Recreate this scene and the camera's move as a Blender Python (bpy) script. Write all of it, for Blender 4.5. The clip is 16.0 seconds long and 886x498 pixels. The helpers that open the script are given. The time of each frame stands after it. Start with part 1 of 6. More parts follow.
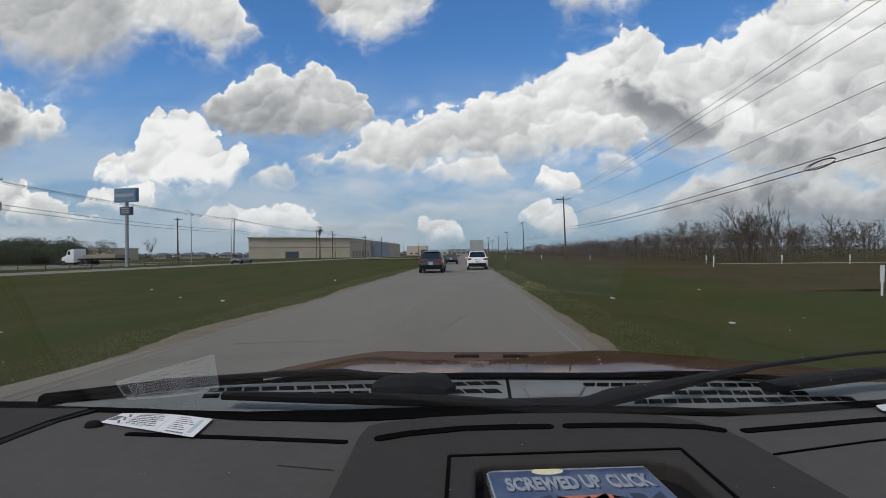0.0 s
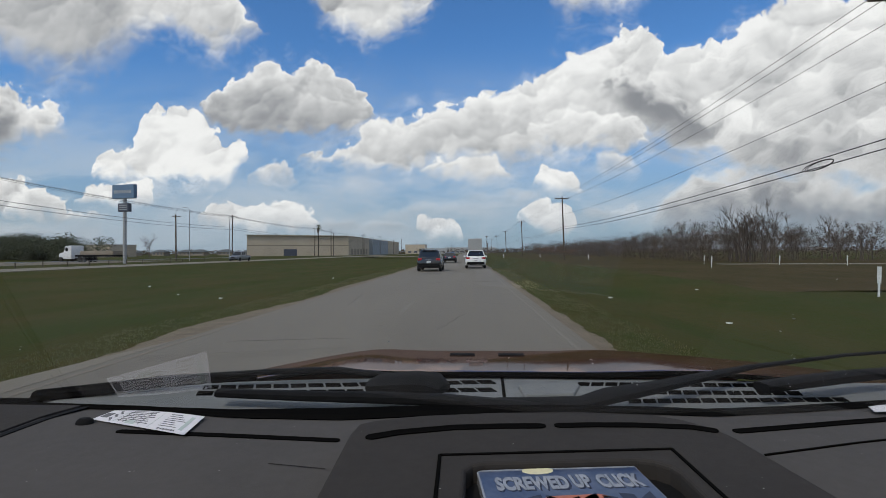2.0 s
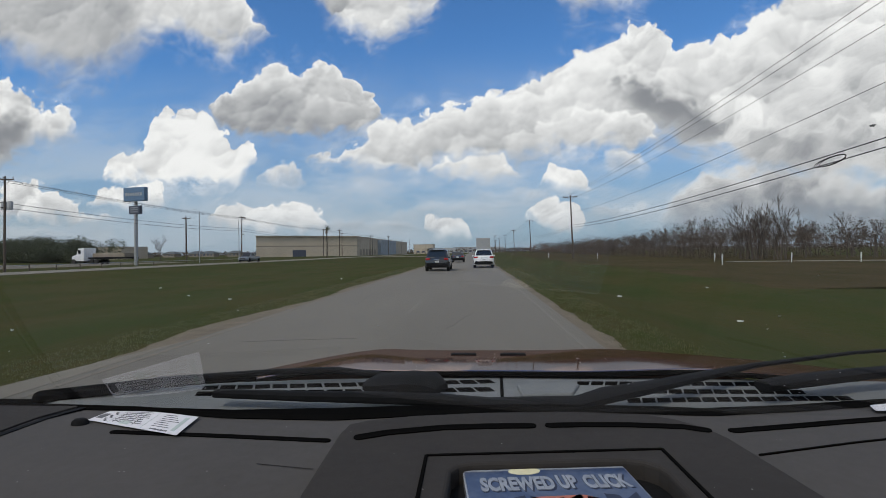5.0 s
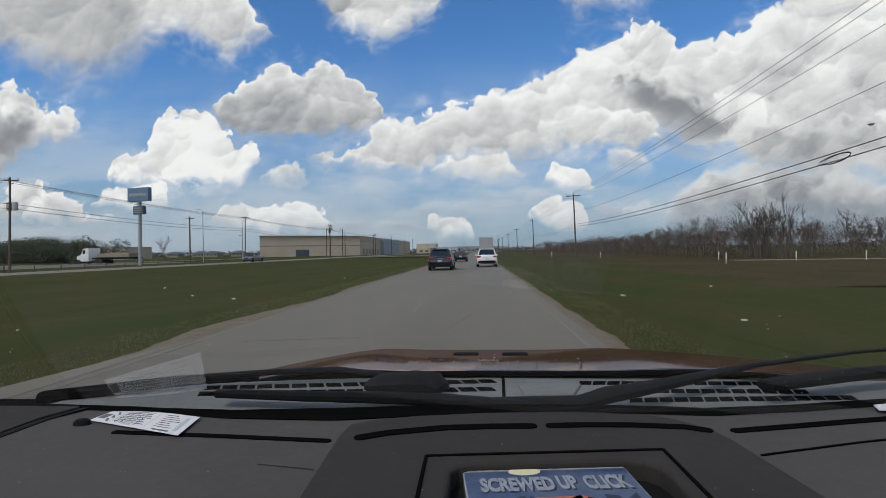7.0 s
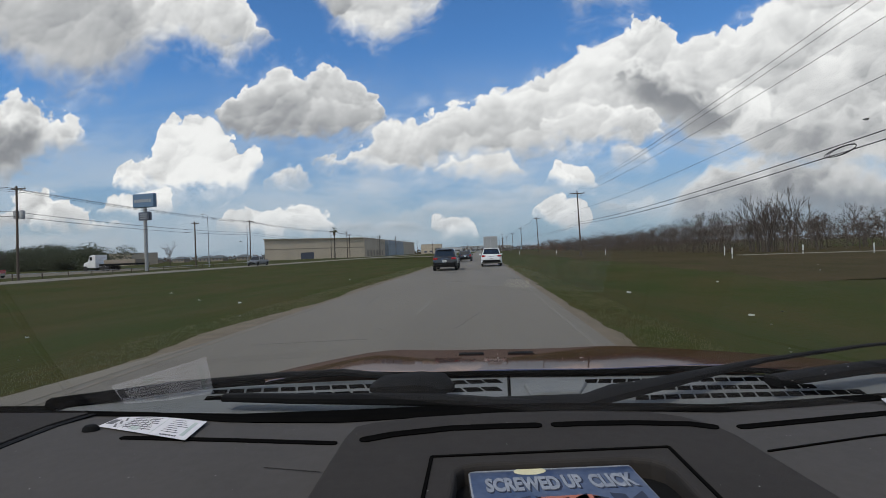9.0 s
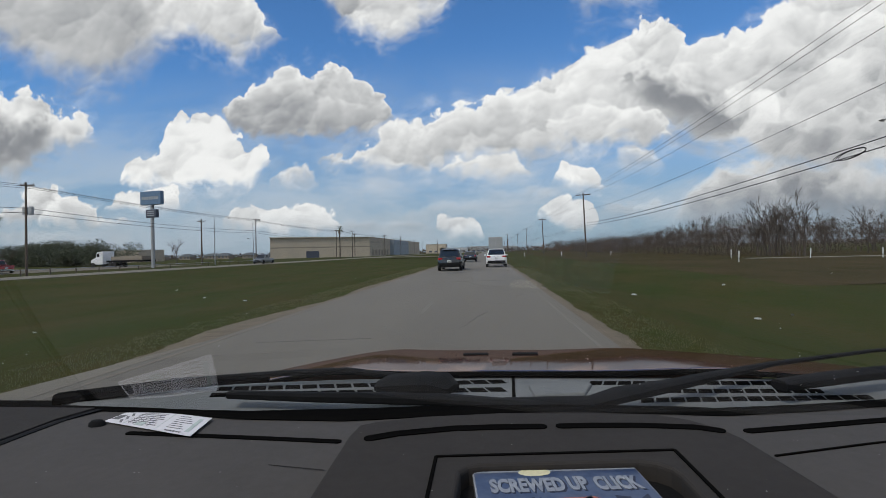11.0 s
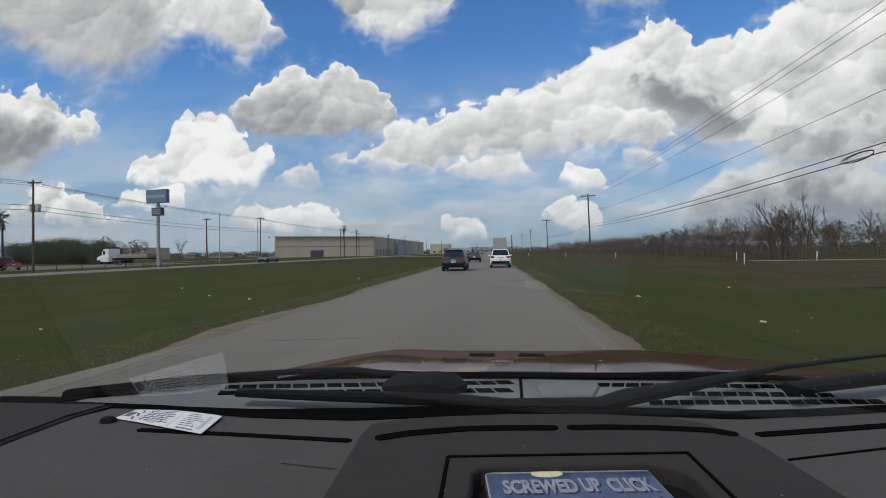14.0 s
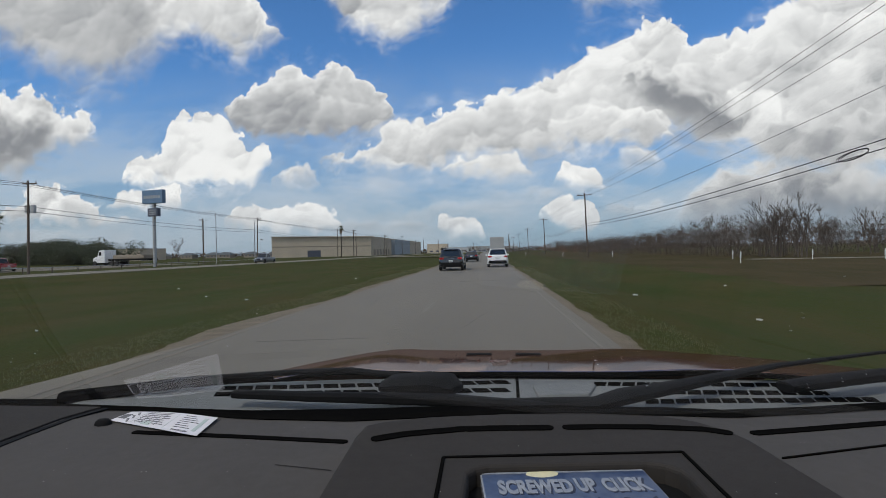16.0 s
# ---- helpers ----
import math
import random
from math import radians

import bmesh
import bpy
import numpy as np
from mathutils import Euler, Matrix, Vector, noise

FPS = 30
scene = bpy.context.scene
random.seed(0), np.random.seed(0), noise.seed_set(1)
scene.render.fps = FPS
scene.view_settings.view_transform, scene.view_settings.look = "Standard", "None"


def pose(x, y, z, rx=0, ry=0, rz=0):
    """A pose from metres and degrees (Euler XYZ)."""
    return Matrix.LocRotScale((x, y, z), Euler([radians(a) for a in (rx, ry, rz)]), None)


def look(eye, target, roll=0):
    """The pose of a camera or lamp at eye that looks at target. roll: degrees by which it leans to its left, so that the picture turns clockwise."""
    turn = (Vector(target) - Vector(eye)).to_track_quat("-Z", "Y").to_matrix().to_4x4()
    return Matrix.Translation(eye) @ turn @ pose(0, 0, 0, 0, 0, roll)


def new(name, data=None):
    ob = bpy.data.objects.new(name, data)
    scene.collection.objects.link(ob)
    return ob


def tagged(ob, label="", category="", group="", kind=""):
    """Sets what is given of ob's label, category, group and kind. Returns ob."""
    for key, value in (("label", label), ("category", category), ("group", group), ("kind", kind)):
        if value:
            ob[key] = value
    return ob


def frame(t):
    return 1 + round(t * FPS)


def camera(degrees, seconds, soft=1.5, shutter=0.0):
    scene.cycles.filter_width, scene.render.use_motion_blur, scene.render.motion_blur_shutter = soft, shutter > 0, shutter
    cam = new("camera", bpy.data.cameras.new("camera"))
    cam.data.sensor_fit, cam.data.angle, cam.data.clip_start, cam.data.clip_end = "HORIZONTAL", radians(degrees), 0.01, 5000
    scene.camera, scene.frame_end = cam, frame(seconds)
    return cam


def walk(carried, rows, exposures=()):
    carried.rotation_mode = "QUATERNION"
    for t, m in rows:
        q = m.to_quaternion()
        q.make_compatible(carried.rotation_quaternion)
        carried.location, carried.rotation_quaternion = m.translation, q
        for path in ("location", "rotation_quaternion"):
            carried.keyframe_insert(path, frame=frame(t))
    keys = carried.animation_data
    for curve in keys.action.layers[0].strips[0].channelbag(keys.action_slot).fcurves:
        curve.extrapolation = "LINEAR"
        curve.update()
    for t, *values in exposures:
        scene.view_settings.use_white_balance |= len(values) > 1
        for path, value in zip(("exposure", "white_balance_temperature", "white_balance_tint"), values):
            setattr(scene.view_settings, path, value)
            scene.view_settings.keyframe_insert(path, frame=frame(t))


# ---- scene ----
# The camera sits on the dashboard of a pickup; the place is built as it stands round that pickup.
HERE = pose(0, 67.5, 0)
cam = camera(84.0, 16.0, soft=0.85)
walk(cam, [
    (0.0, HERE @ pose(-0.0311, -0.0080, 1.5000, 90.517, 0.700, 2.968)),
    (0.5, HERE @ pose(-0.0297, -0.0067, 1.5009, 90.475, 0.521, 2.835)),
    (1.0, HERE @ pose(-0.0285, -0.0082, 1.4988, 90.385, 0.420, 2.740)),
    (1.5, HERE @ pose(-0.0279, -0.0073, 1.4987, 90.395, 0.480, 2.812)),
    (2.0, HERE @ pose(-0.0252, -0.0061, 1.4999, 90.351, 0.346, 2.796)),
    (2.5, HERE @ pose(-0.0217, -0.0037, 1.4997, 90.339, 0.230, 2.778)),
    (3.0, HERE @ pose(-0.0126, -0.0049, 1.4984, 90.404, -0.042, 3.131)),
    (3.5, HERE @ pose(-0.0111, -0.0040, 1.4994, 90.421, 0.182, 3.202)),
    (4.0, HERE @ pose(-0.0084, -0.0032, 1.4989, 90.390, 0.413, 3.380)),
    (6.5, HERE @ pose(-0.0024, -0.0002, 1.4994, 90.261, 1.023, 4.031)),
    (7.0, HERE @ pose(-0.0013, -0.0006, 1.4997, 90.245, 0.935, 4.102)),
    (7.5, HERE @ pose(0.0011, 0.0010, 1.5004, 90.243, 1.123, 4.237)),
    (8.0, HERE @ pose(0.0030, 0.0001, 1.4989, 90.224, 1.038, 4.310)),
    (8.5, HERE @ pose(0.0026, 0.0006, 1.4979, 90.119, 1.215, 4.483)),
    (9.0, HERE @ pose(0.0015, -0.0015, 1.5006, 90.279, 2.000, 4.624)),
    (11.5, HERE @ pose(0.0000, 0.0000, 1.5000, 90.330, 1.200, 5.400)),
    (12.0, HERE @ pose(0.0001, 0.0016, 1.5001, 90.425, 1.152, 5.725)),
    (12.5, HERE @ pose(-0.0011, -0.0003, 1.5004, 90.466, 1.020, 5.871)),
    (13.0, HERE @ pose(-0.0032, -0.0015, 1.5011, 90.414, 1.417, 5.928)),
    (13.5, HERE @ pose(-0.0057, -0.0009, 1.5027, 90.399, 1.457, 5.832)),
    (14.0, HERE @ pose(-0.0085, -0.0015, 1.5002, 90.336, 0.964, 5.663)),
    (14.5, HERE @ pose(-0.0079, -0.0020, 1.5006, 90.324, 0.990, 5.554)),
    (15.0, HERE @ pose(-0.0065, -0.0017, 1.5011, 90.320, 1.415, 5.543)),
    (15.5, HERE @ pose(-0.0059, -0.0007, 1.5011, 90.322, 1.268, 5.443)),
    (16.0, HERE @ pose(-0.0062, -0.0013, 1.5012, 90.284, 1.195, 5.343)),
])
scene.view_settings.exposure = 0.0

# ---- world: blue sky with fair-weather cumulus ----
world = bpy.data.worlds.new("sky")
world.use_nodes = True
scene.world = world
WT = world.node_tree
WT.nodes.clear()


def wnode(kind, **values):
    n = WT.nodes.new(kind)
    for key, value in values.items():
        n.inputs[key].default_value = value
    return n


def wlink(a, b):
    WT.links.new(a, b)


def wm(op, a, b=None, c=None, clamp=False):
    """A math node over sockets or numbers."""
    n = WT.nodes.new("ShaderNodeMath")
    n.operation, n.use_clamp = op, clamp
    for i, v in enumerate((a, b, c)):
        if v is None:
            continue
        if isinstance(v, (int, float)):
            n.inputs[i].default_value = v
        else:
            wlink(v, n.inputs[i])
    return n.outputs[0]


def wramp(x, lo, hi):
    """Smooth step of x from lo to hi, which are sockets or numbers."""
    n = WT.nodes.new("ShaderNodeMapRange")
    n.interpolation_type = "SMOOTHSTEP"
    for i, v in ((0, x), (1, lo), (2, hi)):
        if isinstance(v, (int, float)):
            n.inputs[i].default_value = v
        else:
            wlink(v, n.inputs[i])
    return n.outputs[0]


def wmix(f, a, b):
    n = WT.nodes.new("ShaderNodeMix")
    n.data_type = "RGBA"
    for i, v in ((0, f), (6, a), (7, b)):
        if isinstance(v, (int, float)):
            n.inputs[i].default_value = v
        elif isinstance(v, tuple):
            n.inputs[i].default_value = (*v, 1)
        else:
            wlink(v, n.inputs[i])
    return n.outputs[2]


def wnoise(vec, scale, detail, rough, warp=0.0):
    n = wnode("ShaderNodeTexNoise", Scale=scale, Detail=detail, Roughness=rough, Distortion=warp)
    wlink(vec, n.inputs["Vector"])
    return n.outputs["Fac"]


def wbillow(vec, scale):
    n = wnode("ShaderNodeTexVoronoi", Scale=scale)
    n.feature = "SMOOTH_F1"
    n.inputs["Smoothness"].default_value = 0.25
    wlink(vec, n.inputs["Vector"])
    return n.outputs["Distance"]


SUN_UP, SUN_TURN = 48.0, 215.0
sky = WT.nodes.new("ShaderNodeTexSky")
sky.sky_type, sky.sun_disc = "NISHITA", False
sky.sun_elevation, sky.sun_rotation = radians(SUN_UP), radians(SUN_TURN)
sky.air_density, sky.dust_density, sky.ozone_density = 1.0, 0.6, 2.0
way = WT.nodes.new("ShaderNodeTexCoord").outputs["Generated"]
split = WT.nodes.new("ShaderNodeSeparateXYZ")
wlink(way, split.inputs[0])
ahead = wm("MAXIMUM", split.outputs[1], 0.05)
U, V = wm("DIVIDE", split.outputs[0], ahead), wm("DIVIDE", split.outputs[2], ahead)
flat = WT.nodes.new("ShaderNodeCombineXYZ")
wlink(U, flat.inputs[0]), wlink(V, flat.inputs[1])
P = flat.outputs[0]
# the rounded heads of the clouds: cells that bulge at three sizes, and a ragged noise
shift = WT.nodes.new("ShaderNodeVectorMath")
shift.operation = "ADD"
wlink(P, shift.inputs[0])
shift.inputs[1].default_value = (-0.012, 0.024, 0)
fine = wnoise(P, 9.0, 7.0, 0.62)
swirl = wnode("ShaderNodeTexNoise", Scale=9.0, Detail=6.0, Roughness=0.62)
wlink(P, swirl.inputs["Vector"])
bend = WT.nodes.new("ShaderNodeVectorMath")
bend.operation = "MULTIPLY_ADD"
wlink(swirl.outputs["Color"], bend.inputs[0])
bend.inputs[1].default_value = (0.10, 0.085, 0)
wlink(P, bend.inputs[2])
WARPED = bend.outputs[0]
LUMPS = wm("ADD", wm("MULTIPLY", wbillow(P, 14.0), 0.050), wm("MULTIPLY_ADD", fine, 0.050, -0.045))
CURLS = wm("ADD", wm("ADD", wm("MULTIPLY", wbillow(WARPED, 26.0), 0.036), wm("MULTIPLY", wbillow(WARPED, 60.0), 0.018)), wm("MULTIPLY_ADD", wnoise(P, 42.0, 6.0, 0.65), 0.020, -0.034))
U2 = wm("ADD", U, wm("MULTIPLY_ADD", wnoise(P, 21.0, 5.0, 0.6), 0.034, -0.017))
relief = wm("ADD", wm("MULTIPLY", wm("SUBTRACT", wnoise(shift.outputs[0], 6.0, 4.0, 0.45), wnoise(P, 6.0, 4.0, 0.45)), 4.6),
            wm("MULTIPLY", wm("SUBTRACT", wbillow(shift.outputs[0], 22.0), wbillow(P, 22.0)), 0.75))
small = WT.nodes.new("ShaderNodeVectorMath")
small.operation = "ADD"
wlink(P, small.inputs[0])
small.inputs[1].default_value = (-0.006, 0.011, 0)
puffs = wm("ADD", wm("MULTIPLY", wm("SUBTRACT", wbillow(small.outputs[0], 46.0), wbillow(P, 46.0)), 0.22),
           wm("MULTIPLY", wm("SUBTRACT", wnoise(small.outputs[0], 26.0, 5.0, 0.6), wnoise(P, 26.0, 5.0, 0.6)), 0.45))
relief = wm("ADD", relief, puffs)


def heads(vec, scale):
    """How far a point lies below the middle of its rounded head, from -0.5 to 0.5."""
    n = wnode("ShaderNodeTexVoronoi", Scale=scale)
    n.feature, n.inputs["Smoothness"].default_value = "SMOOTH_F1", 0.10
    wlink(vec, n.inputs["Vector"])
    d = WT.nodes.new("ShaderNodeVectorMath")
    d.operation = "SUBTRACT"
    wlink(n.outputs["Position"], d.inputs[0]), wlink(vec, d.inputs[1])
    c = WT.nodes.new("ShaderNodeSeparateXYZ")
    wlink(d.outputs[0], c.inputs[0])
    return wm("MULTIPLY", wm("MULTIPLY_ADD", c.outputs[0], -0.35, c.outputs[1]), scale)


# rounded heads at three sizes
creases = wm("ADD", wm("ADD", wm("MULTIPLY", heads(WARPED, 7.0), 0.60), wm("MULTIPLY", heads(WARPED, 19.0), 0.40)), wm("MULTIPLY", heads(WARPED, 44.0), 0.22))
creases = wm("ADD", creases, wm("MULTIPLY_ADD", wnoise(P, 16.0, 9.0, 0.66), 1.1, -0.55))
patch = wnoise(P, 5.5, 5.0, 0.52)

gain = WT.nodes.new("ShaderNodeMix")
gain.data_type, gain.blend_type = "RGBA", "MULTIPLY"
gain.inputs[0].default_value = 1.0
wlink(sky.outputs[0], gain.inputs[6])
gain.inputs[7].default_value = (0.065, 0.109, 0.152, 1)
AIR = gain.outputs[2]
# milky air low over the land
HAZE = (0.285, 0.365, 0.465)
low = wramp(V, 0.46, 0.02)
AIR = wmix(wm("MULTIPLY", low, 0.80), AIR, HAZE)
WHITE, GREY = (0.97, 0.96, 0.96), (0.285, 0.295, 0.32)
streak = WT.nodes.new("ShaderNodeVectorMath")
streak.operation = "MULTIPLY"
wlink(P, streak.inputs[0])
streak.inputs[1].default_value = (0.55, 1.5, 1)
veil = wm("MULTIPLY", wramp(wnoise(streak.outputs[0], 5.5, 8.0, 0.66, 0.35), 0.38, 0.60), wramp(V, 0.42, 0.10))
colour = [wmix(wm("MULTIPLY", veil, 0.55), AIR, (0.62, 0.67, 0.74))]
drawn = WT.nodes.new("ShaderNodeVectorMath")
drawn.operation = "MULTIPLY"
wlink(P, drawn.inputs[0])
drawn.inputs[1].default_value = (0.75, 1.25, 1)
SHREDS = wramp(wnoise(drawn.outputs[0], 10.0, 9.0, 0.70, 0.5), 0.44, 0.64)


def wcurve(points):
    """A float curve of x in 0..1."""
    n = WT.nodes.new("ShaderNodeFloatCurve")
    c = n.mapping.curves[0]
    while len(c.points) < len(points):
        c.points.new(0.5, 0.5)
    for p, (x, y) in zip(c.points, points):
        p.location, p.handle_type = (x, y), "AUTO_CLAMPED"
    n.mapping.update()
    return n


def cloud(outline, grey, soft):
    """One cloud: (along, top, base) as slopes from the eye; how grey its belly is; how soft its rim."""
    a, b = outline[0][0], outline[-1][0]
    size = min(1.0, max(0.35, max(p[1] - p[2] for p in outline) / 0.13))
    fluffy = 0.45 + 0.55 * size
    V2 = wm("ADD", wm("MULTIPLY_ADD", LUMPS, size, V), wm("MULTIPLY", CURLS, fluffy))
    V3 = wm("ADD", wm("MULTIPLY_ADD", LUMPS, -0.5 * size, V), wm("MULTIPLY", CURLS, 0.9 * fluffy))
    along = wm("DIVIDE", wm("SUBTRACT", U2, a), b - a, clamp=True)
    ends = []
    for k in (1, 2):
        n = wcurve([((p[0] - a) / (b - a), min(1, max(0, p[k] * 0.4 + 0.2))) for p in outline])
        wlink(along, n.inputs["Value"])
        ends.append(wm("MULTIPLY_ADD", n.outputs[0], 2.5, -0.5))
    top, base = ends
    rim = soft * 0.36
    mask = wm("MULTIPLY", wramp(wm("SUBTRACT", top, V2), -rim * 0.3, rim), wramp(wm("SUBTRACT", V3, base), -soft * 0.7, max(soft * 1.6, 0.022)))
    inside = wm("MULTIPLY", wm("GREATER_THAN", along, 0.0005), wm("LESS_THAN", along, 0.9995))
    mask = wm("MULTIPLY", mask, inside)
    # torn shreds of vapour round the body
    if size > 0.55:
        halo = wm("MULTIPLY", wramp(wm("SUBTRACT", top, V2), -0.035, 0.035), wramp(wm("SUBTRACT", V3, base), -0.060, 0.030))
        halo = wm("MULTIPLY", wm("MULTIPLY", halo, wm("MULTIPLY", wramp(along, 0.0, 0.06), wramp(along, 1.0, 0.94))), wm("MULTIPLY", SHREDS, 0.60))
        mask = wm("MAXIMUM", mask, halo)
    height = wm("DIVIDE", wm("SUBTRACT", V2, base), wm("MAXIMUM", wm("SUBTRACT", top, base), 0.02), clamp=True)
    shade = wm("MULTIPLY", wm("SUBTRACT", 1.08, wm("POWER", height, 3.4)), grey)
    shade = wm("ADD", shade, wm("MULTIPLY", wm("SUBTRACT", patch, 0.5), grey * 0.8 + 0.12))
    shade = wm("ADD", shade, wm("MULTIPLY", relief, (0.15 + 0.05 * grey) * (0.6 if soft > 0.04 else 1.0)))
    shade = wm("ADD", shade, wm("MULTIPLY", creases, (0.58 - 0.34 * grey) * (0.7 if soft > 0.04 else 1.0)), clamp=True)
    colour[0] = wmix(mask, colour[0], wmix(shade, WHITE, GREY))


cloud([(-1.392, 0.185, 0.068), (-1.39, 0.185, 0.068), (-1.231, 0.16, 0.066), (-1.229, 0.16, 0.066), (-1.074, 0.12, 0.082), (-1.027, 0.145, 0.078), (-1.026, 0.146, 0.078), (-0.982, 0.163, 0.074), (-0.936, 0.158, 0.07), (-0.934, 0.158, 0.07), (-0.881, 0.138, 0.067), (-0.85, 0.113, 0.065), (-0.849, 0.112, 0.065), (-0.795, 0.11, 0.061), (-0.794, 0.11, 0.061), (-0.746, 0.087, 0.074)], 0.42, 0.018)  # low_left
cloud([(-0.827, 0.124, 0.119), (-0.801, 0.149, 0.113), (-0.8, 0.15, 0.113), (-0.766, 0.159, 0.109), (-0.748, 0.159, 0.106), (-0.72, 0.159, 0.107), (-0.695, 0.162, 0.107), (-0.681, 0.163, 0.11), (-0.663, 0.153, 0.113), (-0.658, 0.15, 0.115), (-0.648, 0.125, 0.12)], 0.14, 0.012)  # low_bank_left
cloud([(-0.562, 0.085, 0.071), (-0.528, 0.109, 0.059), (-0.517, 0.11, 0.055), (-0.478, 0.114, 0.05), (-0.442, 0.109, 0.046), (-0.434, 0.108, 0.046), (-0.391, 0.108, 0.046), (-0.368, 0.109, 0.046), (-0.354, 0.109, 0.047), (-0.321, 0.094, 0.049), (-0.319, 0.092, 0.049), (-0.302, 0.065, 0.058)], 0.3, 0.014)  # low_mid_left
cloud([(-0.107, 0.056, 0.053), (-0.092, 0.077, 0.039), (-0.038, 0.075, 0.029), (-0.018, 0.057, 0.028), (-0.006, 0.037, 0.035)], 0.15, 0.012)  # low_centre
cloud([(0.096, 0.069, 0.07), (0.135, 0.101, 0.049), (0.174, 0.108, 0.037), (0.204, 0.095, 0.034), (0.217, 0.063, 0.051)], 0.12, 0.012)  # low_right
cloud([(0.129, 0.14, 0.14), (0.159, 0.169, 0.126), (0.197, 0.164, 0.115), (0.23, 0.143, 0.114), (0.243, 0.125, 0.123)], 0.22, 0.012)  # small_right
cloud([(-0.454, 0.164, 0.154), (-0.432, 0.187, 0.149), (-0.415, 0.191, 0.145), (-0.401, 0.195, 0.145), (-0.378, 0.19, 0.144), (-0.371, 0.189, 0.146), (-0.347, 0.159, 0.152)], 0.35, 0.03)  # wisp_a
cloud([(-0.358, 0.14, 0.143), (-0.285, 0.15, 0.131), (-0.202, 0.152, 0.131), (-0.143, 0.145, 0.145)], 0.3, 0.05)  # wisp_b
cloud([(-0.262, 0.083, 0.083), (-0.168, 0.099, 0.064), (-0.074, 0.108, 0.076), (0.04, 0.112, 0.082), (0.13, 0.102, 0.102)], 0.45, 0.05)  # wisp_c
cloud([(0.247, 0.184, 0.184), (0.275, 0.205, 0.164), (0.317, 0.196, 0.158), (0.349, 0.169, 0.169)], 0.5, 0.03)  # wisp_d
cloud([(-0.107, 0.169, 0.169), (-0.072, 0.189, 0.159), (-0.029, 0.193, 0.152), (0.01, 0.198, 0.151), (0.064, 0.188, 0.149), (0.096, 0.159, 0.159)], 0.28, 0.016)  # centre_right
cloud([(-0.363, 0.205, 0.205), (-0.308, 0.221, 0.188), (-0.26, 0.224, 0.179), (-0.2, 0.257, 0.17), (-0.135, 0.27, 0.168), (-0.083, 0.226, 0.173)], 0.42, 0.02)  # centre_left
cloud([(0.349, 0.071, 0.04), (0.35, 0.072, 0.04), (0.401, 0.126, 0.013), (0.404, 0.129, 0.012), (0.493, 0.162, -0.003), (0.498, 0.164, -0.003), (0.585, 0.166, -0.006), (0.59, 0.166, -0.006), (0.664, 0.155, -0.008), (0.669, 0.154, -0.008), (0.801, 0.142, -0.011), (0.805, 0.142, -0.011), (0.914, 0.137, -0.014), (0.919, 0.137, -0.014)], 0.95, 0.07)  # right_low
cloud([(-0.357, 0.207, 0.2), (-0.308, 0.221, 0.191), (-0.259, 0.236, 0.181), (-0.226, 0.253, 0.174), (-0.193, 0.292, 0.17), (-0.146, 0.298, 0.166), (-0.094, 0.309, 0.181), (-0.048, 0.317, 0.178), (0.002, 0.31, 0.176), (0.042, 0.336, 0.179), (0.103, 0.35, 0.183), (0.114, 0.367, 0.184), (0.182, 0.401, 0.194), (0.241, 0.423, 0.204), (0.285, 0.438, 0.21), (0.309, 0.441, 0.213), (0.315, 0.47, 0.213), (0.337, 0.474, 0.216), (0.364, 0.459, 0.219), (0.376, 0.439, 0.215), (0.391, 0.429, 0.211), (0.402, 0.411, 0.207), (0.441, 0.417, 0.196), (0.484, 0.428, 0.184), (0.505, 0.43, 0.176), (0.512, 0.448, 0.172), (0.541, 0.473, 0.156), (0.582, 0.491, 0.134), (0.746, 0.516, 0.123), (0.93, 0.521, 0.116)], 0.40, 0.022)  # main_bank
cloud([(0.273, 0.326, 0.321), (0.293, 0.344, 0.305), (0.313, 0.35, 0.288), (0.327, 0.354, 0.276), (0.353, 0.349, 0.254), (0.384, 0.343, 0.226), (0.387, 0.341, 0.224), (0.425, 0.312, 0.216), (0.457, 0.286, 0.21), (0.465, 0.279, 0.212), (0.488, 0.249, 0.218), (0.5, 0.225, 0.221)], 1.0, 0.035)  # bank_grey
cloud([(0.458, 0.286, 0.28), (0.471, 0.309, 0.266), (0.48, 0.314, 0.257), (0.503, 0.325, 0.244), (0.511, 0.324, 0.24), (0.531, 0.323, 0.24), (0.546, 0.314, 0.24), (0.553, 0.309, 0.243), (0.565, 0.277, 0.248), (0.568, 0.254, 0.25)], 0.06, 0.016)  # bank_white
cloud([(0.138, 0.256, 0.248), (0.156, 0.295, 0.243), (0.193, 0.307, 0.234), (0.195, 0.308, 0.233), (0.238, 0.301, 0.221), (0.257, 0.297, 0.215), (0.281, 0.292, 0.212), (0.311, 0.279, 0.208), (0.323, 0.274, 0.209), (0.349, 0.255, 0.21), (0.354, 0.25, 0.21), (0.37, 0.232, 0.213), (0.381, 0.218, 0.214)], 0.30, 0.014)  # bank_tongue
cloud([(0.52, 0.209, 0.197), (0.546, 0.245, 0.174), (0.569, 0.247, 0.152), (0.602, 0.25, 0.144), (0.619, 0.247, 0.139), (0.672, 0.239, 0.143), (0.708, 0.243, 0.146), (0.77, 0.249, 0.15), (0.805, 0.25, 0.152), (0.919, 0.251, 0.147), (0.922, 0.251, 0.147)], 0.85, 0.06)  # bank_right
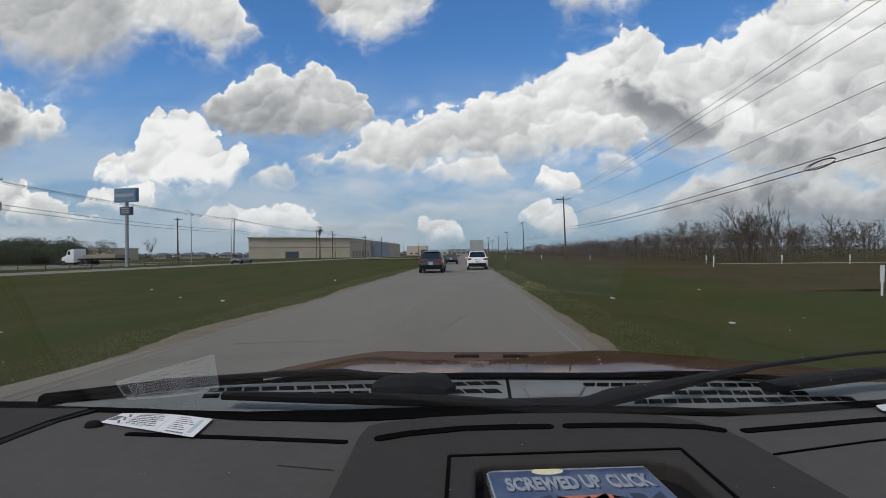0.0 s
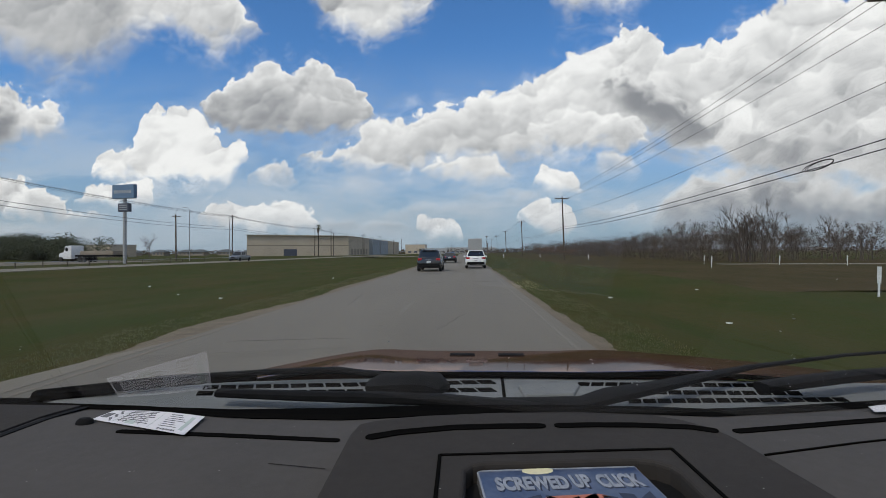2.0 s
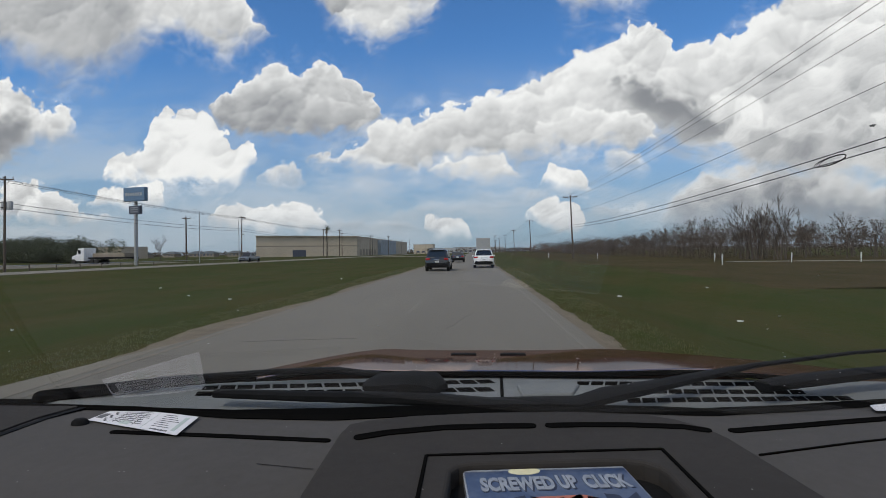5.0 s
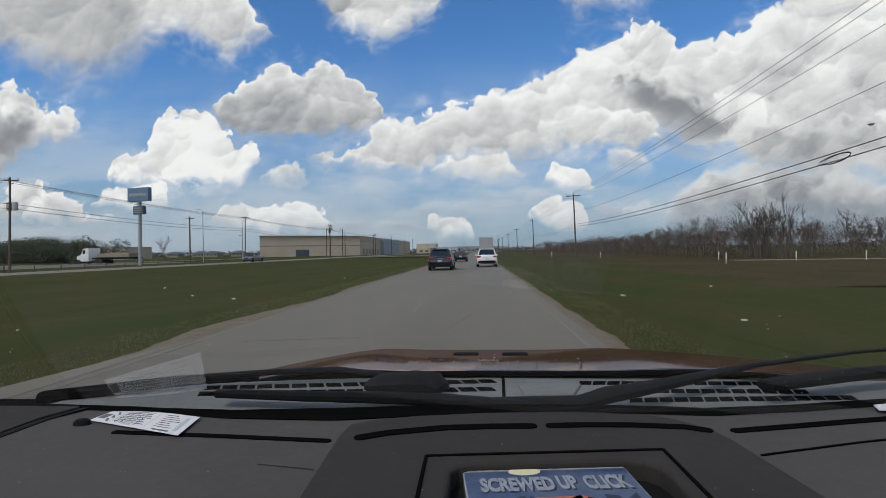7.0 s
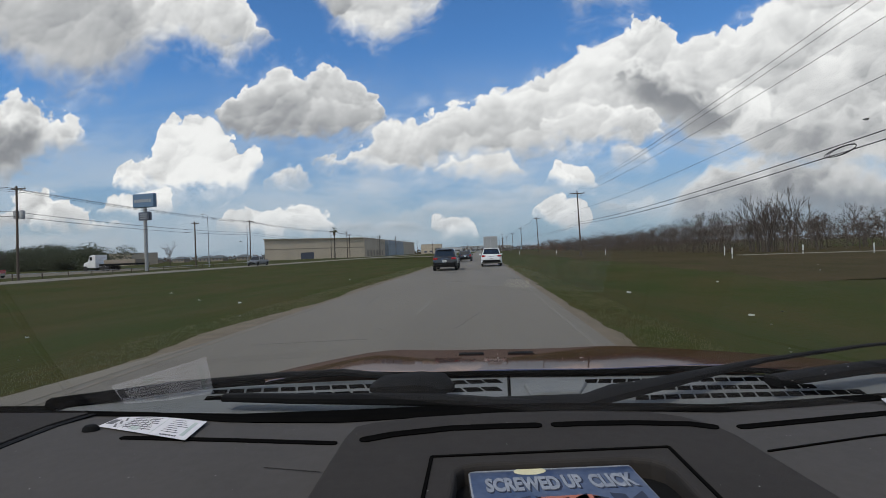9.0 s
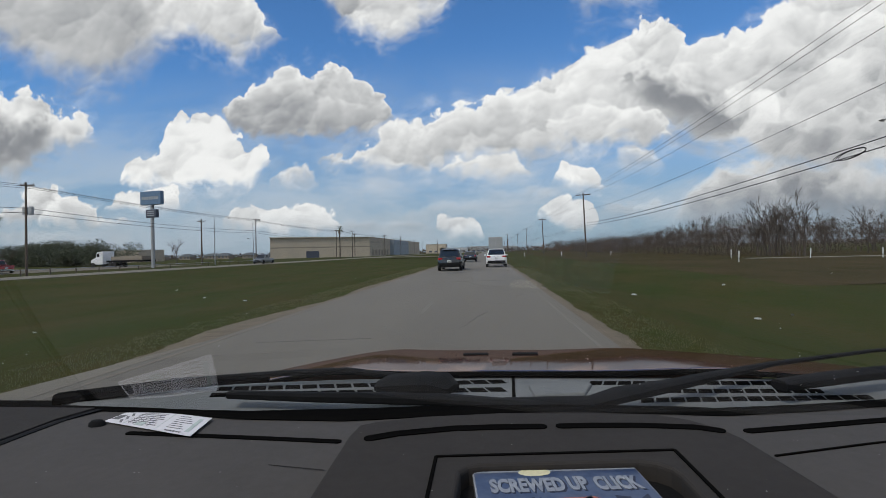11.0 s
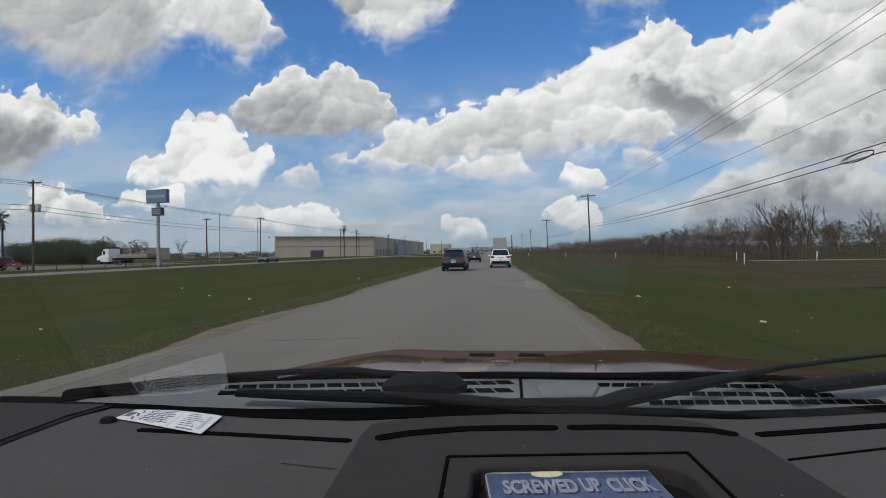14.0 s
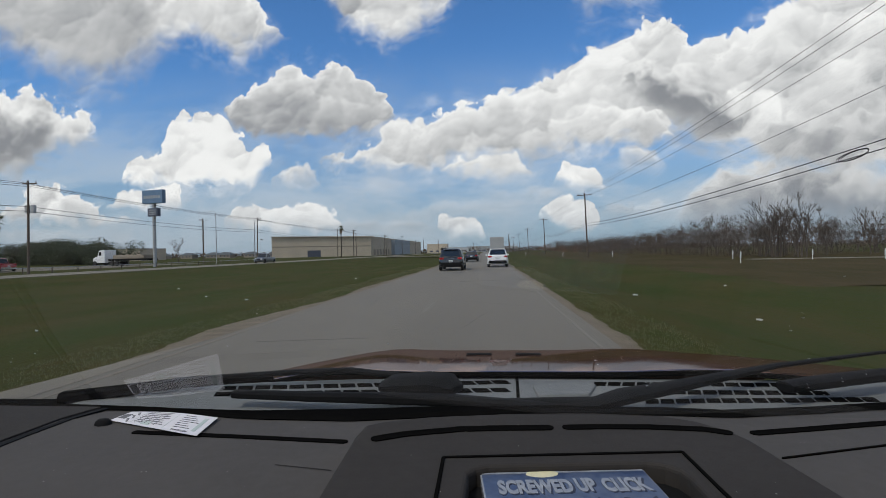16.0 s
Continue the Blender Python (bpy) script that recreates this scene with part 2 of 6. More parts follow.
cloud([(-0.016, 0.114, 0.114), (0.018, 0.132, 0.112), (0.108, 0.132, 0.102), (0.153, 0.114, 0.114)], 0.4, 0.04)  # streak_a
cloud([(0.207, 0.077, 0.077), (0.25, 0.091, 0.062), (0.326, 0.095, 0.056), (0.432, 0.072, 0.072)], 0.5, 0.04)  # streak_b
cloud([(-0.359, 0.058, 0.058), (-0.263, 0.072, 0.041), (-0.168, 0.074, 0.039), (-0.087, 0.051, 0.051)], 0.6, 0.04)  # streak_c
cloud([(-1.198, 0.069, 0.066), (-1.059, 0.075, 0.038), (-0.923, 0.072, 0.035), (-0.777, 0.056, 0.056)], 0.5, 0.05)  # streak_d
cloud([(-0.791, 0.184, 0.177), (-0.777, 0.217, 0.168), (-0.76, 0.227, 0.156), (-0.751, 0.232, 0.156), (-0.712, 0.235, 0.154), (-0.707, 0.242, 0.154), (-0.697, 0.257, 0.155), (-0.685, 0.286, 0.155), (-0.658, 0.306, 0.157), (-0.655, 0.306, 0.157), (-0.619, 0.309, 0.154), (-0.604, 0.314, 0.152), (-0.597, 0.316, 0.151), (-0.568, 0.31, 0.147), (-0.549, 0.295, 0.144), (-0.54, 0.281, 0.143), (-0.531, 0.266, 0.144), (-0.506, 0.24, 0.146), (-0.502, 0.241, 0.146), (-0.476, 0.248, 0.179), (-0.475, 0.248, 0.18), (-0.46, 0.233, 0.195), (-0.456, 0.206, 0.199)], 0.05, 0.012)  # mid_left_white
cloud([(-0.559, 0.32, 0.315), (-0.537, 0.337, 0.278), (-0.523, 0.347, 0.267), (-0.512, 0.357, 0.259), (-0.503, 0.365, 0.256), (-0.484, 0.381, 0.251), (-0.475, 0.381, 0.248), (-0.469, 0.38, 0.248), (-0.446, 0.404, 0.245), (-0.415, 0.4, 0.242), (-0.413, 0.399, 0.242), (-0.378, 0.393, 0.242), (-0.363, 0.393, 0.242), (-0.335, 0.392, 0.247), (-0.326, 0.392, 0.248), (-0.293, 0.39, 0.246), (-0.278, 0.38, 0.245), (-0.263, 0.37, 0.246), (-0.23, 0.35, 0.248), (-0.228, 0.349, 0.249), (-0.206, 0.335, 0.261), (-0.202, 0.332, 0.266), (-0.189, 0.31, 0.282), (-0.186, 0.29, 0.286)], 0.74, 0.014)  # mid_grey
cloud([(-1.39, 0.408, 0.185), (-1.385, 0.408, 0.186), (-1.1, 0.409, 0.195), (-1.096, 0.409, 0.195), (-1.068, 0.387, 0.195), (-1.044, 0.38, 0.195), (-1.029, 0.377, 0.2), (-0.995, 0.387, 0.213), (-0.988, 0.385, 0.215), (-0.964, 0.379, 0.225), (-0.947, 0.347, 0.232), (-0.933, 0.342, 0.238), (-0.91, 0.335, 0.243), (-0.865, 0.325, 0.252), (-0.86, 0.324, 0.255), (-0.816, 0.285, 0.28), (-0.815, 0.285, 0.28)], 0.5, 0.025)  # left_grey
cloud([(-1.389, 0.369, 0.212), (-1.386, 0.369, 0.212), (-1.1, 0.36, 0.207), (-1.097, 0.36, 0.207), (-1.041, 0.355, 0.209), (-1.03, 0.353, 0.209), (-0.978, 0.343, 0.228), (-0.974, 0.34, 0.23), (-0.953, 0.325, 0.261), (-0.94, 0.286, 0.281)], 1.0, 0.03)  # left_belly
cloud([(-1.473, 0.836, 0.505), (-1.467, 0.836, 0.505), (-1.179, 0.808, 0.486), (-1.094, 0.8, 0.485), (-1.087, 0.799, 0.481), (-1.019, 0.793, 0.439), (-0.909, 0.782, 0.39), (-0.819, 0.774, 0.379), (-0.733, 0.765, 0.407), (-0.728, 0.76, 0.408), (-0.693, 0.723, 0.441), (-0.681, 0.71, 0.452), (-0.648, 0.619, 0.484), (-0.645, 0.61, 0.49), (-0.627, 0.535, 0.529)], 0.62, 0.05)  # top_left
cloud([(-0.735, 0.716, 0.555), (-0.731, 0.716, 0.545), (-0.706, 0.713, 0.486), (-0.635, 0.707, 0.469), (-0.578, 0.701, 0.443), (-0.552, 0.698, 0.426), (-0.54, 0.68, 0.419), (-0.519, 0.648, 0.413), (-0.485, 0.596, 0.424), (-0.47, 0.555, 0.43), (-0.456, 0.516, 0.439), (-0.432, 0.492, 0.455), (-0.425, 0.485, 0.457), (-0.405, 0.468, 0.465)], 0.34, 0.03)  # upper_left
cloud([(-0.348, 0.605, 0.617), (-0.299, 0.767, 0.495), (-0.249, 0.762, 0.459), (-0.192, 0.757, 0.429), (-0.166, 0.755, 0.451), (-0.131, 0.752, 0.47), (-0.072, 0.746, 0.492), (-0.016, 0.649, 0.651)], 0.38, 0.025)  # top_centre
cloud([(0.14, 0.568, 0.57), (0.185, 0.632, 0.49), (0.251, 0.672, 0.479), (0.315, 0.644, 0.483), (0.379, 0.55, 0.552)], 0.3, 0.03)  # top_right
# behind and above, the same broken cloud cover
loose = wnoise(way, 3.0, 8.0, 0.6, 0.4)
cover = wramp(loose, 0.40, 0.55)
REST = wmix(wm("MULTIPLY", cover, 0.9), AIR, wmix(wramp(loose, 0.55, 0.75), WHITE, GREY))
front = wm("MULTIPLY", wramp(split.outputs[1], 0.18, 0.34), wramp(V, 1.15, 0.85))
background = WT.nodes.new("ShaderNodeBackground")
dim = wm("MULTIPLY", wramp(V, 0.15, 0.0), 0.36)
wlink(wmix(front, REST, wmix(dim, colour[0], HAZE)), background.inputs[0])
background.inputs[1].default_value = 1.0
wlink(background.outputs[0], WT.nodes.new("ShaderNodeOutputWorld").inputs[0])

sun = new("sun", bpy.data.lights.new("sun", "SUN"))
sun.data.energy, sun.data.angle, sun.data.color = 2.0, radians(6), (1.0, 0.93, 0.82)
sun.matrix_world = look((0, 0, 0), (-math.sin(radians(SUN_TURN)) * math.cos(radians(SUN_UP)), -math.cos(radians(SUN_TURN)) * math.cos(radians(SUN_UP)), -math.sin(radians(SUN_UP))))


# ---- materials ----
def mat(name, base, rough=0.7, metal=0.0, other=None, scale=8.0, mix=0.5, bump=0.0, bump_scale=60.0, spec=0.5, coat=0.0, stretch=(1, 1, 1), spread=0.0, sharp=0.25):
    """A surface with variation at two scales, in metres of the world."""
    m = bpy.data.materials.new(name)
    m.use_nodes = True
    t = m.node_tree
    p = t.nodes["Principled BSDF"]
    other = other or tuple(c * 0.75 for c in base)
    pos = t.nodes.new("ShaderNodeNewGeometry").outputs["Position"]
    mp = t.nodes.new("ShaderNodeMapping")
    mp.inputs["Scale"].default_value = stretch
    t.links.new(pos, mp.inputs["Vector"])
    n1, n2 = t.nodes.new("ShaderNodeTexNoise"), t.nodes.new("ShaderNodeTexNoise")
    for n, s, d in ((n1, scale, 5), (n2, scale * 9.3, 4)):
        t.links.new(mp.outputs[0], n.inputs["Vector"])
        n.inputs["Scale"].default_value, n.inputs["Detail"].default_value, n.inputs["Roughness"].default_value = s, d, 0.62
    add = t.nodes.new("ShaderNodeMath")
    add.operation = "MULTIPLY_ADD"
    t.links.new(n2.outputs["Fac"], add.inputs[0])
    add.inputs[1].default_value = 0.45
    t.links.new(n1.outputs["Fac"], add.inputs[2])
    r = t.nodes.new("ShaderNodeMapRange")
    t.links.new(add.outputs[0], r.inputs[0])
    r.inputs[1].default_value, r.inputs[2].default_value = 0.725 - sharp, 0.725 + sharp
    r.inputs[4].default_value = mix * 2 if mix < 0.5 else 1.0
    c = t.nodes.new("ShaderNodeMix")
    c.data_type = "RGBA"
    t.links.new(r.outputs[0], c.inputs[0])
    c.inputs[6].default_value, c.inputs[7].default_value = (*base, 1), (*other, 1)
    out = c.outputs[2]
    if spread:
        info = t.nodes.new("ShaderNodeObjectInfo")
        h = t.nodes.new("ShaderNodeHueSaturation")
        v = t.nodes.new("ShaderNodeMapRange")
        t.links.new(info.outputs["Random"], v.inputs[0])
        v.inputs[3].default_value, v.inputs[4].default_value = 1 - spread, 1 + spread
        t.links.new(v.outputs[0], h.inputs["Value"])
        t.links.new(out, h.inputs["Color"])
        out = h.outputs[0]
    t.links.new(out, p.inputs["Base Color"])
    p.inputs["Metallic"].default_value, p.inputs["Specular IOR Level"].default_value, p.inputs["Coat Weight"].default_value = metal, spec, coat
    p.inputs["Coat Roughness"].default_value = 0.04
    rr = t.nodes.new("ShaderNodeMapRange")
    t.links.new(n2.outputs["Fac"], rr.inputs[0])
    rr.inputs[3].default_value, rr.inputs[4].default_value = max(0.02, rough - 0.07), min(1, rough + 0.07)
    t.links.new(rr.outputs[0], p.inputs["Roughness"])
    if bump:
        nb = t.nodes.new("ShaderNodeTexNoise")
        t.links.new(mp.outputs[0], nb.inputs["Vector"])
        nb.inputs["Scale"].default_value, nb.inputs["Detail"].default_value = bump_scale, 3
        b = t.nodes.new("ShaderNodeBump")
        b.inputs["Strength"].default_value, b.inputs["Distance"].default_value = bump, 0.6 / bump_scale
        t.links.new(nb.outputs["Fac"], b.inputs["Height"])
        t.links.new(b.outputs[0], p.inputs["Normal"])
    return m


def foliage(name, dark, light):
    """Leaves that differ one by one."""
    m = bpy.data.materials.new(name)
    m.use_nodes = True
    t = m.node_tree
    p = t.nodes["Principled BSDF"]
    g = t.nodes.new("ShaderNodeNewGeometry")
    n = t.nodes.new("ShaderNodeTexNoise")
    n.inputs["Scale"].default_value = 0.7
    t.links.new(g.outputs["Position"], n.inputs["Vector"])
    a = t.nodes.new("ShaderNodeMath")
    a.operation, a.use_clamp = "MULTIPLY_ADD", True
    t.links.new(g.outputs["Random Per Island"], a.inputs[0])
    a.inputs[1].default_value = 0.6
    t.links.new(n.outputs["Fac"], a.inputs[2])
    s = t.nodes.new("ShaderNodeMath")
    s.operation = "SUBTRACT"
    t.links.new(a.outputs[0], s.inputs[0])
    s.inputs[1].default_value = 0.25
    c = t.nodes.new("ShaderNodeMix")
    c.data_type = "RGBA"
    t.links.new(s.outputs[0], c.inputs[0])
    c.inputs[6].default_value, c.inputs[7].default_value = (*dark, 1), (*light, 1)
    t.links.new(c.outputs[2], p.inputs["Base Color"])
    p.inputs["Roughness"].default_value = 0.6
    return m


def pane_glass(name, strength):
    """Clear sheet glass: it lets everything through and mirrors by its angle."""
    m = bpy.data.materials.new(name)
    m.use_nodes = True
    t = m.node_tree
    t.nodes.clear()
    f = t.nodes.new("ShaderNodeFresnel")
    f.inputs[0].default_value = 1.52
    k = t.nodes.new("ShaderNodeMath")
    k.operation, k.use_clamp = "MULTIPLY", True
    t.links.new(f.outputs[0], k.inputs[0])
    k.inputs[1].default_value = strength
    tr, gl, mx = t.nodes.new("ShaderNodeBsdfTransparent"), t.nodes.new("ShaderNodeBsdfGlossy"), t.nodes.new("ShaderNodeMixShader")
    tr.inputs[0].default_value = (0.93, 0.95, 0.94, 1)
    gl.inputs["Roughness"].default_value = 0.012
    t.links.new(k.outputs[0], mx.inputs[0]), t.links.new(tr.outputs[0], mx.inputs[1]), t.links.new(gl.outputs[0], mx.inputs[2])
    t.links.new(mx.outputs[0], t.nodes.new("ShaderNodeOutputMaterial").inputs[0])
    return m


def dusty_paint(name, paint, dust, gloss):
    """Old car paint under a film of dust: mostly matt, with a weak mirror at flat angles."""
    m = bpy.data.materials.new(name)
    m.use_nodes = True
    t = m.node_tree
    t.nodes.clear()
    pos = t.nodes.new("ShaderNodeNewGeometry").outputs["Position"]
    n = t.nodes.new("ShaderNodeTexNoise")
    n.inputs["Scale"].default_value, n.inputs["Detail"].default_value = 4.0, 7
    t.links.new(pos, n.inputs["Vector"])
    c = t.nodes.new("ShaderNodeMix")
    c.data_type = "RGBA"
    t.links.new(n.outputs["Fac"], c.inputs[0])
    c.inputs[6].default_value, c.inputs[7].default_value = (*paint, 1), (*dust, 1)
    fr = t.nodes.new("ShaderNodeFresnel")
    fr.inputs[0].default_value = 1.45
    k = t.nodes.new("ShaderNodeMath")
    k.operation, k.use_clamp = "MULTIPLY", True
    t.links.new(fr.outputs[0], k.inputs[0])
    k.inputs[1].default_value = gloss
    df, gl, mx = t.nodes.new("ShaderNodeBsdfDiffuse"), t.nodes.new("ShaderNodeBsdfGlossy"), t.nodes.new("ShaderNodeMixShader")
    t.links.new(c.outputs[2], df.inputs[0])
    gl.inputs[0].default_value = (0.92, 0.76, 0.72, 1)
    gl.inputs["Roughness"].default_value = 0.06
    t.links.new(k.outputs[0], mx.inputs[0]), t.links.new(df.outputs[0], mx.inputs[1]), t.links.new(gl.outputs[0], mx.inputs[2])
    t.links.new(mx.outputs[0], t.nodes.new("ShaderNodeOutputMaterial").inputs[0])
    return m


ASPHALT = mat("asphalt", (0.158, 0.143, 0.118), 0.95, other=(0.116, 0.105, 0.088), scale=0.55, bump=0.5, bump_scale=45, stretch=(1, 0.16, 1), sharp=0.4)
PATCH = mat("asphalt_patch", (0.108, 0.100, 0.086), 0.9, scale=3, bump=0.4)
CONCRETE = mat("concrete", (0.185, 0.166, 0.132), 0.95, other=(0.130, 0.117, 0.095), scale=0.6, bump=0.4, bump_scale=30, sharp=0.4)
DRIVE = mat("sandy_drive", (0.135, 0.117, 0.089), 0.95, other=(0.098, 0.085, 0.066), scale=0.4, bump=0.5, bump_scale=25, sharp=0.4)
SAND = mat("sandy_shoulder", (0.165, 0.130, 0.090), 0.95, other=(0.085, 0.068, 0.040), scale=2.2, bump=0.6, bump_scale=30)
GRASS = mat("grass", (0.031, 0.044, 0.009), 1.0, other=(0.062, 0.048, 0.018), scale=0.30, mix=0.36, bump=0.9, bump_scale=12, spec=0.05, sharp=0.15, stretch=(1, 0.35, 1))
DRY_GRASS = mat("dry_grass", (0.068, 0.048, 0.024), 1.0, other=(0.036, 0.036, 0.012), scale=0.25, bump=0.8, bump_scale=12, spec=0.05, sharp=0.2, stretch=(1, 0.4, 1))
BLADES = foliage("grass_blades", (0.040, 0.055, 0.016), (0.115, 0.105, 0.045))
PAINT_WHITE = mat("road_paint", (0.182, 0.168, 0.143), 0.95, other=(0.138, 0.126, 0.106), scale=3.0, sharp=0.2)
PAINT_YELLOW = mat("yellow_paint", (0.168, 0.145, 0.110), 0.9, other=(0.140, 0.126, 0.104), scale=3.0, sharp=0.2)
WOOD_POLE = mat("pole_wood", (0.105, 0.080, 0.062), 0.9, other=(0.06, 0.047, 0.038), scale=2, stretch=(6, 6, 0.6), bump=0.5)
BARK = mat("bark", (0.055, 0.045, 0.036), 0.95, scale=4, stretch=(3, 3, 0.7), bump=0.8, bump_scale=20)
TWIG = mat("twigs", (0.092, 0.074, 0.062), 0.95, other=(0.062, 0.049, 0.041), scale=0.2)
BRUSH = foliage("dry_brush", (0.036, 0.027, 0.019), (0.092, 0.062, 0.040))
OAK = foliage("oak_leaves", (0.018, 0.028, 0.012), (0.060, 0.072, 0.030))
PALM = foliage("palm_fronds", (0.035, 0.045, 0.018), (0.09, 0.10, 0.045))
DEAD = foliage("dead_fronds", (0.085, 0.062, 0.045), (0.15, 0.115, 0.085))
WIRE = mat("wire", (0.02, 0.02, 0.022), 0.6)
STEEL = mat("galvanised_steel", (0.34, 0.35, 0.36), 0.45, 0.7, scale=4)
GREY_PAINT = mat("grey_paint", (0.32, 0.33, 0.34), 0.55, scale=2)
WHITE_WALL = mat("white_cladding", (0.30, 0.31, 0.31), 0.6, other=(0.25, 0.255, 0.26), scale=0.5, stretch=(1, 1, 0.2))
TAN_WALL = mat("tan_wall", (0.42, 0.36, 0.28), 0.8, other=(0.34, 0.295, 0.235), scale=0.15)
TAN_DARK = mat("tan_dark", (0.24, 0.205, 0.16), 0.8, scale=0.3)
BLUE_GREY = mat("blue_grey_wall", (0.25, 0.29, 0.33), 0.7, scale=0.3)
ROOF_DARK = mat("dark_roof", (0.085, 0.095, 0.10), 0.7, scale=0.6)
ROOF_WHITE = mat("white_roof", (0.40, 0.41, 0.42), 0.6, scale=0.6)
FENCE_DARK = mat("dark_screen_fence", (0.030, 0.045, 0.045), 0.85, scale=1.2)
SIGN_BLUE = mat("sign_blue", (0.10, 0.17, 0.27), 0.5, scale=2)
SIGN_WHITE = mat("sign_white", (0.62, 0.64, 0.64), 0.5, scale=2)
SIGN_DARK = mat("sign_dark", (0.05, 0.06, 0.09), 0.5, scale=2)
TEAL = mat("sign_letters", (0.03, 0.10, 0.17), 0.5)
ORANGE = mat("orange_paint", (0.55, 0.14, 0.03), 0.6, scale=3)
GREEN_MARK = mat("green_marker", (0.02, 0.28, 0.14), 0.6, scale=5)
YELLOW = mat("yellow_paint_bright", (0.55, 0.42, 0.05), 0.6, scale=4)
DASH = mat("dash_plastic", (0.072, 0.068, 0.066), 0.85, other=(0.060, 0.057, 0.055), scale=9, bump=0.35, bump_scale=900, spec=0.12)
DASH_DARK = mat("dash_dark", (0.037, 0.034, 0.032), 0.85, other=(0.031, 0.0285, 0.027), scale=9, bump=0.35, bump_scale=900, spec=0.12)
# rubber parts, and the darkness of slots and hollows put in as colour
BLACK = mat("rubber_and_slot_shade", (0.005, 0.005, 0.005), 0.95, scale=20, spec=0.0)
BLACK_PLASTIC = mat("black_plastic", (0.008, 0.0085, 0.009), 0.7, other=(0.014, 0.014, 0.015), scale=30, bump=0.2, bump_scale=500, spec=0.04)
COWL = mat("cowl_plastic", (0.190, 0.196, 0.196), 0.7, other=(0.120, 0.128, 0.130), scale=7, sharp=0.3, spec=0.15)
MAROON = dusty_paint("maroon_paint", (0.046, 0.019, 0.012), (0.070, 0.040, 0.030), 0.40)
HEADLINER = mat("headliner", (0.16, 0.155, 0.15), 0.95, scale=20)
PAPER = mat("paper", (0.62, 0.615, 0.64), 0.9, other=(0.55, 0.545, 0.57), scale=25)
INK = mat("ink", (0.13, 0.13, 0.14), 0.9)
GREEN_INK = mat("green_ink", (0.45, 0.52, 0.50), 0.9)
CD_BLUE = mat("printed_blue", (0.026, 0.046, 0.105), 0.35, other=(0.075, 0.100, 0.16), scale=22, sharp=0.15)
CD_TEXT = mat("printed_white", (0.29, 0.31, 0.34), 0.5, other=(0.15, 0.17, 0.21), scale=90)
CD_MOON = mat("printed_cream", (0.72, 0.68, 0.45), 0.4, scale=60)
CD_WARM = mat("printed_orange", (0.42, 0.12, 0.06), 0.4, scale=60)
CLEAR = mat("clear_plastic_edge", (0.30, 0.32, 0.36), 0.15, scale=30)
CAR_GLASS = mat("car_glass", (0.012, 0.014, 0.016), 0.06, spec=0.6, scale=3)
TYRE = mat("tyre", (0.018, 0.018, 0.018), 0.85, scale=15)
ALLOY = mat("alloy", (0.45, 0.45, 0.46), 0.3, 0.8, scale=8)
CHROME = mat("chrome", (0.6, 0.6, 0.6), 0.15, 1.0, scale=8)
TAIL = mat("tail_lamp", (0.35, 0.010, 0.012), 0.2, scale=20, coat=0.5)
LAMP = mat("head_lamp", (0.5, 0.5, 0.52), 0.1, scale=20, coat=0.5)
CAR_BLACK = mat("black_car_paint", (0.010, 0.012, 0.016), 0.2, 0.1, scale=3, coat=0.8, other=(0.009, 0.011, 0.015))
CAR_NAVY = mat("dark_car_paint", (0.014, 0.017, 0.026), 0.22, 0.1, scale=3, coat=0.8, other=(0.013, 0.016, 0.024))
CAR_WHITE = mat("white_car_paint", (0.66, 0.67, 0.68), 0.3, scale=3, coat=0.6, other=(0.620, 0.630, 0.639))
CAR_TAN = mat("tan_car_paint", (0.400, 0.295, 0.215), 0.35, 0.2, scale=3, coat=0.35, other=(0.385, 0.283, 0.206))
CAR_RED = mat("red_car_paint", (0.30, 0.03, 0.03), 0.3, scale=3, coat=0.6, other=(0.282, 0.028, 0.028))
CAR_GREY = mat("grey_car_paint", (0.10, 0.11, 0.12), 0.3, 0.3, scale=3, coat=0.6, other=(0.094, 0.103, 0.113))
CD_SHADE = mat("printed_shadow", (0.012, 0.018, 0.045), 0.5)
DUST = mat("dust_flecks", (0.20, 0.195, 0.19), 0.9)
DROPS = mat("dried_drops", (0.45, 0.46, 0.46), 0.5, scale=90)


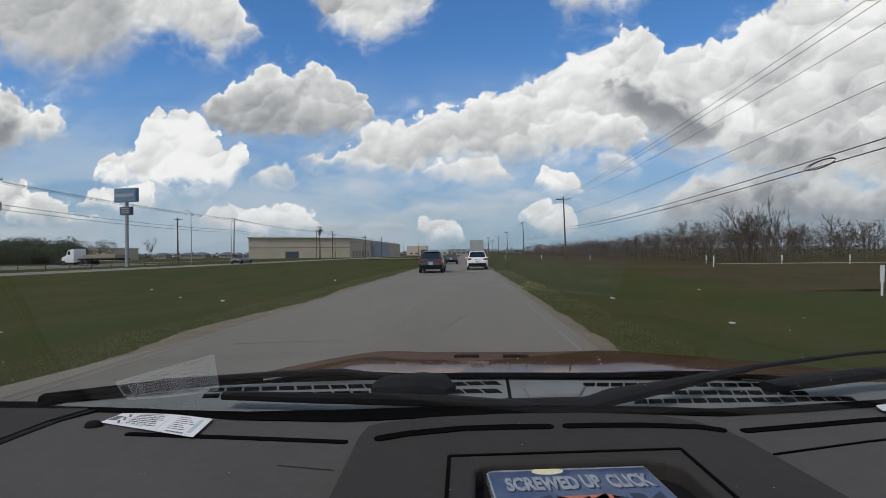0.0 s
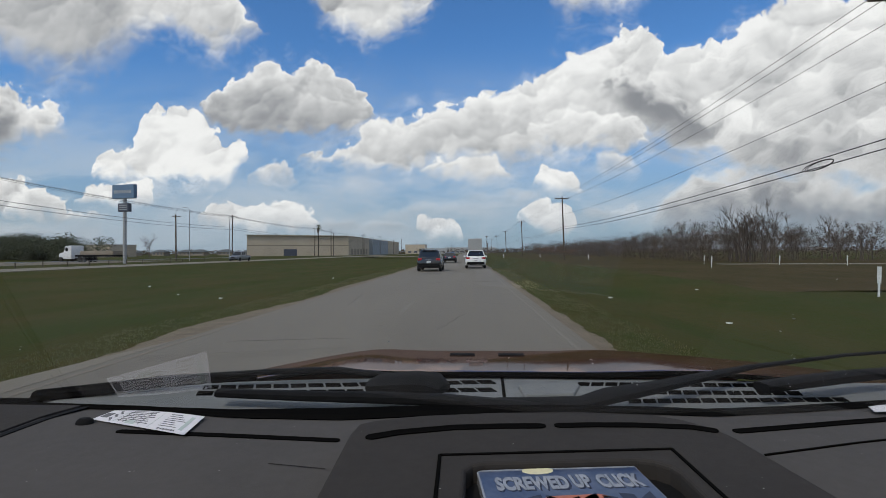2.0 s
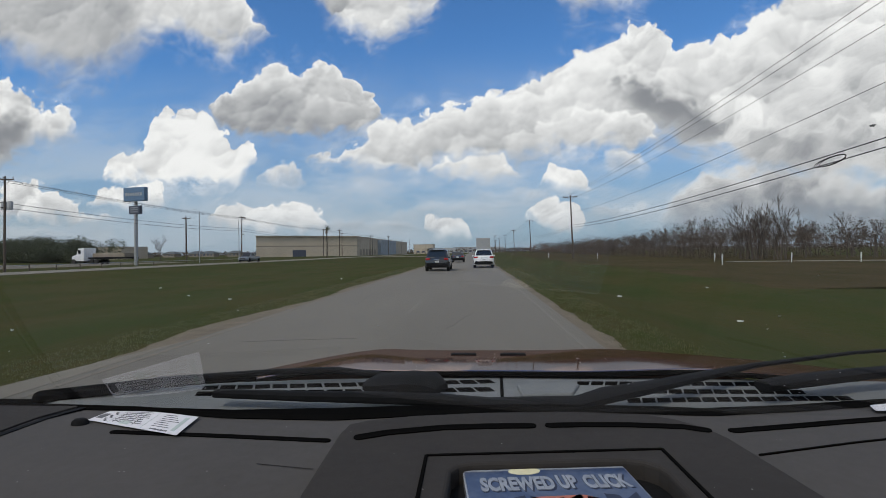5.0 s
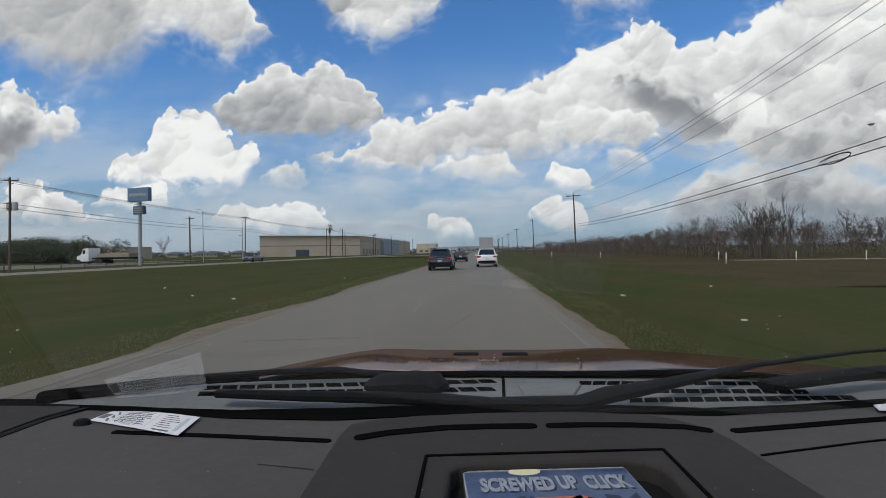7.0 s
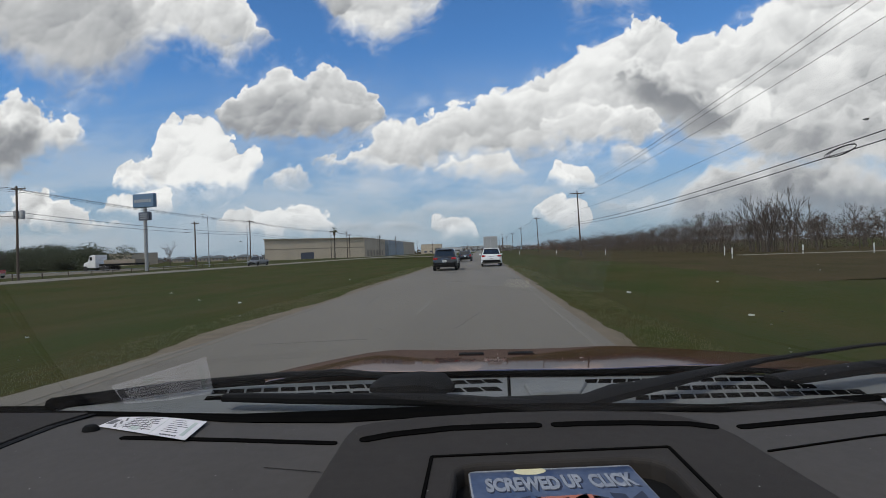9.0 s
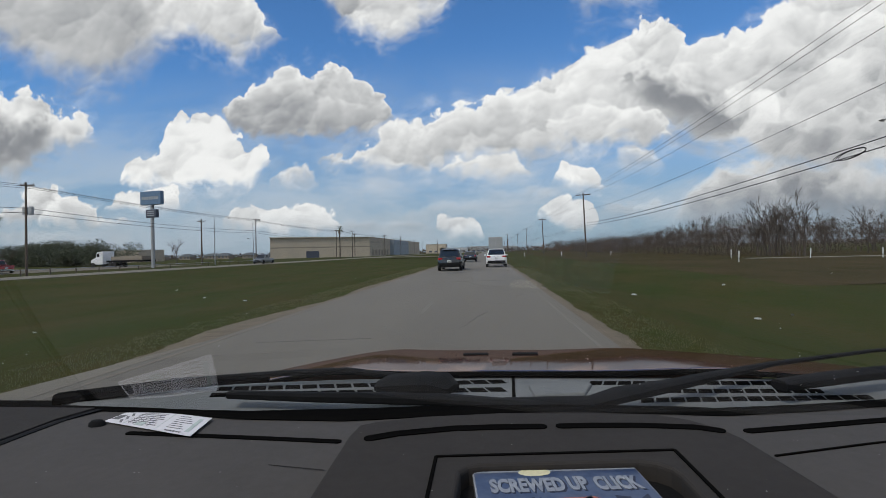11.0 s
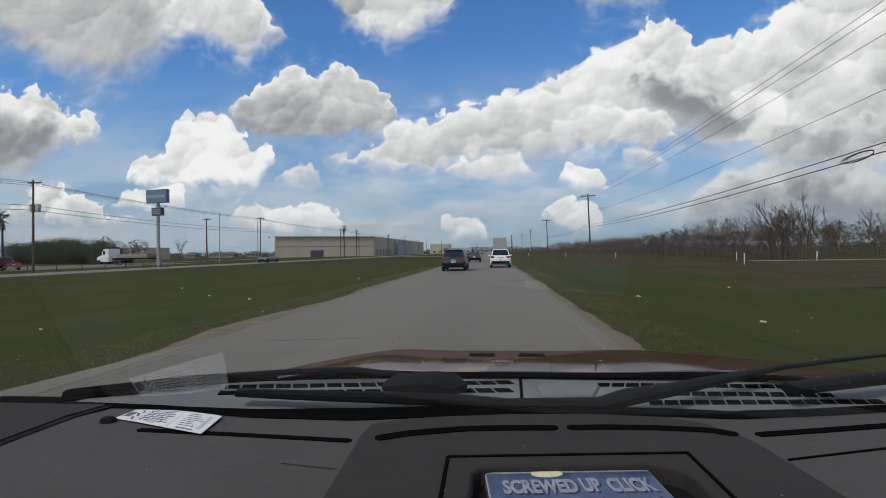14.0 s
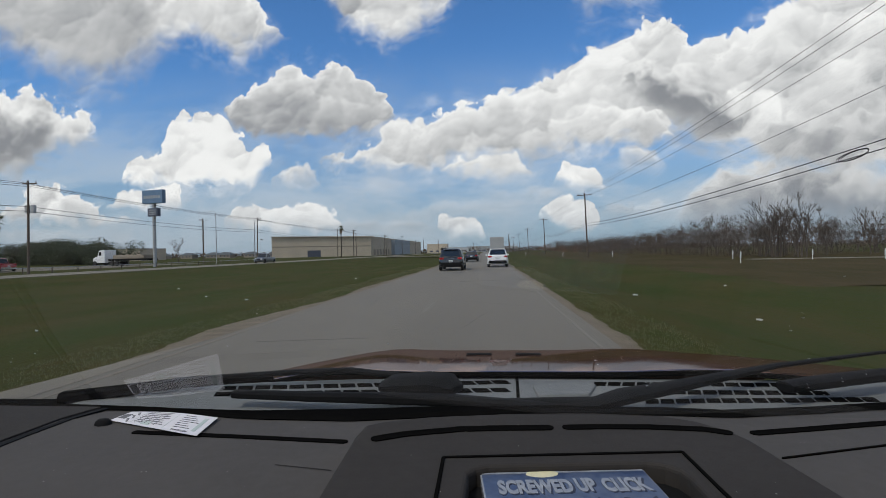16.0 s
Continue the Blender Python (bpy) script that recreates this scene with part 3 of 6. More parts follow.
# ---- mesh tools ----
class Geo:
    """Gathers faces for one mesh."""

    def __init__(self):
        self.v, self.f = [], []

    def add(self, verts, faces):
        n = len(self.v)
        self.v += [tuple(p) for p in verts]
        self.f += [tuple(n + i for i in f) for f in faces]
        return self

    def box(self, x0, x1, y0, y1, z0, z1, m=None):
        c = [Vector((x, y, z)) for z in (z0, z1) for y in (y0, y1) for x in (x0, x1)]
        if m is not None:
            c = [m @ p for p in c]
        return self.add(c, [(0, 2, 3, 1), (4, 5, 7, 6), (0, 1, 5, 4), (2, 6, 7, 3), (0, 4, 6, 2), (1, 3, 7, 5)])

    def rings(self, rows, caps=True, closed=True):
        n = len(rows[0])
        faces = []
        for i in range(len(rows) - 1):
            for j in range(n if closed else n - 1):
                a, b = i * n + j, i * n + (j + 1) % n
                faces.append((a, b, b + n, a + n))
        if caps:
            faces += [tuple(range(n - 1, -1, -1)), tuple(range((len(rows) - 1) * n, len(rows) * n))]
        return self.add([p for r in rows for p in r], faces)

    def tube(self, pts, radius, n=8, caps=True):
        """A round rod along pts; radius: a number or one for each point."""
        pts = [Vector(p) for p in pts]
        rad = radius if isinstance(radius, (list, tuple)) else [radius] * len(pts)
        rows = []
        for i, p in enumerate(pts):
            d = (pts[min(i + 1, len(pts) - 1)] - pts[max(i - 1, 0)]).normalized()
            a = d.orthogonal().normalized() if abs(d.z) > 0.95 else d.cross(Vector((0, 0, 1))).normalized()
            b = d.cross(a)
            rows.append([p + (a * math.cos(2 * math.pi * k / n) + b * math.sin(2 * math.pi * k / n)) * rad[i] for k in range(n)])
        return self.rings(rows, caps)

    def prism(self, poly, z0, z1, m=None):
        """An upright slab over the outline poly, anticlockwise; z0 and z1: numbers."""
        lo, hi = [Vector((x, y, z0)) for x, y in poly], [Vector((x, y, z1)) for x, y in poly]
        if m is not None:
            lo, hi = [m @ p for p in lo], [m @ p for p in hi]
        return self.rings([lo, hi])

    def lathe(self, profile, n=24, m=None):
        """profile: (radius, height) turned about z."""
        rows = [[Vector((r * math.cos(2 * math.pi * k / n), r * math.sin(2 * math.pi * k / n), h)) for k in range(n)] for r, h in profile]
        if m is not None:
            rows = [[m @ p for p in r] for r in rows]
        return self.rings(rows)

    def ob(self, name, material, parent=None, label="", smooth=False, bevel=0.0):
        me = bpy.data.meshes.new(name)
        me.from_pydata([tuple(p) for p in self.v], [], self.f)
        me.materials.append(material)
        if smooth:
            me.polygons.foreach_set("use_smooth", [True] * len(me.polygons))
        me.update()
        o = new(name, me)
        o.parent = parent
        if label:
            o["label"] = label
        if bevel:
            b = o.modifiers.new("bevel", "BEVEL")
            b.width, b.segments, b.limit_method = bevel, 2, "ANGLE"
        if smooth:
            e = o.modifiers.new("edges", "EDGE_SPLIT")
            e.split_angle = radians(40)
        return o


def thing(name, label, category, group="", kind="", m=None):
    e = new(name)
    if m is not None:
        e.matrix_world = m
    return tagged(e, label, category, group, kind)


def step(x, a, b):
    t = min(1.0, max(0.0, (x - a) / (b - a)))
    return t * t * (3 - 2 * t)


def hump(x, a, b, edge):
    return step(x, a, a + edge) * (1 - step(x, b - edge, b))


def ground_z(x, y):
    """The lie of the land: flat roads, a swale in the median and a ditch along the verge."""
    z = -0.03
    z -= 0.55 * hump(x, -39, -6.5, 9) * (1 - 0.8 * hump(y, 50, 74, 5))
    z -= 0.30 * hump(x, 3.2, 10.2, 3) * (1 - hump(y, 14, 46, 8)) * (1 - hump(y, 52, 72, 5))
    z += 0.035 * noise.noise((x * 0.35, y * 0.35, 0)) * (1 if x < -5.8 or x > 2.6 else 0.15)
    return z


# ---- ground, roads, paths ----
def ground_sheet():
    xs = [-2500, -1200, -600, -300, -180, -120, -90, -75, -60, -52] + [-46 + 0.55 * i for i in range(132)] + [27 + 2 * i for i in range(18)] + [70, 90, 130, 200, 400, 900, 2500]
    ys = [-600, -200, -80, -40, -10, 10, 30, 40, 50] + [56 + 0.6 * i for i in range(110)] + [122 + 2.5 * i for i in range(18)] + [170, 190, 220, 260, 320, 420, 600, 900, 1500, 4500]
    g = Geo()
    n = len(xs)
    verts = [(x, y, ground_z(x, y)) for y in ys for x in xs]
    faces = [(j * n + i, j * n + i + 1, (j + 1) * n + i + 1, (j + 1) * n + i) for j in range(len(ys) - 1) for i in range(n - 1)]
    g.add(verts, faces)
    return tagged(g.ob("ground", GRASS, smooth=True), "rough winter grass verge and median, green and brown", "ground", kind="structure")


ground_sheet()


def slab(name, poly, top, material, label, category, parent=None, deep=0.12):
    o = Geo().prism(poly, top - deep, top).ob(name, material, parent, label)
    if parent is None:
        tagged(o, label, category, kind="structure")
    return o


road = slab("road", [(-5.05, -60), (1.95, -60), (1.95, 1800), (-5.05, 1800)], 0.0, ASPHALT, "worn grey two-lane asphalt carriageway with faded marks", "road")
slab("opposite_road", [(-47.6, -200), (-40.3, -200), (-40.3, 1800), (-47.6, 1800)], 0.01, CONCRETE, "pale concrete carriageway across the grass median", "road")
slab("crossover", [(-40.3, 57), (-20, 59), (-11, 58.6), (-7.4, 56.2), (-5.6, 53.2), (-5.05, 49), (-5.05, 76), (-5.6, 72.5), (-8, 69.6), (-12, 68.6), (-40.3, 71)], 0.004, CONCRETE, "pale median crossover joining the two carriageways", "road")
slab("crossover", [(-40.3, 236), (-12, 236), (-5.05, 230), (-5.05, 254), (-12, 248), (-40.3, 248)], 0.004, CONCRETE, "pale median crossover joining the two carriageways", "road")
slab("driveway", [(1.95, 20.0), (2.6, 21.4), (4.2, 23.4), (6.6, 25.3), (10.2, 26.2), (13.4, 26.6), (20, 31), (28, 37), (60, 60), (60, 76), (39, 58.5), (24, 47), (15.2, 41.4), (9, 37.4), (5.4, 36.6), (3.4, 38.4), (1.95, 42)], 0.003, DRIVE, "pale sandy concrete driveway into the works yard", "driveway")
slab("driveway", [(1.95, 54), (2.6, 57), (4.4, 58.2), (12.2, 58.6), (18, 62), (26, 74), (34, 90), (30, 100), (24, 92), (18, 78), (14, 69), (6, 66.4), (3.4, 68.0), (1.95, 72)], 0.003, DRIVE, "pale sandy concrete driveway into the works yard", "driveway")
slab("footpath", [(10.4, -30), (12.6, -30), (12.9, 25.0), (11.6, 26.0), (10.2, 25.0)], 0.007, CONCRETE, "narrow pale concrete footpath along the verge", "path")
slab("footpath", [(10.2, 38.5), (12.4, 40.0), (12.4, 58.6), (10.4, 58.5)], 0.007, CONCRETE, "narrow pale concrete footpath along the verge", "path")
slab("yard", [(30, 62), (62, 76), (140, 84), (140, 118), (34, 108), (34, 90)], 0.0, DRIVE, "pale gravel yard with parked vehicles behind the trees", "yard")
slab("shop_forecourt", [(-130, 84), (-60, 84), (-62, 172), (-80, 172), (-130, 120)], -0.004, DRIVE, "pale concrete forecourt before the shops", "forecourt")


def dry_field():
    """Straw-brown grass behind the ditch, lying on the ground."""
    g = Geo()
    xs, ys = [11 + 1.2 * i for i in range(28)], [86 + 4 * j for j in range(66)]
    rows = []
    for j, y in enumerate(ys):
        left = 11.5 + 2.2 * noise.noise((y * 0.05, 3.0, 1.0)) + 0.8 * noise.noise((y * 0.3, 1.0, 4.0))
        rows.append([(max(x, left) + (x - 11) * 0.6, y, ground_z(max(x, left), y) + 0.012 + (0.02 if i else -0.03)) for i, x in enumerate(xs)])
    g.rings(rows[::-1], caps=False, closed=False)
    return tagged(g.ob("dry_field", DRY_GRASS, smooth=True), "straw-brown winter grass behind the ditch", "field", kind="structure")


dry_field()
slab("gravel_track", [(27, 120.5), (140, 112), (140, 114.5), (27, 122.6)], 0.05, CONCRETE, "pale gravel track before the woods", "track")

# lane marks and worn edge lines, proud of the asphalt
for i in range(40):
    y = 55.0 + i * 12.2
    Geo().box(-1.72, -1.61, y, y + 3.0, 0.0, 0.004).ob("lane_mark", PAINT_WHITE, road)
for i in range(24):
    y = 50 + i * 14.0
    Geo().box(1.63, 1.69, y, y + 13.9, 0.0, 0.004).ob("edge_line", PAINT_WHITE, road)
    Geo().box(-4.92, -4.84, y, y + 13.9, 0.0, 0.004).ob("edge_line", PAINT_YELLOW, road, "worn yellow edge line")


def ribbon(pts, wide, z, thick, name, material, parent, label=""):
    """A thin strip along pts (x, y) with a width for each point."""
    g = Geo()
    left, right = [], []
    for i, p in enumerate(pts):
        a, b = Vector(pts[max(i - 1, 0)]), Vector(pts[min(i + 1, len(pts) - 1)])
        d = (b - a).normalized()
        w = (wide[i] if isinstance(wide, list) else wide) / 2
        left.append((p[0] - d.y * w, p[1] + d.x * w)), right.append((p[0] + d.y * w, p[1] - d.x * w))
    poly = right + left[::-1]
    k = len(pts)
    top = [(x, y, z + thick) for x, y in poly]
    low = [(x, y, z) for x, y in poly]
    n = len(poly)
    faces = [(i, (i + 1) % n, n + (i + 1) % n, n + i) for i in range(n)]
    faces += [(n + i, n + i + 1, n + n - 2 - i, n + n - 1 - i) for i in range(k - 1)]
    g.add(low + top, faces)
    return g.ob(name, material, parent, label)


random.seed(11)
for x, y, length, turn in ((-0.6, 9.5, 2.6, 0.2), (-3.4, 14, 3.8, -0.1), (0.9, 16, 3.0, 0.3), (-2.2, 24, 4.5, 1.3), (-4.1, 8.2, 2.0, 1.4), (0.2, 30, 6, 0.05), (-3.0, 36, 5, 1.5)):
    y += 67.5
    pts = [(x + length * s / 9 * math.sin(turn) + random.uniform(-0.05, 0.05), y + length * s / 9 * math.cos(turn)) for s in range(10)]
    ribbon(pts, [random.uniform(0.008, 0.03) for _ in pts], 0.0, 0.004, "crack", PATCH, road, "dark tar-filled crack")
Geo().prism([(-2.6 + 0.9 * math.cos(a) * random.uniform(0.9, 1.1), 102 + 0.7 * math.sin(a)) for a in [i * math.pi / 8 for i in range(16)]], 0.0, 0.004).ob("road_patch", PATCH, road, "dark oval repair patch")


def shoulder(side, x, y0, y1):
    """A ragged strip of sand between asphalt and grass."""
    g = Geo()
    rows, y = [], y0
    while y < y1:
        w = 0.30 + 0.42 * (noise.noise((y * 0.16, side * 7.0, 2)) + 0.35) + 0.22 * noise.noise((y * 0.9, side, 5)) + 0.10 * noise.noise((y * 3.1, side, 8))
        w = max(0.06, w * (1.25 if side < 0 else 0.8))
        rows.append([(x - side * 0.02, y, -0.004), (x + side * w * 0.6, y, -0.006), (x + side * w, y, ground_z(x + side * w, y) - 0.012)])
        y += 0.22 if 66 < y < 115 else 1.5
    if side < 0:
        rows = [r[::-1] for r in rows]
    g.rings(rows, caps=False, closed=False)
    return tagged(g.ob("sand_shoulder", SAND, smooth=True), "ragged strip of tan sand along the asphalt edge", "shoulder", kind="structure")


shoulder(-1, -5.05, -4, 49)
shoulder(-1, -5.05, 71, 230)
shoulder(1, 1.95, -4, 20)
shoulder(1, 1.95, 42, 54)
shoulder(1, 1.95, 71, 300)


def tufts(x0, x1, y0, y1, count, tall, seed):
    """Grass blades in small bunches."""
    r = random.Random(seed)
    g = Geo()
    for _ in range(count):
        y = y0 + (y1 - y0) * r.random() ** 1.8
        x = r.uniform(x0, x1)
        z = ground_z(x, y)
        for _ in range(5):
            a, h, w = r.uniform(0, 6.28), tall * r.uniform(0.4, 1.0), r.uniform(0.002, 0.005) * (1 + (y - y0) / 10)
            px, py = x + r.uniform(-0.12, 0.12), y + r.uniform(-0.12, 0.12)
            lx, ly = math.cos(a) * h * 0.5, math.sin(a) * h * 0.5
            g.add([(px - w, py, z - 0.01), (px + w, py, z - 0.01), (px + lx + w * 0.3, py + ly, z + h), (px + lx - w * 0.3, py + ly, z + h)], [(0, 1, 2, 3)])
    return tagged(g.ob("grass", BLADES), "short tufts of green and straw-coloured grass", "grass", kind="stuff")


tufts(-6.8, -5.2, 71, 116, 2600, 0.035, 3)
tufts(2.1, 3.4, 72, 110, 2200, 0.035, 4)


def litter(x, y, s, seed):
    r = random.Random(seed)
    z = ground_z(x, y)
    ring = [(x + s * math.cos(a) * r.uniform(0.6, 1), y + s * math.sin(a) * r.uniform(0.5, 1), z + r.uniform(0.01, 0.05)) for a in [i * 0.785 for i in range(8)]]
    g = Geo().rings([[(p[0], p[1], z - 0.01) for p in ring], ring, [(x + (p[0] - x) * 0.4, y + (p[1] - y) * 0.4, z + s * 0.22) for p in ring]])
    return tagged(g.ob("litter", SIGN_WHITE), "crumpled pale scrap of litter in the grass", "litter", "litter on the grass")


for i, (x, y, s) in enumerate(((-9.0, 17.5, 0.13), (-14.5, 24, 0.12), (-8.3, 30, 0.10), (6.5, 12.6, 0.16), (5.4, 19, 0.22), (-20, 30, 0.14), (9.3, 20.5, 0.1), (-12, 12, 0.08))):
    litter(x, y + 67.5, s * 0.6, i)


# ---- vehicles ----
def slot_between(a, b, t):
    return tuple(a[i] + (b[i] - a[i]) * t for i in range(3))


def pane(name, corners, out, parent, material=CAR_GLASS, label=""):
    """A thin plate over four corners, standing out by out along their normal."""
    c = [Vector(p) for p in corners]
    n = (c[1] - c[0]).cross(c[3] - c[0]).normalized() * out
    return Geo().rings([[p - n * 0.5 for p in c], [p + n for p in c]]).ob(name, material, parent, label)


def vehicle(name, label, paint, m, shape="suv", L=4.6, W=1.84, H=1.68, group="", belt=0.0):
    car = thing(name, label, "car" if shape != "pickup" else "pickup", group)
    h = W / 2
    belt = belt or {"suv": 1.04, "sedan": 0.92, "pickup": 1.08}[shape]
    hood = belt - 0.02
    R = 0.355 if shape != "sedan" else 0.325
    st = [(-L / 2, 0.80, 0.46, belt - 0.22), (-L / 2 + 0.06, 0.90, 0.38, belt - 0.06), (-L / 2 + 0.22, 0.97, 0.30, belt), (-L / 2 + 0.9, 1.0, 0.25, belt), (0, 1.0, 0.22, belt),
          (L / 2 - 1.35, 1.0, 0.23, belt), (L / 2 - 1.05, 0.99, 0.24, hood - 0.02), (L / 2 - 0.55, 0.96, 0.26, hood - 0.08), (L / 2 - 0.22, 0.90, 0.30, hood - 0.17), (L / 2 - 0.06, 0.80, 0.36, hood - 0.28), (L / 2, 0.70, 0.42, hood - 0.42)]
    rows = []
    for y, w, lo, hi in st:
        w *= h
        half = [(w * 0.86, lo), (w * 0.97, lo + 0.10), (w, lo + (hi - lo) * 0.45), (w * 0.985, hi - 0.16), (w * 0.94, hi - 0.04), (w * 0.80, hi), (w * 0.4, hi + 0.02)]
        rows.append([(x, y, z) for x, z in half] + [(-x, y, z) for x, z in half[::-1]])
    Geo().rings(rows).ob("body", paint, car, smooth=True)
    # cabin: four corners at belt and roof
    b0, b1, r0, r1 = {"suv": (-L / 2 + 0.14, L / 2 - 1.15, -L / 2 + 0.50, L / 2 - 2.00), "sedan": (-L / 2 + 0.62, L / 2 - 1.10, -L / 2 + 1.35, L / 2 - 2.05), "pickup": (-0.75, L / 2 - 1.25, -0.55, L / 2 - 2.05)}[shape]
    wb, wr = h * 0.93, h * 0.72
    rows = []
    for t, cr in ((0, 0), (0.5, 0), (0.88, 0.02), (0.97, 0.10), (1.0, 0.30)):
        s = min(t, 0.95)
        ya, yb, w, z = b0 + (r0 - b0) * s + cr, b1 + (r1 - b1) * s - cr, wb + (wr - wb) * s - cr * 0.5, belt - 0.03 + (H - belt + 0.03) * t
        k = 0.10
        rows.append([(-w, ya + k, z), (-w + k, ya, z), (w - k, ya, z), (w, ya + k, z), (w, yb - k, z), (w - k, yb, z), (-w + k, yb, z), (-w, yb - k, z)])
    Geo().rings(rows).ob("cabin", paint, car, smooth=True)

    def at(side, y, t):
        s = t * 0.95
        return (side * (wb + (wr - wb) * s), y, belt - 0.03 + (H - belt + 0.03) * t)

    def end(side, t, rear):
        s = t * 0.95
        return (side * (wb + (wr - wb) * s - 0.10), (b0 + (r0 - b0) * s) if rear else (b1 + (r1 - b1) * s), belt - 0.03 + (H - belt + 0.03) * t)

    pane("rear_window", [end(-1, 0.16, 1), end(1, 0.16, 1), end(1, 0.86, 1), end(-1, 0.86, 1)], 0.006, car)
    pane("windscreen", [end(1, 0.08, 0), end(-1, 0.08, 0), end(-1, 0.88, 0), end(1, 0.88, 0)], 0.006, car)
    for side in (1, -1):
        n_win = 2 if shape == "pickup" else 3
        for i in range(n_win):
            lo0, lo1, hi0, hi1 = b0 + 0.30, b1 - 0.32, r0 + 0.16, r1 - 0.10
            e0, e1 = i / n_win + 0.02, (i + 1) / n_win - 0.02
            c = [at(side, lo0 + (lo1 - lo0) * e0, 0.10), at(side, lo0 + (lo1 - lo0) * e1, 0.10), at(side, hi0 + (hi1 - hi0) * e1, 0.84), at(side, hi0 + (hi1 - hi0) * e0, 0.84)]
            pane("side_window", c if side > 0 else c[::-1], 0.006, car)
        Geo().box(-0.09, 0.09, -0.05, 0.05, -0.06, 0.07, pose(side * (h + 0.08), b1 - 0.55, belt + 0.03)).ob("wing_mirror", paint, car, bevel=0.03)
        for y in (0.55, -0.45):
            Geo().box(-0.012, 0.012, -0.10, 0.10, -0.015, 0.015, pose(side * h * 0.995, y, belt - 0.20)).ob("door_handle", paint, car, bevel=0.006)
        Geo().box(-0.004, 0.004, -1.15, 1.15, -0.05, 0.05, pose(side * (h * 0.985), 0, 0.33)).ob("sill", BLACK_PLASTIC, car, bevel=0.003)
        for y in (-0.02, 1.02):
            Geo().box(-0.003, 0.003, -0.003, 0.003, -0.32, 0.30, pose(side * (h * 0.998), y, 0.70)).ob("door_gap", BLACK, car)
        # lamps
        tz = belt - 0.10
        Geo().box(-0.17, 0.17, -0.06, 0.10, -0.08, 0.09, pose(side * h * 0.74, -L / 2 + 0.07, tz)).ob("tail_lamp", TAIL, car, "red tail lamp", bevel=0.04)
        Geo().box(-0.22, 0.22, -0.10, 0.035, -0.055, 0.05, pose(side * h * 0.735, L / 2 - 0.25, hood - 0.235, -10, side * 6, -side * 42)).ob("headlamp", LAMP, car, "clear headlamp", bevel=0.03)
        for y in (-L / 2 + 0.82, L / 2 - 0.78):
            wheel = new("wheel")
            wheel.parent = car
            mw = pose(side * (h - 0.11), y, R, 0, 90, 0)
            Geo().lathe([(R * 0.62, -0.11), (R * 0.90, -0.115), (R * 0.985, -0.09), (R, -0.03), (R, 0.03), (R * 0.985, 0.09), (R * 0.90, 0.115), (R * 0.62, 0.11)], 28, mw).ob("tyre", TYRE, wheel, smooth=True)
            g = Geo().lathe([(R * 0.66, -0.09), (R * 0.68, 0.095), (R * 0.60, 0.10), (R * 0.58, 0.02), (0.001, 0.02)] if side > 0 else [(R * 0.66, 0.09), (R * 0.68, -0.095), (R * 0.60, -0.10), (R * 0.58, -0.02), (0.001, -0.02)], 28, mw)
            for k in range(5):
                g.box(0.02, R * 0.62, -0.035, 0.035, 0.05 * side - 0.02, 0.05 * side + 0.045 * (1 if side > 0 else 0.4), mw @ pose(0, 0, 0, 0, 0, k * 72))
            g.ob("rim", ALLOY, wheel)
            # black half disc stands in for the shade of the hollow wheel arch
            arc = [(math.cos(a) * (R + 0.065), math.sin(a) * (R + 0.065)) for a in [radians(-8 + i * 196 / 18) for i in range(19)]]
            ma = Matrix.Translation((side * (h - 0.05), y, R)) @ Matrix(((0, 0, 1, 0), (1, 0, 0, 0), (0, 1, 0, 0), (0, 0, 0, 1)))
            Geo().prism(arc, -0.06, 0.056, ma).ob("arch_shade", BLACK_PLASTIC, car)
            lip = []
            for i in range(19):
                c, s_ = math.cos(radians(-8 + i * 196 / 18)), math.sin(radians(-8 + i * 196 / 18))
                lip.append([ma @ Vector((c * r, s_ * r, z)) for r, z in ((R + 0.060, -0.04), (R + 0.060, 0.066), (R + 0.085, 0.066), (R + 0.150, 0.050), (R + 0.150, -0.04))])
            Geo().rings(lip).ob("arch_lip", paint, car, smooth=True)
    Geo().prism([(-h * 0.92, -L / 2 + 0.20), (-h * 0.80, -L / 2 - 0.03), (h * 0.80, -L / 2 - 0.03), (h * 0.92, -L / 2 + 0.20)], 0.36, 0.60).ob("rear_bumper", BLACK_PLASTIC if shape != "pickup" else CHROME, car, bevel=0.02)
    Geo().prism([(h * 0.86, L / 2 - 0.24), (h * 0.62, L / 2 + 0.03), (-h * 0.62, L / 2 + 0.03), (-h * 0.86, L / 2 - 0.24)], 0.30, 0.52).ob("front_bumper", BLACK_PLASTIC, car, bevel=0.02)
    Geo().box(-0.42, 0.42, -0.03, 0.02, -0.09, 0.09, pose(0, L / 2 - 0.02, hood - 0.38)).ob("grille", BLACK_PLASTIC, car, bevel=0.01)
    plate = Geo().box(-0.155, 0.155, -0.012, 0.006, -0.078, 0.078, pose(0, -L / 2 - 0.012 if shape != "suv" else -L / 2 - 0.004, 0.74)).ob("number_plate", SIGN_WHITE, car, "white number plate", bevel=0.004)
    Geo().box(-0.12, 0.12, -0.004, 0.001, -0.03, 0.03, pose(0, -L / 2 - 0.028, 0.74)).ob("plate_bar", GREY_PAINT, plate)
    Geo().box(-0.26, 0.26, -0.01, 0.01, -0.02, 0.02, pose(0, -L / 2 + 0.0, belt - 0.13)).ob("trim_strip", CHROME, car, bevel=0.006)
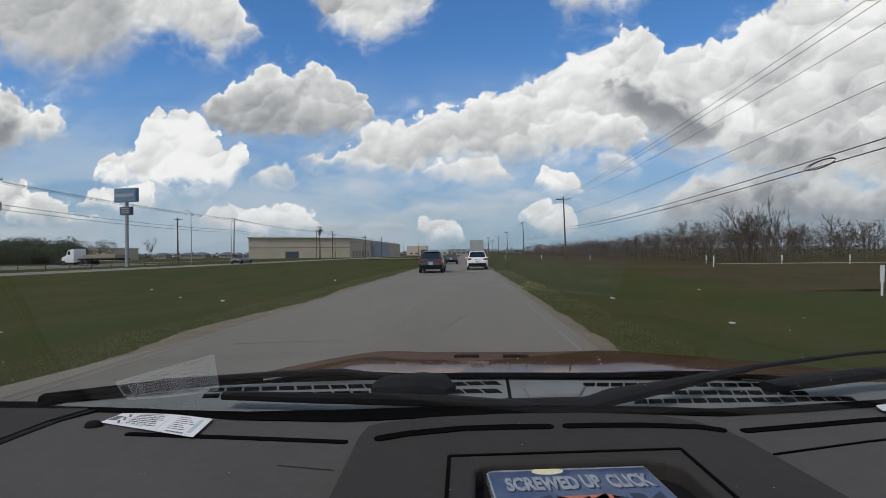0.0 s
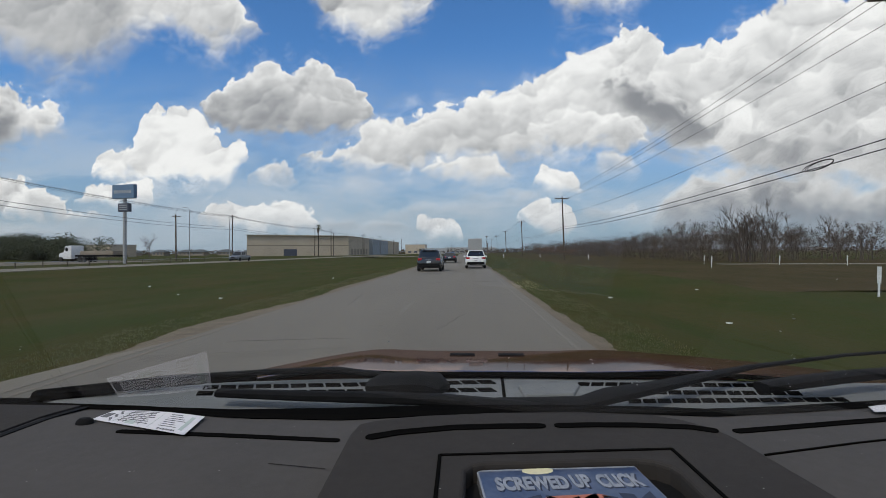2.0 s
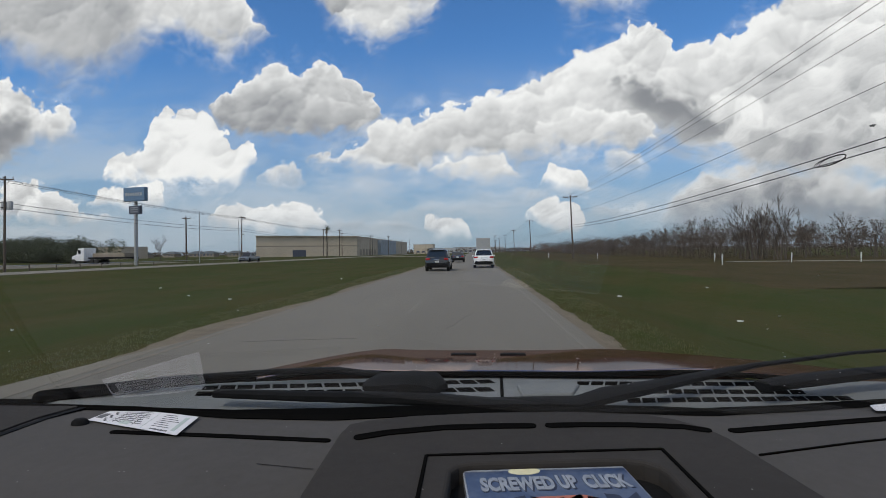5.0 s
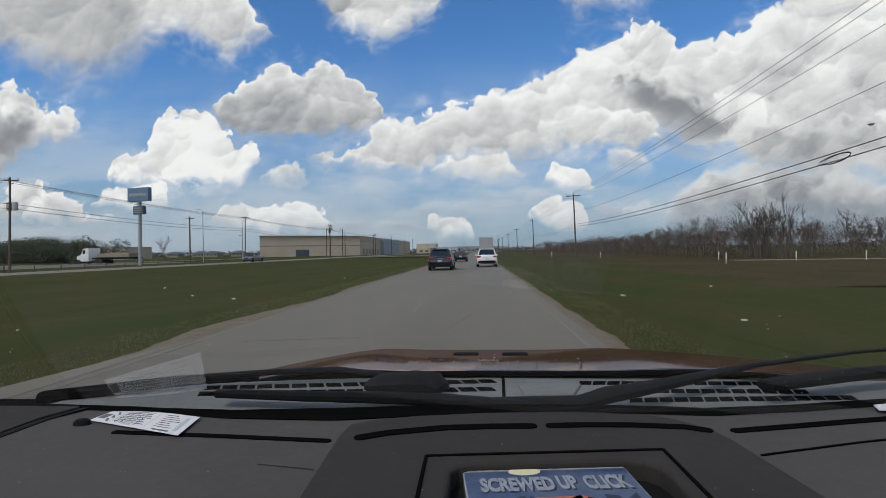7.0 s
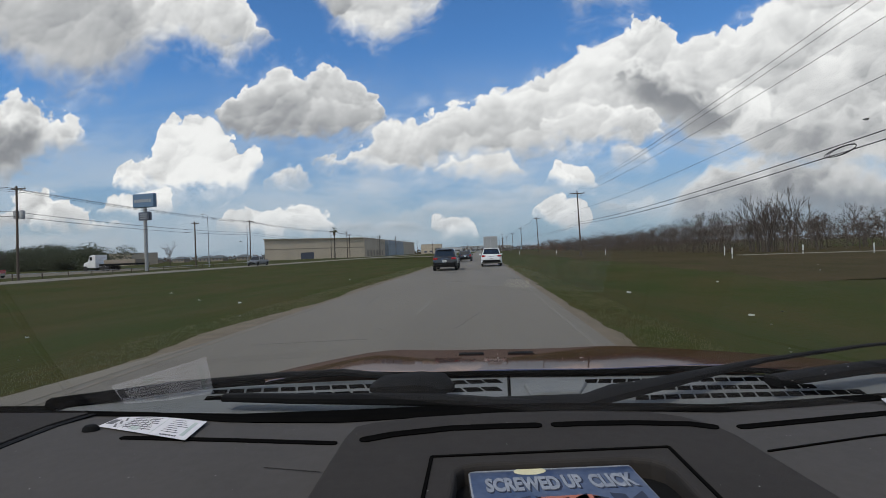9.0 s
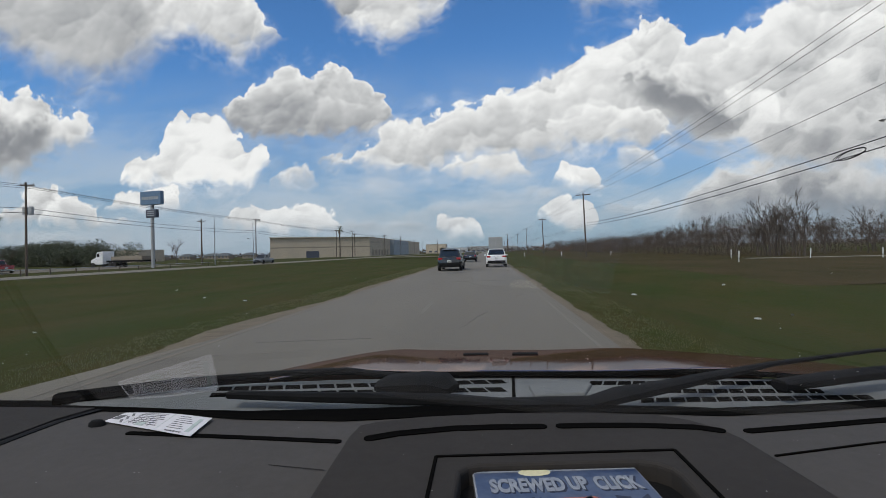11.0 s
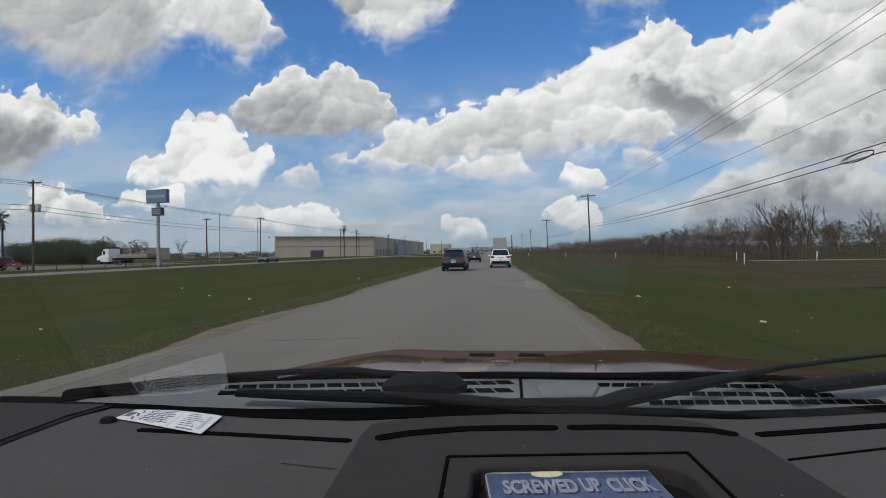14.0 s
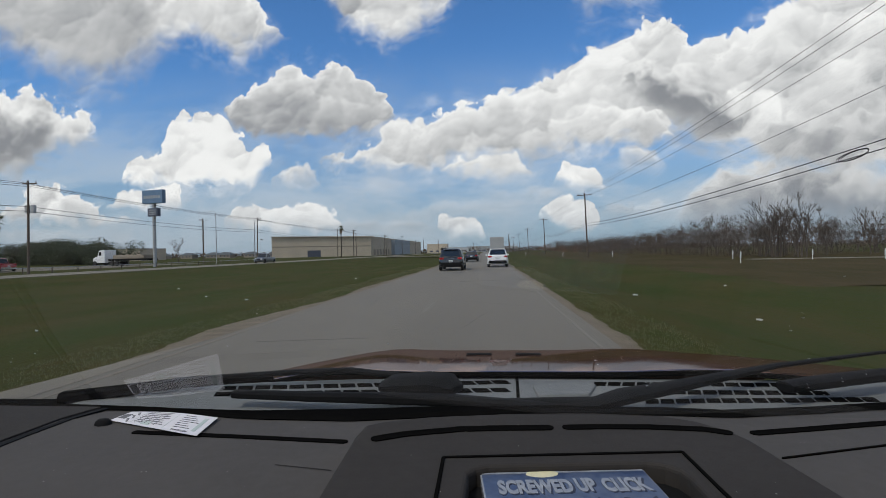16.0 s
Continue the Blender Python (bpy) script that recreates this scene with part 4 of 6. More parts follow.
    if shape == "suv":
        for side in (1, -1):
            Geo().tube([(side * wr * 0.92, r0 + 0.25, H - 0.04), (side * wr * 0.92, r0 + 0.35, H + 0.03), (side * wr * 0.92, r1 - 0.35, H + 0.03), (side * wr * 0.92, r1 - 0.2, H - 0.04)], 0.018, 6).ob("roof_rail", GREY_PAINT, car)
        Geo().box(-wr * 0.8, wr * 0.8, -0.16, 0.10, -0.015, 0.02, pose(0, r0 - 0.02, H - 0.05)).ob("spoiler", paint, car, bevel=0.012)
    if shape == "pickup":
        Geo().box(-h * 0.84, h * 0.84, -L / 2 + 0.12, -0.85, 0, 0.02, pose(0, 0, belt + 0.012)).ob("bed_cover", BLACK_PLASTIC, car)
    car.matrix_world = m
    return car


vehicle("suv", "white compact estate car on the asphalt lane ahead", CAR_WHITE, pose(0.75, 113.8, 0, 0, 0, 0), "suv", 4.6, 1.86, 1.66, "cars on the road")
vehicle("sedan", "dark navy saloon car on the asphalt lane ahead", CAR_NAVY, pose(-2.45, 137.5, 0, 0, 0, 0), "sedan", 4.6, 1.82, 1.46, "cars on the road")
vehicle("suv", "glossy black sport utility car with chrome trim strip", CAR_BLACK, pose(-2.95, 107.5, 0, 0, 0, 0), "suv", 4.8, 1.9, 1.68, "cars on the road")
vehicle("suv", "metallic tan sport utility car beside the pickup", CAR_TAN, pose(-3.6, 64.0, 0, 0, 0, 0), "suv", 4.65, 1.86, 1.74, "cars on the road", 1.14)
vehicle("sedan", "white saloon car on the far concrete carriageway", CAR_WHITE, pose(-44.0, 62, 0.01, 0, 0, 180), "sedan", 4.8, 1.84, 1.46, "cars across the median")
vehicle("estate_car", "white estate car before the tyre shop", CAR_WHITE, pose(-66, 99, 0.0, 0, 0, 80), "suv", 4.5, 1.8, 1.6, "cars across the median")
vehicle("pickup", "dark grey pickup truck on the far carriageway", CAR_GREY, pose(-43.6, 160, 0.01, 0, 0, 180), "pickup", 5.6, 1.95, 1.85, "cars across the median")
vehicle("pickup", "red pickup truck parked behind the low rail", CAR_RED, pose(-67, 129, 0.0, 0, 0, 70), "pickup", 5.4, 1.95, 1.85, "cars across the median")
vehicle("pickup", "tan pickup truck parked behind the low rail", CAR_TAN, pose(-72, 118, 0.0, 0, 0, 150), "pickup", 5.4, 1.95, 1.8, "cars across the median")
for i, (x, y, turn, paint, shape, colour_name) in enumerate(((24.5, 84, 70, CAR_RED, "pickup", "red"), (37, 88, 80, CAR_RED, "sedan", "dark red"), (42, 86, 75, CAR_GREY, "pickup", "dark grey"), (48, 86, 80, CAR_BLACK, "suv", "black"),
                                                             (54, 84, 70, CAR_GREY, "suv", "dark grey"), (58.5, 82, 75, CAR_WHITE, "pickup", "white"), (62, 80, 80, CAR_GREY, "suv", "grey"), (67, 79, 70, CAR_BLACK, "suv", "black"), (71, 78, 75, CAR_GREY, "suv", "dark grey"))):
    vehicle("parked_car", f"{colour_name} vehicle parked in the gravel yard", paint, pose(x, y, 0.0, 0, 0, turn), shape, 5.0, 1.9, 1.72, "cars parked in the yard")


def box_trailer(x, y):
    t = thing("box_trailer", "pale grey box trailer far ahead on the road", "trailer")
    Geo().box(-1.3, 1.3, 0, 12, 1.1, 4.0).ob("box", ROOF_WHITE, t, bevel=0.03)
    for s in (-1, 1):
        Geo().box(-0.62, 0.62, -0.03, 0.0, 1.25, 3.85, pose(s * 0.65, 0, 0)).ob("rear_door", WHITE_WALL, t, bevel=0.01)
        for yy in (1.2, 2.4):
            Geo().lathe([(0.3, -0.14), (0.5, -0.14), (0.5, 0.14), (0.3, 0.14)], 18, pose(s * 1.1, yy, 0.5, 0, 90, 0)).ob("wheel", TYRE, t)
    Geo().box(-1.2, 1.2, 0, 0.12, 0.55, 0.68).ob("rear_guard", GREY_PAINT, t)
    t.matrix_world = pose(x, y, 0)


box_trailer(1.5, 160)


def semi_truck(x, y, turn):
    t = thing("semi_truck", "white lorry cab standing in the yard", "truck")
    Geo().rings([[(-1.2, 0, 0.6), (1.2, 0, 0.6), (1.2, 0, 3.2), (-1.2, 0, 3.2)], [(-1.2, 1.6, 0.6), (1.2, 1.6, 0.6), (1.2, 1.6, 3.1), (-1.2, 1.6, 3.1)], [(-1.1, 2.2, 0.6), (1.1, 2.2, 0.6), (1.1, 2.2, 1.9), (-1.1, 2.2, 1.9)], [(-1.0, 3.6, 0.6), (1.0, 3.6, 0.6), (1.0, 3.6, 1.6), (-1.0, 3.6, 1.6)]]).ob("cab", CAR_WHITE, t, bevel=0.06)
    pane("windscreen", [(1.0, 1.72, 2.9), (-1.0, 1.72, 2.9), (-1.0, 2.2, 2.0), (1.0, 2.2, 2.0)], 0.01, t)
    for s in (-1, 1):
        pane("side_window", [(s * 1.21, 0.9, 2.1), (s * 1.21, 1.6, 2.1), (s * 1.21, 1.6, 2.8), (s * 1.21, 0.9, 2.8)], 0.01 * s, t)
        for yy in (-3.2, -2.0, 2.9):
            Geo().lathe([(0.3, -0.16), (0.5, -0.16), (0.5, 0.16), (0.3, 0.16)], 18, pose(s * 1.05, yy, 0.5, 0, 90, 0)).ob("wheel", TYRE, t)
    Geo().box(-0.5, 0.5, -4, 3.4, 0.5, 0.75).ob("chassis", BLACK_PLASTIC, t)
    Geo().box(-1.2, 1.2, -11.5, -1.0, 1.0, 1.35).ob("flatbed", BLACK_PLASTIC, t, "dark flatbed trailer", bevel=0.02)
    Geo().box(-1.0, 1.0, -10.5, -2.0, 1.35, 2.1).ob("load", TAN_DARK, t, "low dark load", bevel=0.08)
    t.matrix_world = pose(x, y, 0, 0, 0, turn)


semi_truck(-76, 160, 75)
semi_truck(75, 84, 100)


# ---- power poles and wires ----
def power_pole(x, y, h, arms, cans=0, lean=0.0, thick=1.0, label="tall brown wooden power pole with crossarms"):
    p = thing("power_pole", label, "power pole", "power poles")
    Geo().tube([(0, 0, -0.6), (0, 0, h * 0.5), (0, 0, h)], [0.17 * thick, 0.145 * thick, 0.11 * thick], 10).ob("pole", WOOD_POLE, p, smooth=True)
    for dz, w in arms:
        arm = Geo().box(-w, w, -0.06, 0.06, -0.06, 0.06, pose(0, 0.16, h - dz)).ob("crossarm", WOOD_POLE, p, bevel=0.01)
        for s in (-0.92, -0.45, 0.92):
            Geo().lathe([(0.02, 0), (0.055, 0.02), (0.035, 0.07), (0.06, 0.10), (0.03, 0.18)], 8, pose(s * w, 0.16, h - dz + 0.06)).ob("insulator", GREY_PAINT, arm)
        for s in (-1, 1):
            Geo().tube([(s * w * 0.55, 0.16, h - dz - 0.04), (0, 0.14, h - dz - 0.55)], 0.02, 5).ob("brace", STEEL, p)
    for k in range(cans):
        a = k * 2.1 + 0.4
        Geo().lathe([(0.05, -0.45), (0.24, -0.43), (0.26, 0.35), (0.18, 0.45), (0.04, 0.47)], 14, pose(math.cos(a) * 0.45, math.sin(a) * 0.45, h - 3.0)).ob("transformer", GREY_PAINT, p, "grey transformer can", smooth=True)
    p.matrix_world = pose(x, y, ground_z(x, y), 0, lean, 0)
    return p


def wire(points, sag=0.5, r=0.018, name="overhead_wire"):
    pts = []
    for a, b in zip(points, points[1:]):
        for i in range(12):
            t = i / 12
            pts.append((a[0] + (b[0] - a[0]) * t, a[1] + (b[1] - a[1]) * t, a[2] + (b[2] - a[2]) * t - 4 * sag * t * (1 - t)))
    pts.append(points[-1])
    return tagged(Geo().tube(pts, r, 4).ob(name, WIRE), "thin black overhead wire slung between the poles", "wire", "overhead wires")


RIGHT_POLES = [(15.2, -45), (15.4, 20), (15.4, 85.1), (16.0, 149.5), (16.4, 214), (16.8, 280), (17, 345), (17, 410), (17, 480), (17, 560)]
for i, (x, y) in enumerate(RIGHT_POLES):
    power_pole(x, y, 10.6, [(0.35, 1.15)], 1 if i == 1 else 0, -1.6, 0.85)
for dx, dz in ((-1.05, -0.05), (-0.5, -0.05), (1.05, -0.05)):
    wire([(x + dx, y, 10.5 + dz) for x, y in RIGHT_POLES], 0.55, 0.012)
for dz in (7.6,):
    wire([(x - 0.2, y, dz) for x, y in RIGHT_POLES], 0.6, 0.011)
for dz in (5.55, 5.2):
    wire([(x - 0.2, y, dz) for x, y in RIGHT_POLES], 0.5, 0.021)
coil = thing("cable_coil", "loop of spare black cable hung on the wire", "cable")
for k in range(3):
    Geo().tube([(0.05 * k, 0.95 * math.cos(a) * (1 - 0.08 * k), 0.16 * math.sin(a)) for a in [i * math.pi / 12 for i in range(25)]], 0.014, 5, caps=False).ob("loop", WIRE, coil)
coil.matrix_world = pose(15.2, 89.6, 5.16, -4, 0, 0)
LEFT_POLES = [(-52.0, 8), (-52.5, 74.5), (-48.3, 115), (-51, 172), (-51, 230), (-50, 300), (-50, 400)]
for i, (x, y) in enumerate(LEFT_POLES):
    power_pole(x, y, 9.9, [(0.3, 0.8)] if i < 4 else [(0.3, 0.7)], 2 if i in (1, 2) else 0, 0.8, 0.75)
LEFT_TOPS = [(x, y, 9.75) for x, y in LEFT_POLES]
for dx, dz in ((-0.9, 0), (0.3, -0.32), (0.9, -0.60)):
    wire([(x + dx, y, z + dz) for x, y, z in LEFT_TOPS], 0.35, 0.020)
for dz in (2.6, 3.1):
    wire([(x, y, z - dz) for x, y, z in LEFT_TOPS], 0.45, 0.024)
for x, y, h in ((-59.9, 166, 9.6), (-51, 250, 10.5), (-55, 268, 10), (-47, 290, 10), (-44, 315, 10), (-38, 352, 9), (10.5, 330, 10), (13, 390, 9), (11, 470, 9), (15, 430, 8), (9, 560, 10), (-14, 520, 10), (-36, 420, 10)):
    power_pole(x, y, h, [(0.4, 0.9)] if (x + y) % 2 else [], 0, 0, 1.0, "thin bare wooden pole far down the road")


def light_pole(x, y, h, turn):
    p = thing("street_lamp", "slim grey steel street lamp with a curved arm", "street lamp")
    Geo().tube([(0, 0, -0.3), (0, 0, h)], [0.10, 0.06], 8).ob("pole", STEEL, p, smooth=True)
    Geo().tube([(0, 0, h - 0.1), (0, 0.8, h + 0.35), (0, 1.7, h + 0.42)], 0.035, 6).ob("arm", STEEL, p)
    Geo().rings([[(-0.12, 1.6, h + 0.38), (0.12, 1.6, h + 0.38), (0.10, 1.6, h + 0.48), (-0.10, 1.6, h + 0.48)], [(-0.15, 2.2, h + 0.36), (0.15, 2.2, h + 0.36), (0.05, 2.2, h + 0.44), (-0.05, 2.2, h + 0.44)]]).ob("lamp_head", GREY_PAINT, p)
    p.matrix_world = pose(x, y, ground_z(x, y), 0, 0, turn)


light_pole(60, 104, 9, 90)
light_pole(-55.3, 163, 10.4, 60)
light_pole(-49.6, 168, 8.6, -60)


# ---- trees ----
def leaf_cloud(g, r, centre, radii, count, size, droop=0.0):
    """Small leaves scattered through a lobe, denser towards its skin."""
    for _ in range(count):
        d = Vector((r.gauss(0, 1), r.gauss(0, 1), r.gauss(0, 1))).normalized() * (r.random() ** 0.45)
        p = Vector((centre[0] + d.x * radii[0], centre[1] + d.y * radii[1], centre[2] + d.z * radii[2]))
        a = Vector((r.uniform(-1, 1), r.uniform(-1, 1), r.uniform(-0.6, 0.6) - droop)).normalized() * size * r.uniform(0.5, 1.2)
        b = a.orthogonal().normalized() * size * r.uniform(0.25, 0.6)
        q = Matrix.Rotation(r.uniform(0, 6.28), 3, a.normalized()) @ b
        g.add([p - a - q * 0.2, p + q, p + a, p - q], [(0, 1, 2, 3)])


def oak(x, y, h, wide, seed, label="broad dark-green live oak with a low spreading crown"):
    r = random.Random(seed)
    t = thing("oak_tree", label, "tree", "oaks before the yard")
    trunk, crown = Geo(), Geo()
    fork = h * 0.24
    trunk.tube([(0, 0, -0.3), (r.uniform(-0.1, 0.1), 0, fork * 0.5), (r.uniform(-0.2, 0.2), 0, fork)], [0.42, 0.30, 0.28], 9)
    lobes = []
    for i in range(7):
        a = i * 0.9 + r.uniform(-0.3, 0.3)
        reach, up = wide * r.uniform(0.24, 0.44), h * r.uniform(0.46, 0.84)
        mid = (math.cos(a) * reach * 0.5, math.sin(a) * reach * 0.5, fork + (up - fork) * 0.55)
        tip = (math.cos(a) * reach, math.sin(a) * reach, up)
        trunk.tube([(0, 0, fork * 0.92), mid, tip], [0.20, 0.12, 0.04], 6)
        lobes.append((tip, wide * r.uniform(0.17, 0.25)))
        for _ in range(3):
            b = a + r.uniform(-0.9, 0.9)
            tip2 = (mid[0] + math.cos(b) * wide * r.uniform(0.12, 0.28), mid[1] + math.sin(b) * wide * r.uniform(0.12, 0.28), mid[2] + h * r.uniform(-0.06, 0.32))
            trunk.tube([mid, tip2], [0.07, 0.02], 5)
            lobes.append((tip2, wide * r.uniform(0.09, 0.17)))
    lobes.append(((0, 0, h * 0.84), wide * 0.2))
    for c, s in lobes:
        leaf_cloud(crown, r, c, (s, s, s * 0.72), int(260 + 1300 * s / wide), 0.19)
        for _ in range(9):
            d = Vector((r.gauss(0, 1), r.gauss(0, 1), r.gauss(0, 0.8))).normalized() * s * r.uniform(0.95, 1.3)
            k = s * r.uniform(0.14, 0.30)
            leaf_cloud(crown, r, (c[0] + d.x, c[1] + d.y, c[2] + d.z * 0.75), (k, k, k * 0.9), 30, 0.14)
    trunk.ob("trunk", BARK, t, smooth=True)
    crown.ob("crown", OAK, t)
    t.matrix_world = pose(x, y, ground_z(x, y))
    return t


for i, (x, y, h, w) in enumerate(((26.3, 72, 8.8, 8.4), (28.2, 60, 11.2, 11.0), (33.6, 64, 11.8, 12.0), (40.2, 65, 12.0, 12.0), (44.2, 69, 11.6, 11.0), (61.0, 80, 8.0, 9.0))):
    oak(x, y, h, w, 40 + i)


def palm(x, y, h, seed, shaggy):
    r = random.Random(seed)
    t = thing("palm_tree", "tall fan palm with ragged dead fronds below its crown", "palm", "palms by the shops")
    Geo().tube([(0, 0, -0.2), (r.uniform(-0.1, 0.1), 0, h * 0.5), (r.uniform(-0.2, 0.2), 0, h)], [0.24, 0.17, 0.15], 8).ob("trunk", BARK, t, smooth=True)
    green, dead = Geo(), Geo()
    for k in range(26):
        a, lift = r.uniform(0, 6.28), r.uniform(-0.5, 1.1)
        n = Vector((math.cos(a) * math.cos(lift), math.sin(a) * math.cos(lift), math.sin(lift)))
        side = n.cross(Vector((0, 0, 1))).normalized()
        base = Vector((0, 0, h)) + n * 0.7
        green.tube([(0, 0, h), base], 0.02, 4)
        for j in range(9):
            b = (j - 4) * 0.27
            d = (n * math.cos(b) + side * math.sin(b)).normalized()
            tip = base + d * r.uniform(0.85, 1.25) + Vector((0, 0, -0.18 * abs(j - 4) * 0.4 - 0.15))
            e = side * math.cos(b) * 0.085
            green.add([base - e, base + e, tip], [(0, 1, 2)])
    for k in range(90 if shaggy else 22):
        a, z = r.uniform(0, 6.28), h - r.uniform(0.1, h * 0.75 if shaggy else 1.4)
        o = Vector((math.cos(a), math.sin(a), 0))
        w = Vector((-math.sin(a), math.cos(a), 0)) * 0.16
        p = Vector((0, 0, z)) + o * 0.18
        q = p + o * (0.55 if shaggy else 0.3) + Vector((0, 0, -0.9))
        dead.add([p - w * 0.4, p + w * 0.4, q + w, q - w], [(0, 1, 2, 3)])
    green.ob("crown", PALM, t)
    dead.ob("dead_fronds", DEAD, t)
    t.matrix_world = pose(x, y, ground_z(x, y))


for i, (x, y, h, s) in enumerate(((-58.8, 72, 7.6, True), (-57.0, 72.5, 8.2, False), (-55.6, 72, 9.2, False), (-54.6, 72.5, 8.9, False), (-68.2, 75.5, 3.6, True), (-90, 150, 9, False), (-93, 152, 10, False), (-52.8, 240, 10.5, False))):
    palm(x, y, h, 70 + i, s)


def bare_tree(g, r, x, y, h):
    """Trunk and twigs of a leafless tree."""
    def grow(p, d, length, rad, depth):
        q = p + d * length
        k = 4 if depth > 1 else 3
        g.tube([p, q], [max(rad, 0.012), max(rad * 0.6, 0.008)], k, caps=False)
        if depth == 0:
            return
        for _ in range(3 if depth > 1 else 4):
            e = (d + Vector((r.uniform(-0.75, 0.75), r.uniform(-0.75, 0.75), r.uniform(-0.1, 0.6)))).normalized()
            grow(p + d * length * r.uniform(0.5, 1.0), e, length * r.uniform(0.55, 0.8), rad * 0.55, depth - 1)
    grow(Vector((x, y, ground_z(x, y) - 0.2)), Vector((r.uniform(-0.1, 0.1), r.uniform(-0.1, 0.1), 1)).normalized(), h * 0.36, 0.011 * h, 4 if h > 5 else 3)


def woods(name, label, spots, material):
    r = random.Random(len(spots))
    g = Geo()
    for x, y, h in spots:
        bare_tree(g, r, x, y, h)
    return tagged(g.ob(name, material), label, "woods", kind="stuff")


R = random.Random(5)
SPOTS = []
for _ in range(300):
    t = R.random() ** 1.25
    y = 131 + t * 210
    deep = R.random()
    SPOTS.append((31.5 + 3.0 * noise.noise((y * 0.06, 0, 9)) + deep * 34, y, R.uniform(4.6, 7.4) * (1.0 + 0.25 * noise.noise((y * 0.03, deep * 2, 5)))))
SPOTS += [(R.uniform(33.5, 37.5), R.uniform(127, 134), R.uniform(7.4, 9.2)) for _ in range(11)]
SPOTS += [(R.uniform(70, 190), R.uniform(128, 190), R.uniform(4.5, 6.5)) for _ in range(120)]
woods("bare_woods", "leafless grey-brown winter woods behind the field", SPOTS, TWIG)
woods("far_bare_woods", "far leafless brown trees along the road", [(R.uniform(22, 34), 300 + i * 9, R.uniform(4, 6.5)) for i in range(26)], TWIG)
woods("bare_tree", "single bare trees by the far carriageway", [(-72, 176, 7.5), (-75, 180, 6), (-88, 150, 6), (-98, 148, 7)], TWIG)
g = Geo()
for _ in range(1150):
    t = R.random() ** 1.25
    y = 133 + t * 210
    leaf_cloud(g, R, (31 + 3.0 * noise.noise((y * 0.06, 0, 9)) + R.random() ** 1.5 * 30, y, R.uniform(0.2, 4.6) * (1.0 + 0.3 * noise.noise((y * 0.05, 1, 5)))), (2.6, 2.4, 1.4), 90, 0.11)
for _ in range(420):
    leaf_cloud(g, R, (R.uniform(58, 210), R.uniform(130, 180), R.uniform(0.2, 3.4)), (4.4, 3.0, 1.5), 60, 0.20)
tagged(g.ob("underbrush", BRUSH), "tangled dry brown brush at the foot of the woods", "brush", kind="stuff")
g = Geo()
for _ in range(170):
    t = R.random()
    leaf_cloud(g, R, (-91 - t * 54 + R.uniform(-3, 3), 181 + t * 24 + R.uniform(-4, 6), 0.6 + R.random() * 5.4 * (0.85 + 0.3 * noise.noise((t * 7, 0, 0)))), (2.8, 2.6, 2.0), 420, 0.24)
tagged(g.ob("thicket", OAK), "dense dark-green thicket beside the shops", "thicket", kind="stuff")
g = Geo()
for i in range(700):
    x = R.uniform(-420, 420)
    leaf_cloud(g, R, (x, R.uniform(560, 680), R.uniform(0, 4.0)), (9, 6, 2.4), 16, 1.3)
tagged(g.ob("far_tree_line", BRUSH), "low hazy line of distant trees on the horizon", "tree line", kind="stuff")


# ---- buildings ----
def shed(name, label, poly, height, wall_mat, roof_mat, rib=0.0, category="building", crown=0.35):
    """A flat-roofed hall over the outline poly (anticlockwise), with ribs on its cladding."""
    b = thing(name, label, category)
    Geo().prism(poly, -0.2, height).ob("wall", wall_mat, b)
    c = (sum(p[0] for p in poly) / len(poly), sum(p[1] for p in poly) / len(poly))
    lid = [(c[0] + (p[0] - c[0]) * 1.01, c[1] + (p[1] - c[1]) * 1.01) for p in poly]
    Geo().rings([[(x, y, height + 0.002) for x, y in lid], [(x, y, height + 0.30) for x, y in lid], [(c[0] + (x - c[0]) * 0.5, c[1] + (y - c[1]) * 0.5, height + crown) for x, y in lid]]).ob("roof", roof_mat, b)
    if rib:
        for p, q in zip(poly, poly[1:] + poly[:1]):
            d = Vector((q[0] - p[0], q[1] - p[1], 0))
            n = d.normalized().cross(Vector((0, 0, 1)))
            if n.y > 0.3 and abs(n.x) < 0.8:
                continue
            k = int(d.length / rib)
            turn = math.degrees(math.atan2(d.y, d.x))
            for i in range(1, k):
                o = Vector((p[0], p[1], 0)) + d * (i / k)
                Geo().box(-0.06, 0.06, -0.05, 0.02, 0.1, height - 0.1, pose(o.x, o.y, 0, 0, 0, turn)).ob("rib", wall_mat, b)
    return b


def face_box(b, name, p, q, s0, s1, z0, z1, out, material, label=""):
    """A plate on the wall that runs from p to q, between the fractions s0 and s1."""
    d = Vector((q[0] - p[0], q[1] - p[1], 0))
    return Geo().box(d.length * s0, d.length * s1, -out, 0.02, z0, z1, pose(p[0], p[1], 0, 0, 0, math.degrees(math.atan2(d.y, d.x)))).ob(name, material, b, label)


works = shed("white_works", "white ribbed-metal works hall with a low gable", [(-92, 66), (-61.6, 75), (-66, 105), (-96, 100)], 3.9, WHITE_WALL, ROOF_WHITE, 1.5, crown=1.0)
for i in range(9):
    face_box(works, "letter_bar", (-92, 66), (-61.6, 75), 0.58 + i * 0.019, 0.594 + i * 0.019, 2.95, 3.35, 0.05, SIGN_DARK)
for i in range(5):
    Geo().box(-0.6, 0.6, -0.4, 0.4, 0, 0.4, pose(-88 + i * 5.5, 70 + i * 1.6, 4.2)).ob("roof_vent", GREY_PAINT, works)
face_box(works, "door", (-92, 66), (-61.6, 75), 0.42, 0.50, 0, 2.6, 0.04, BLUE_GREY, "blue-grey roller door")
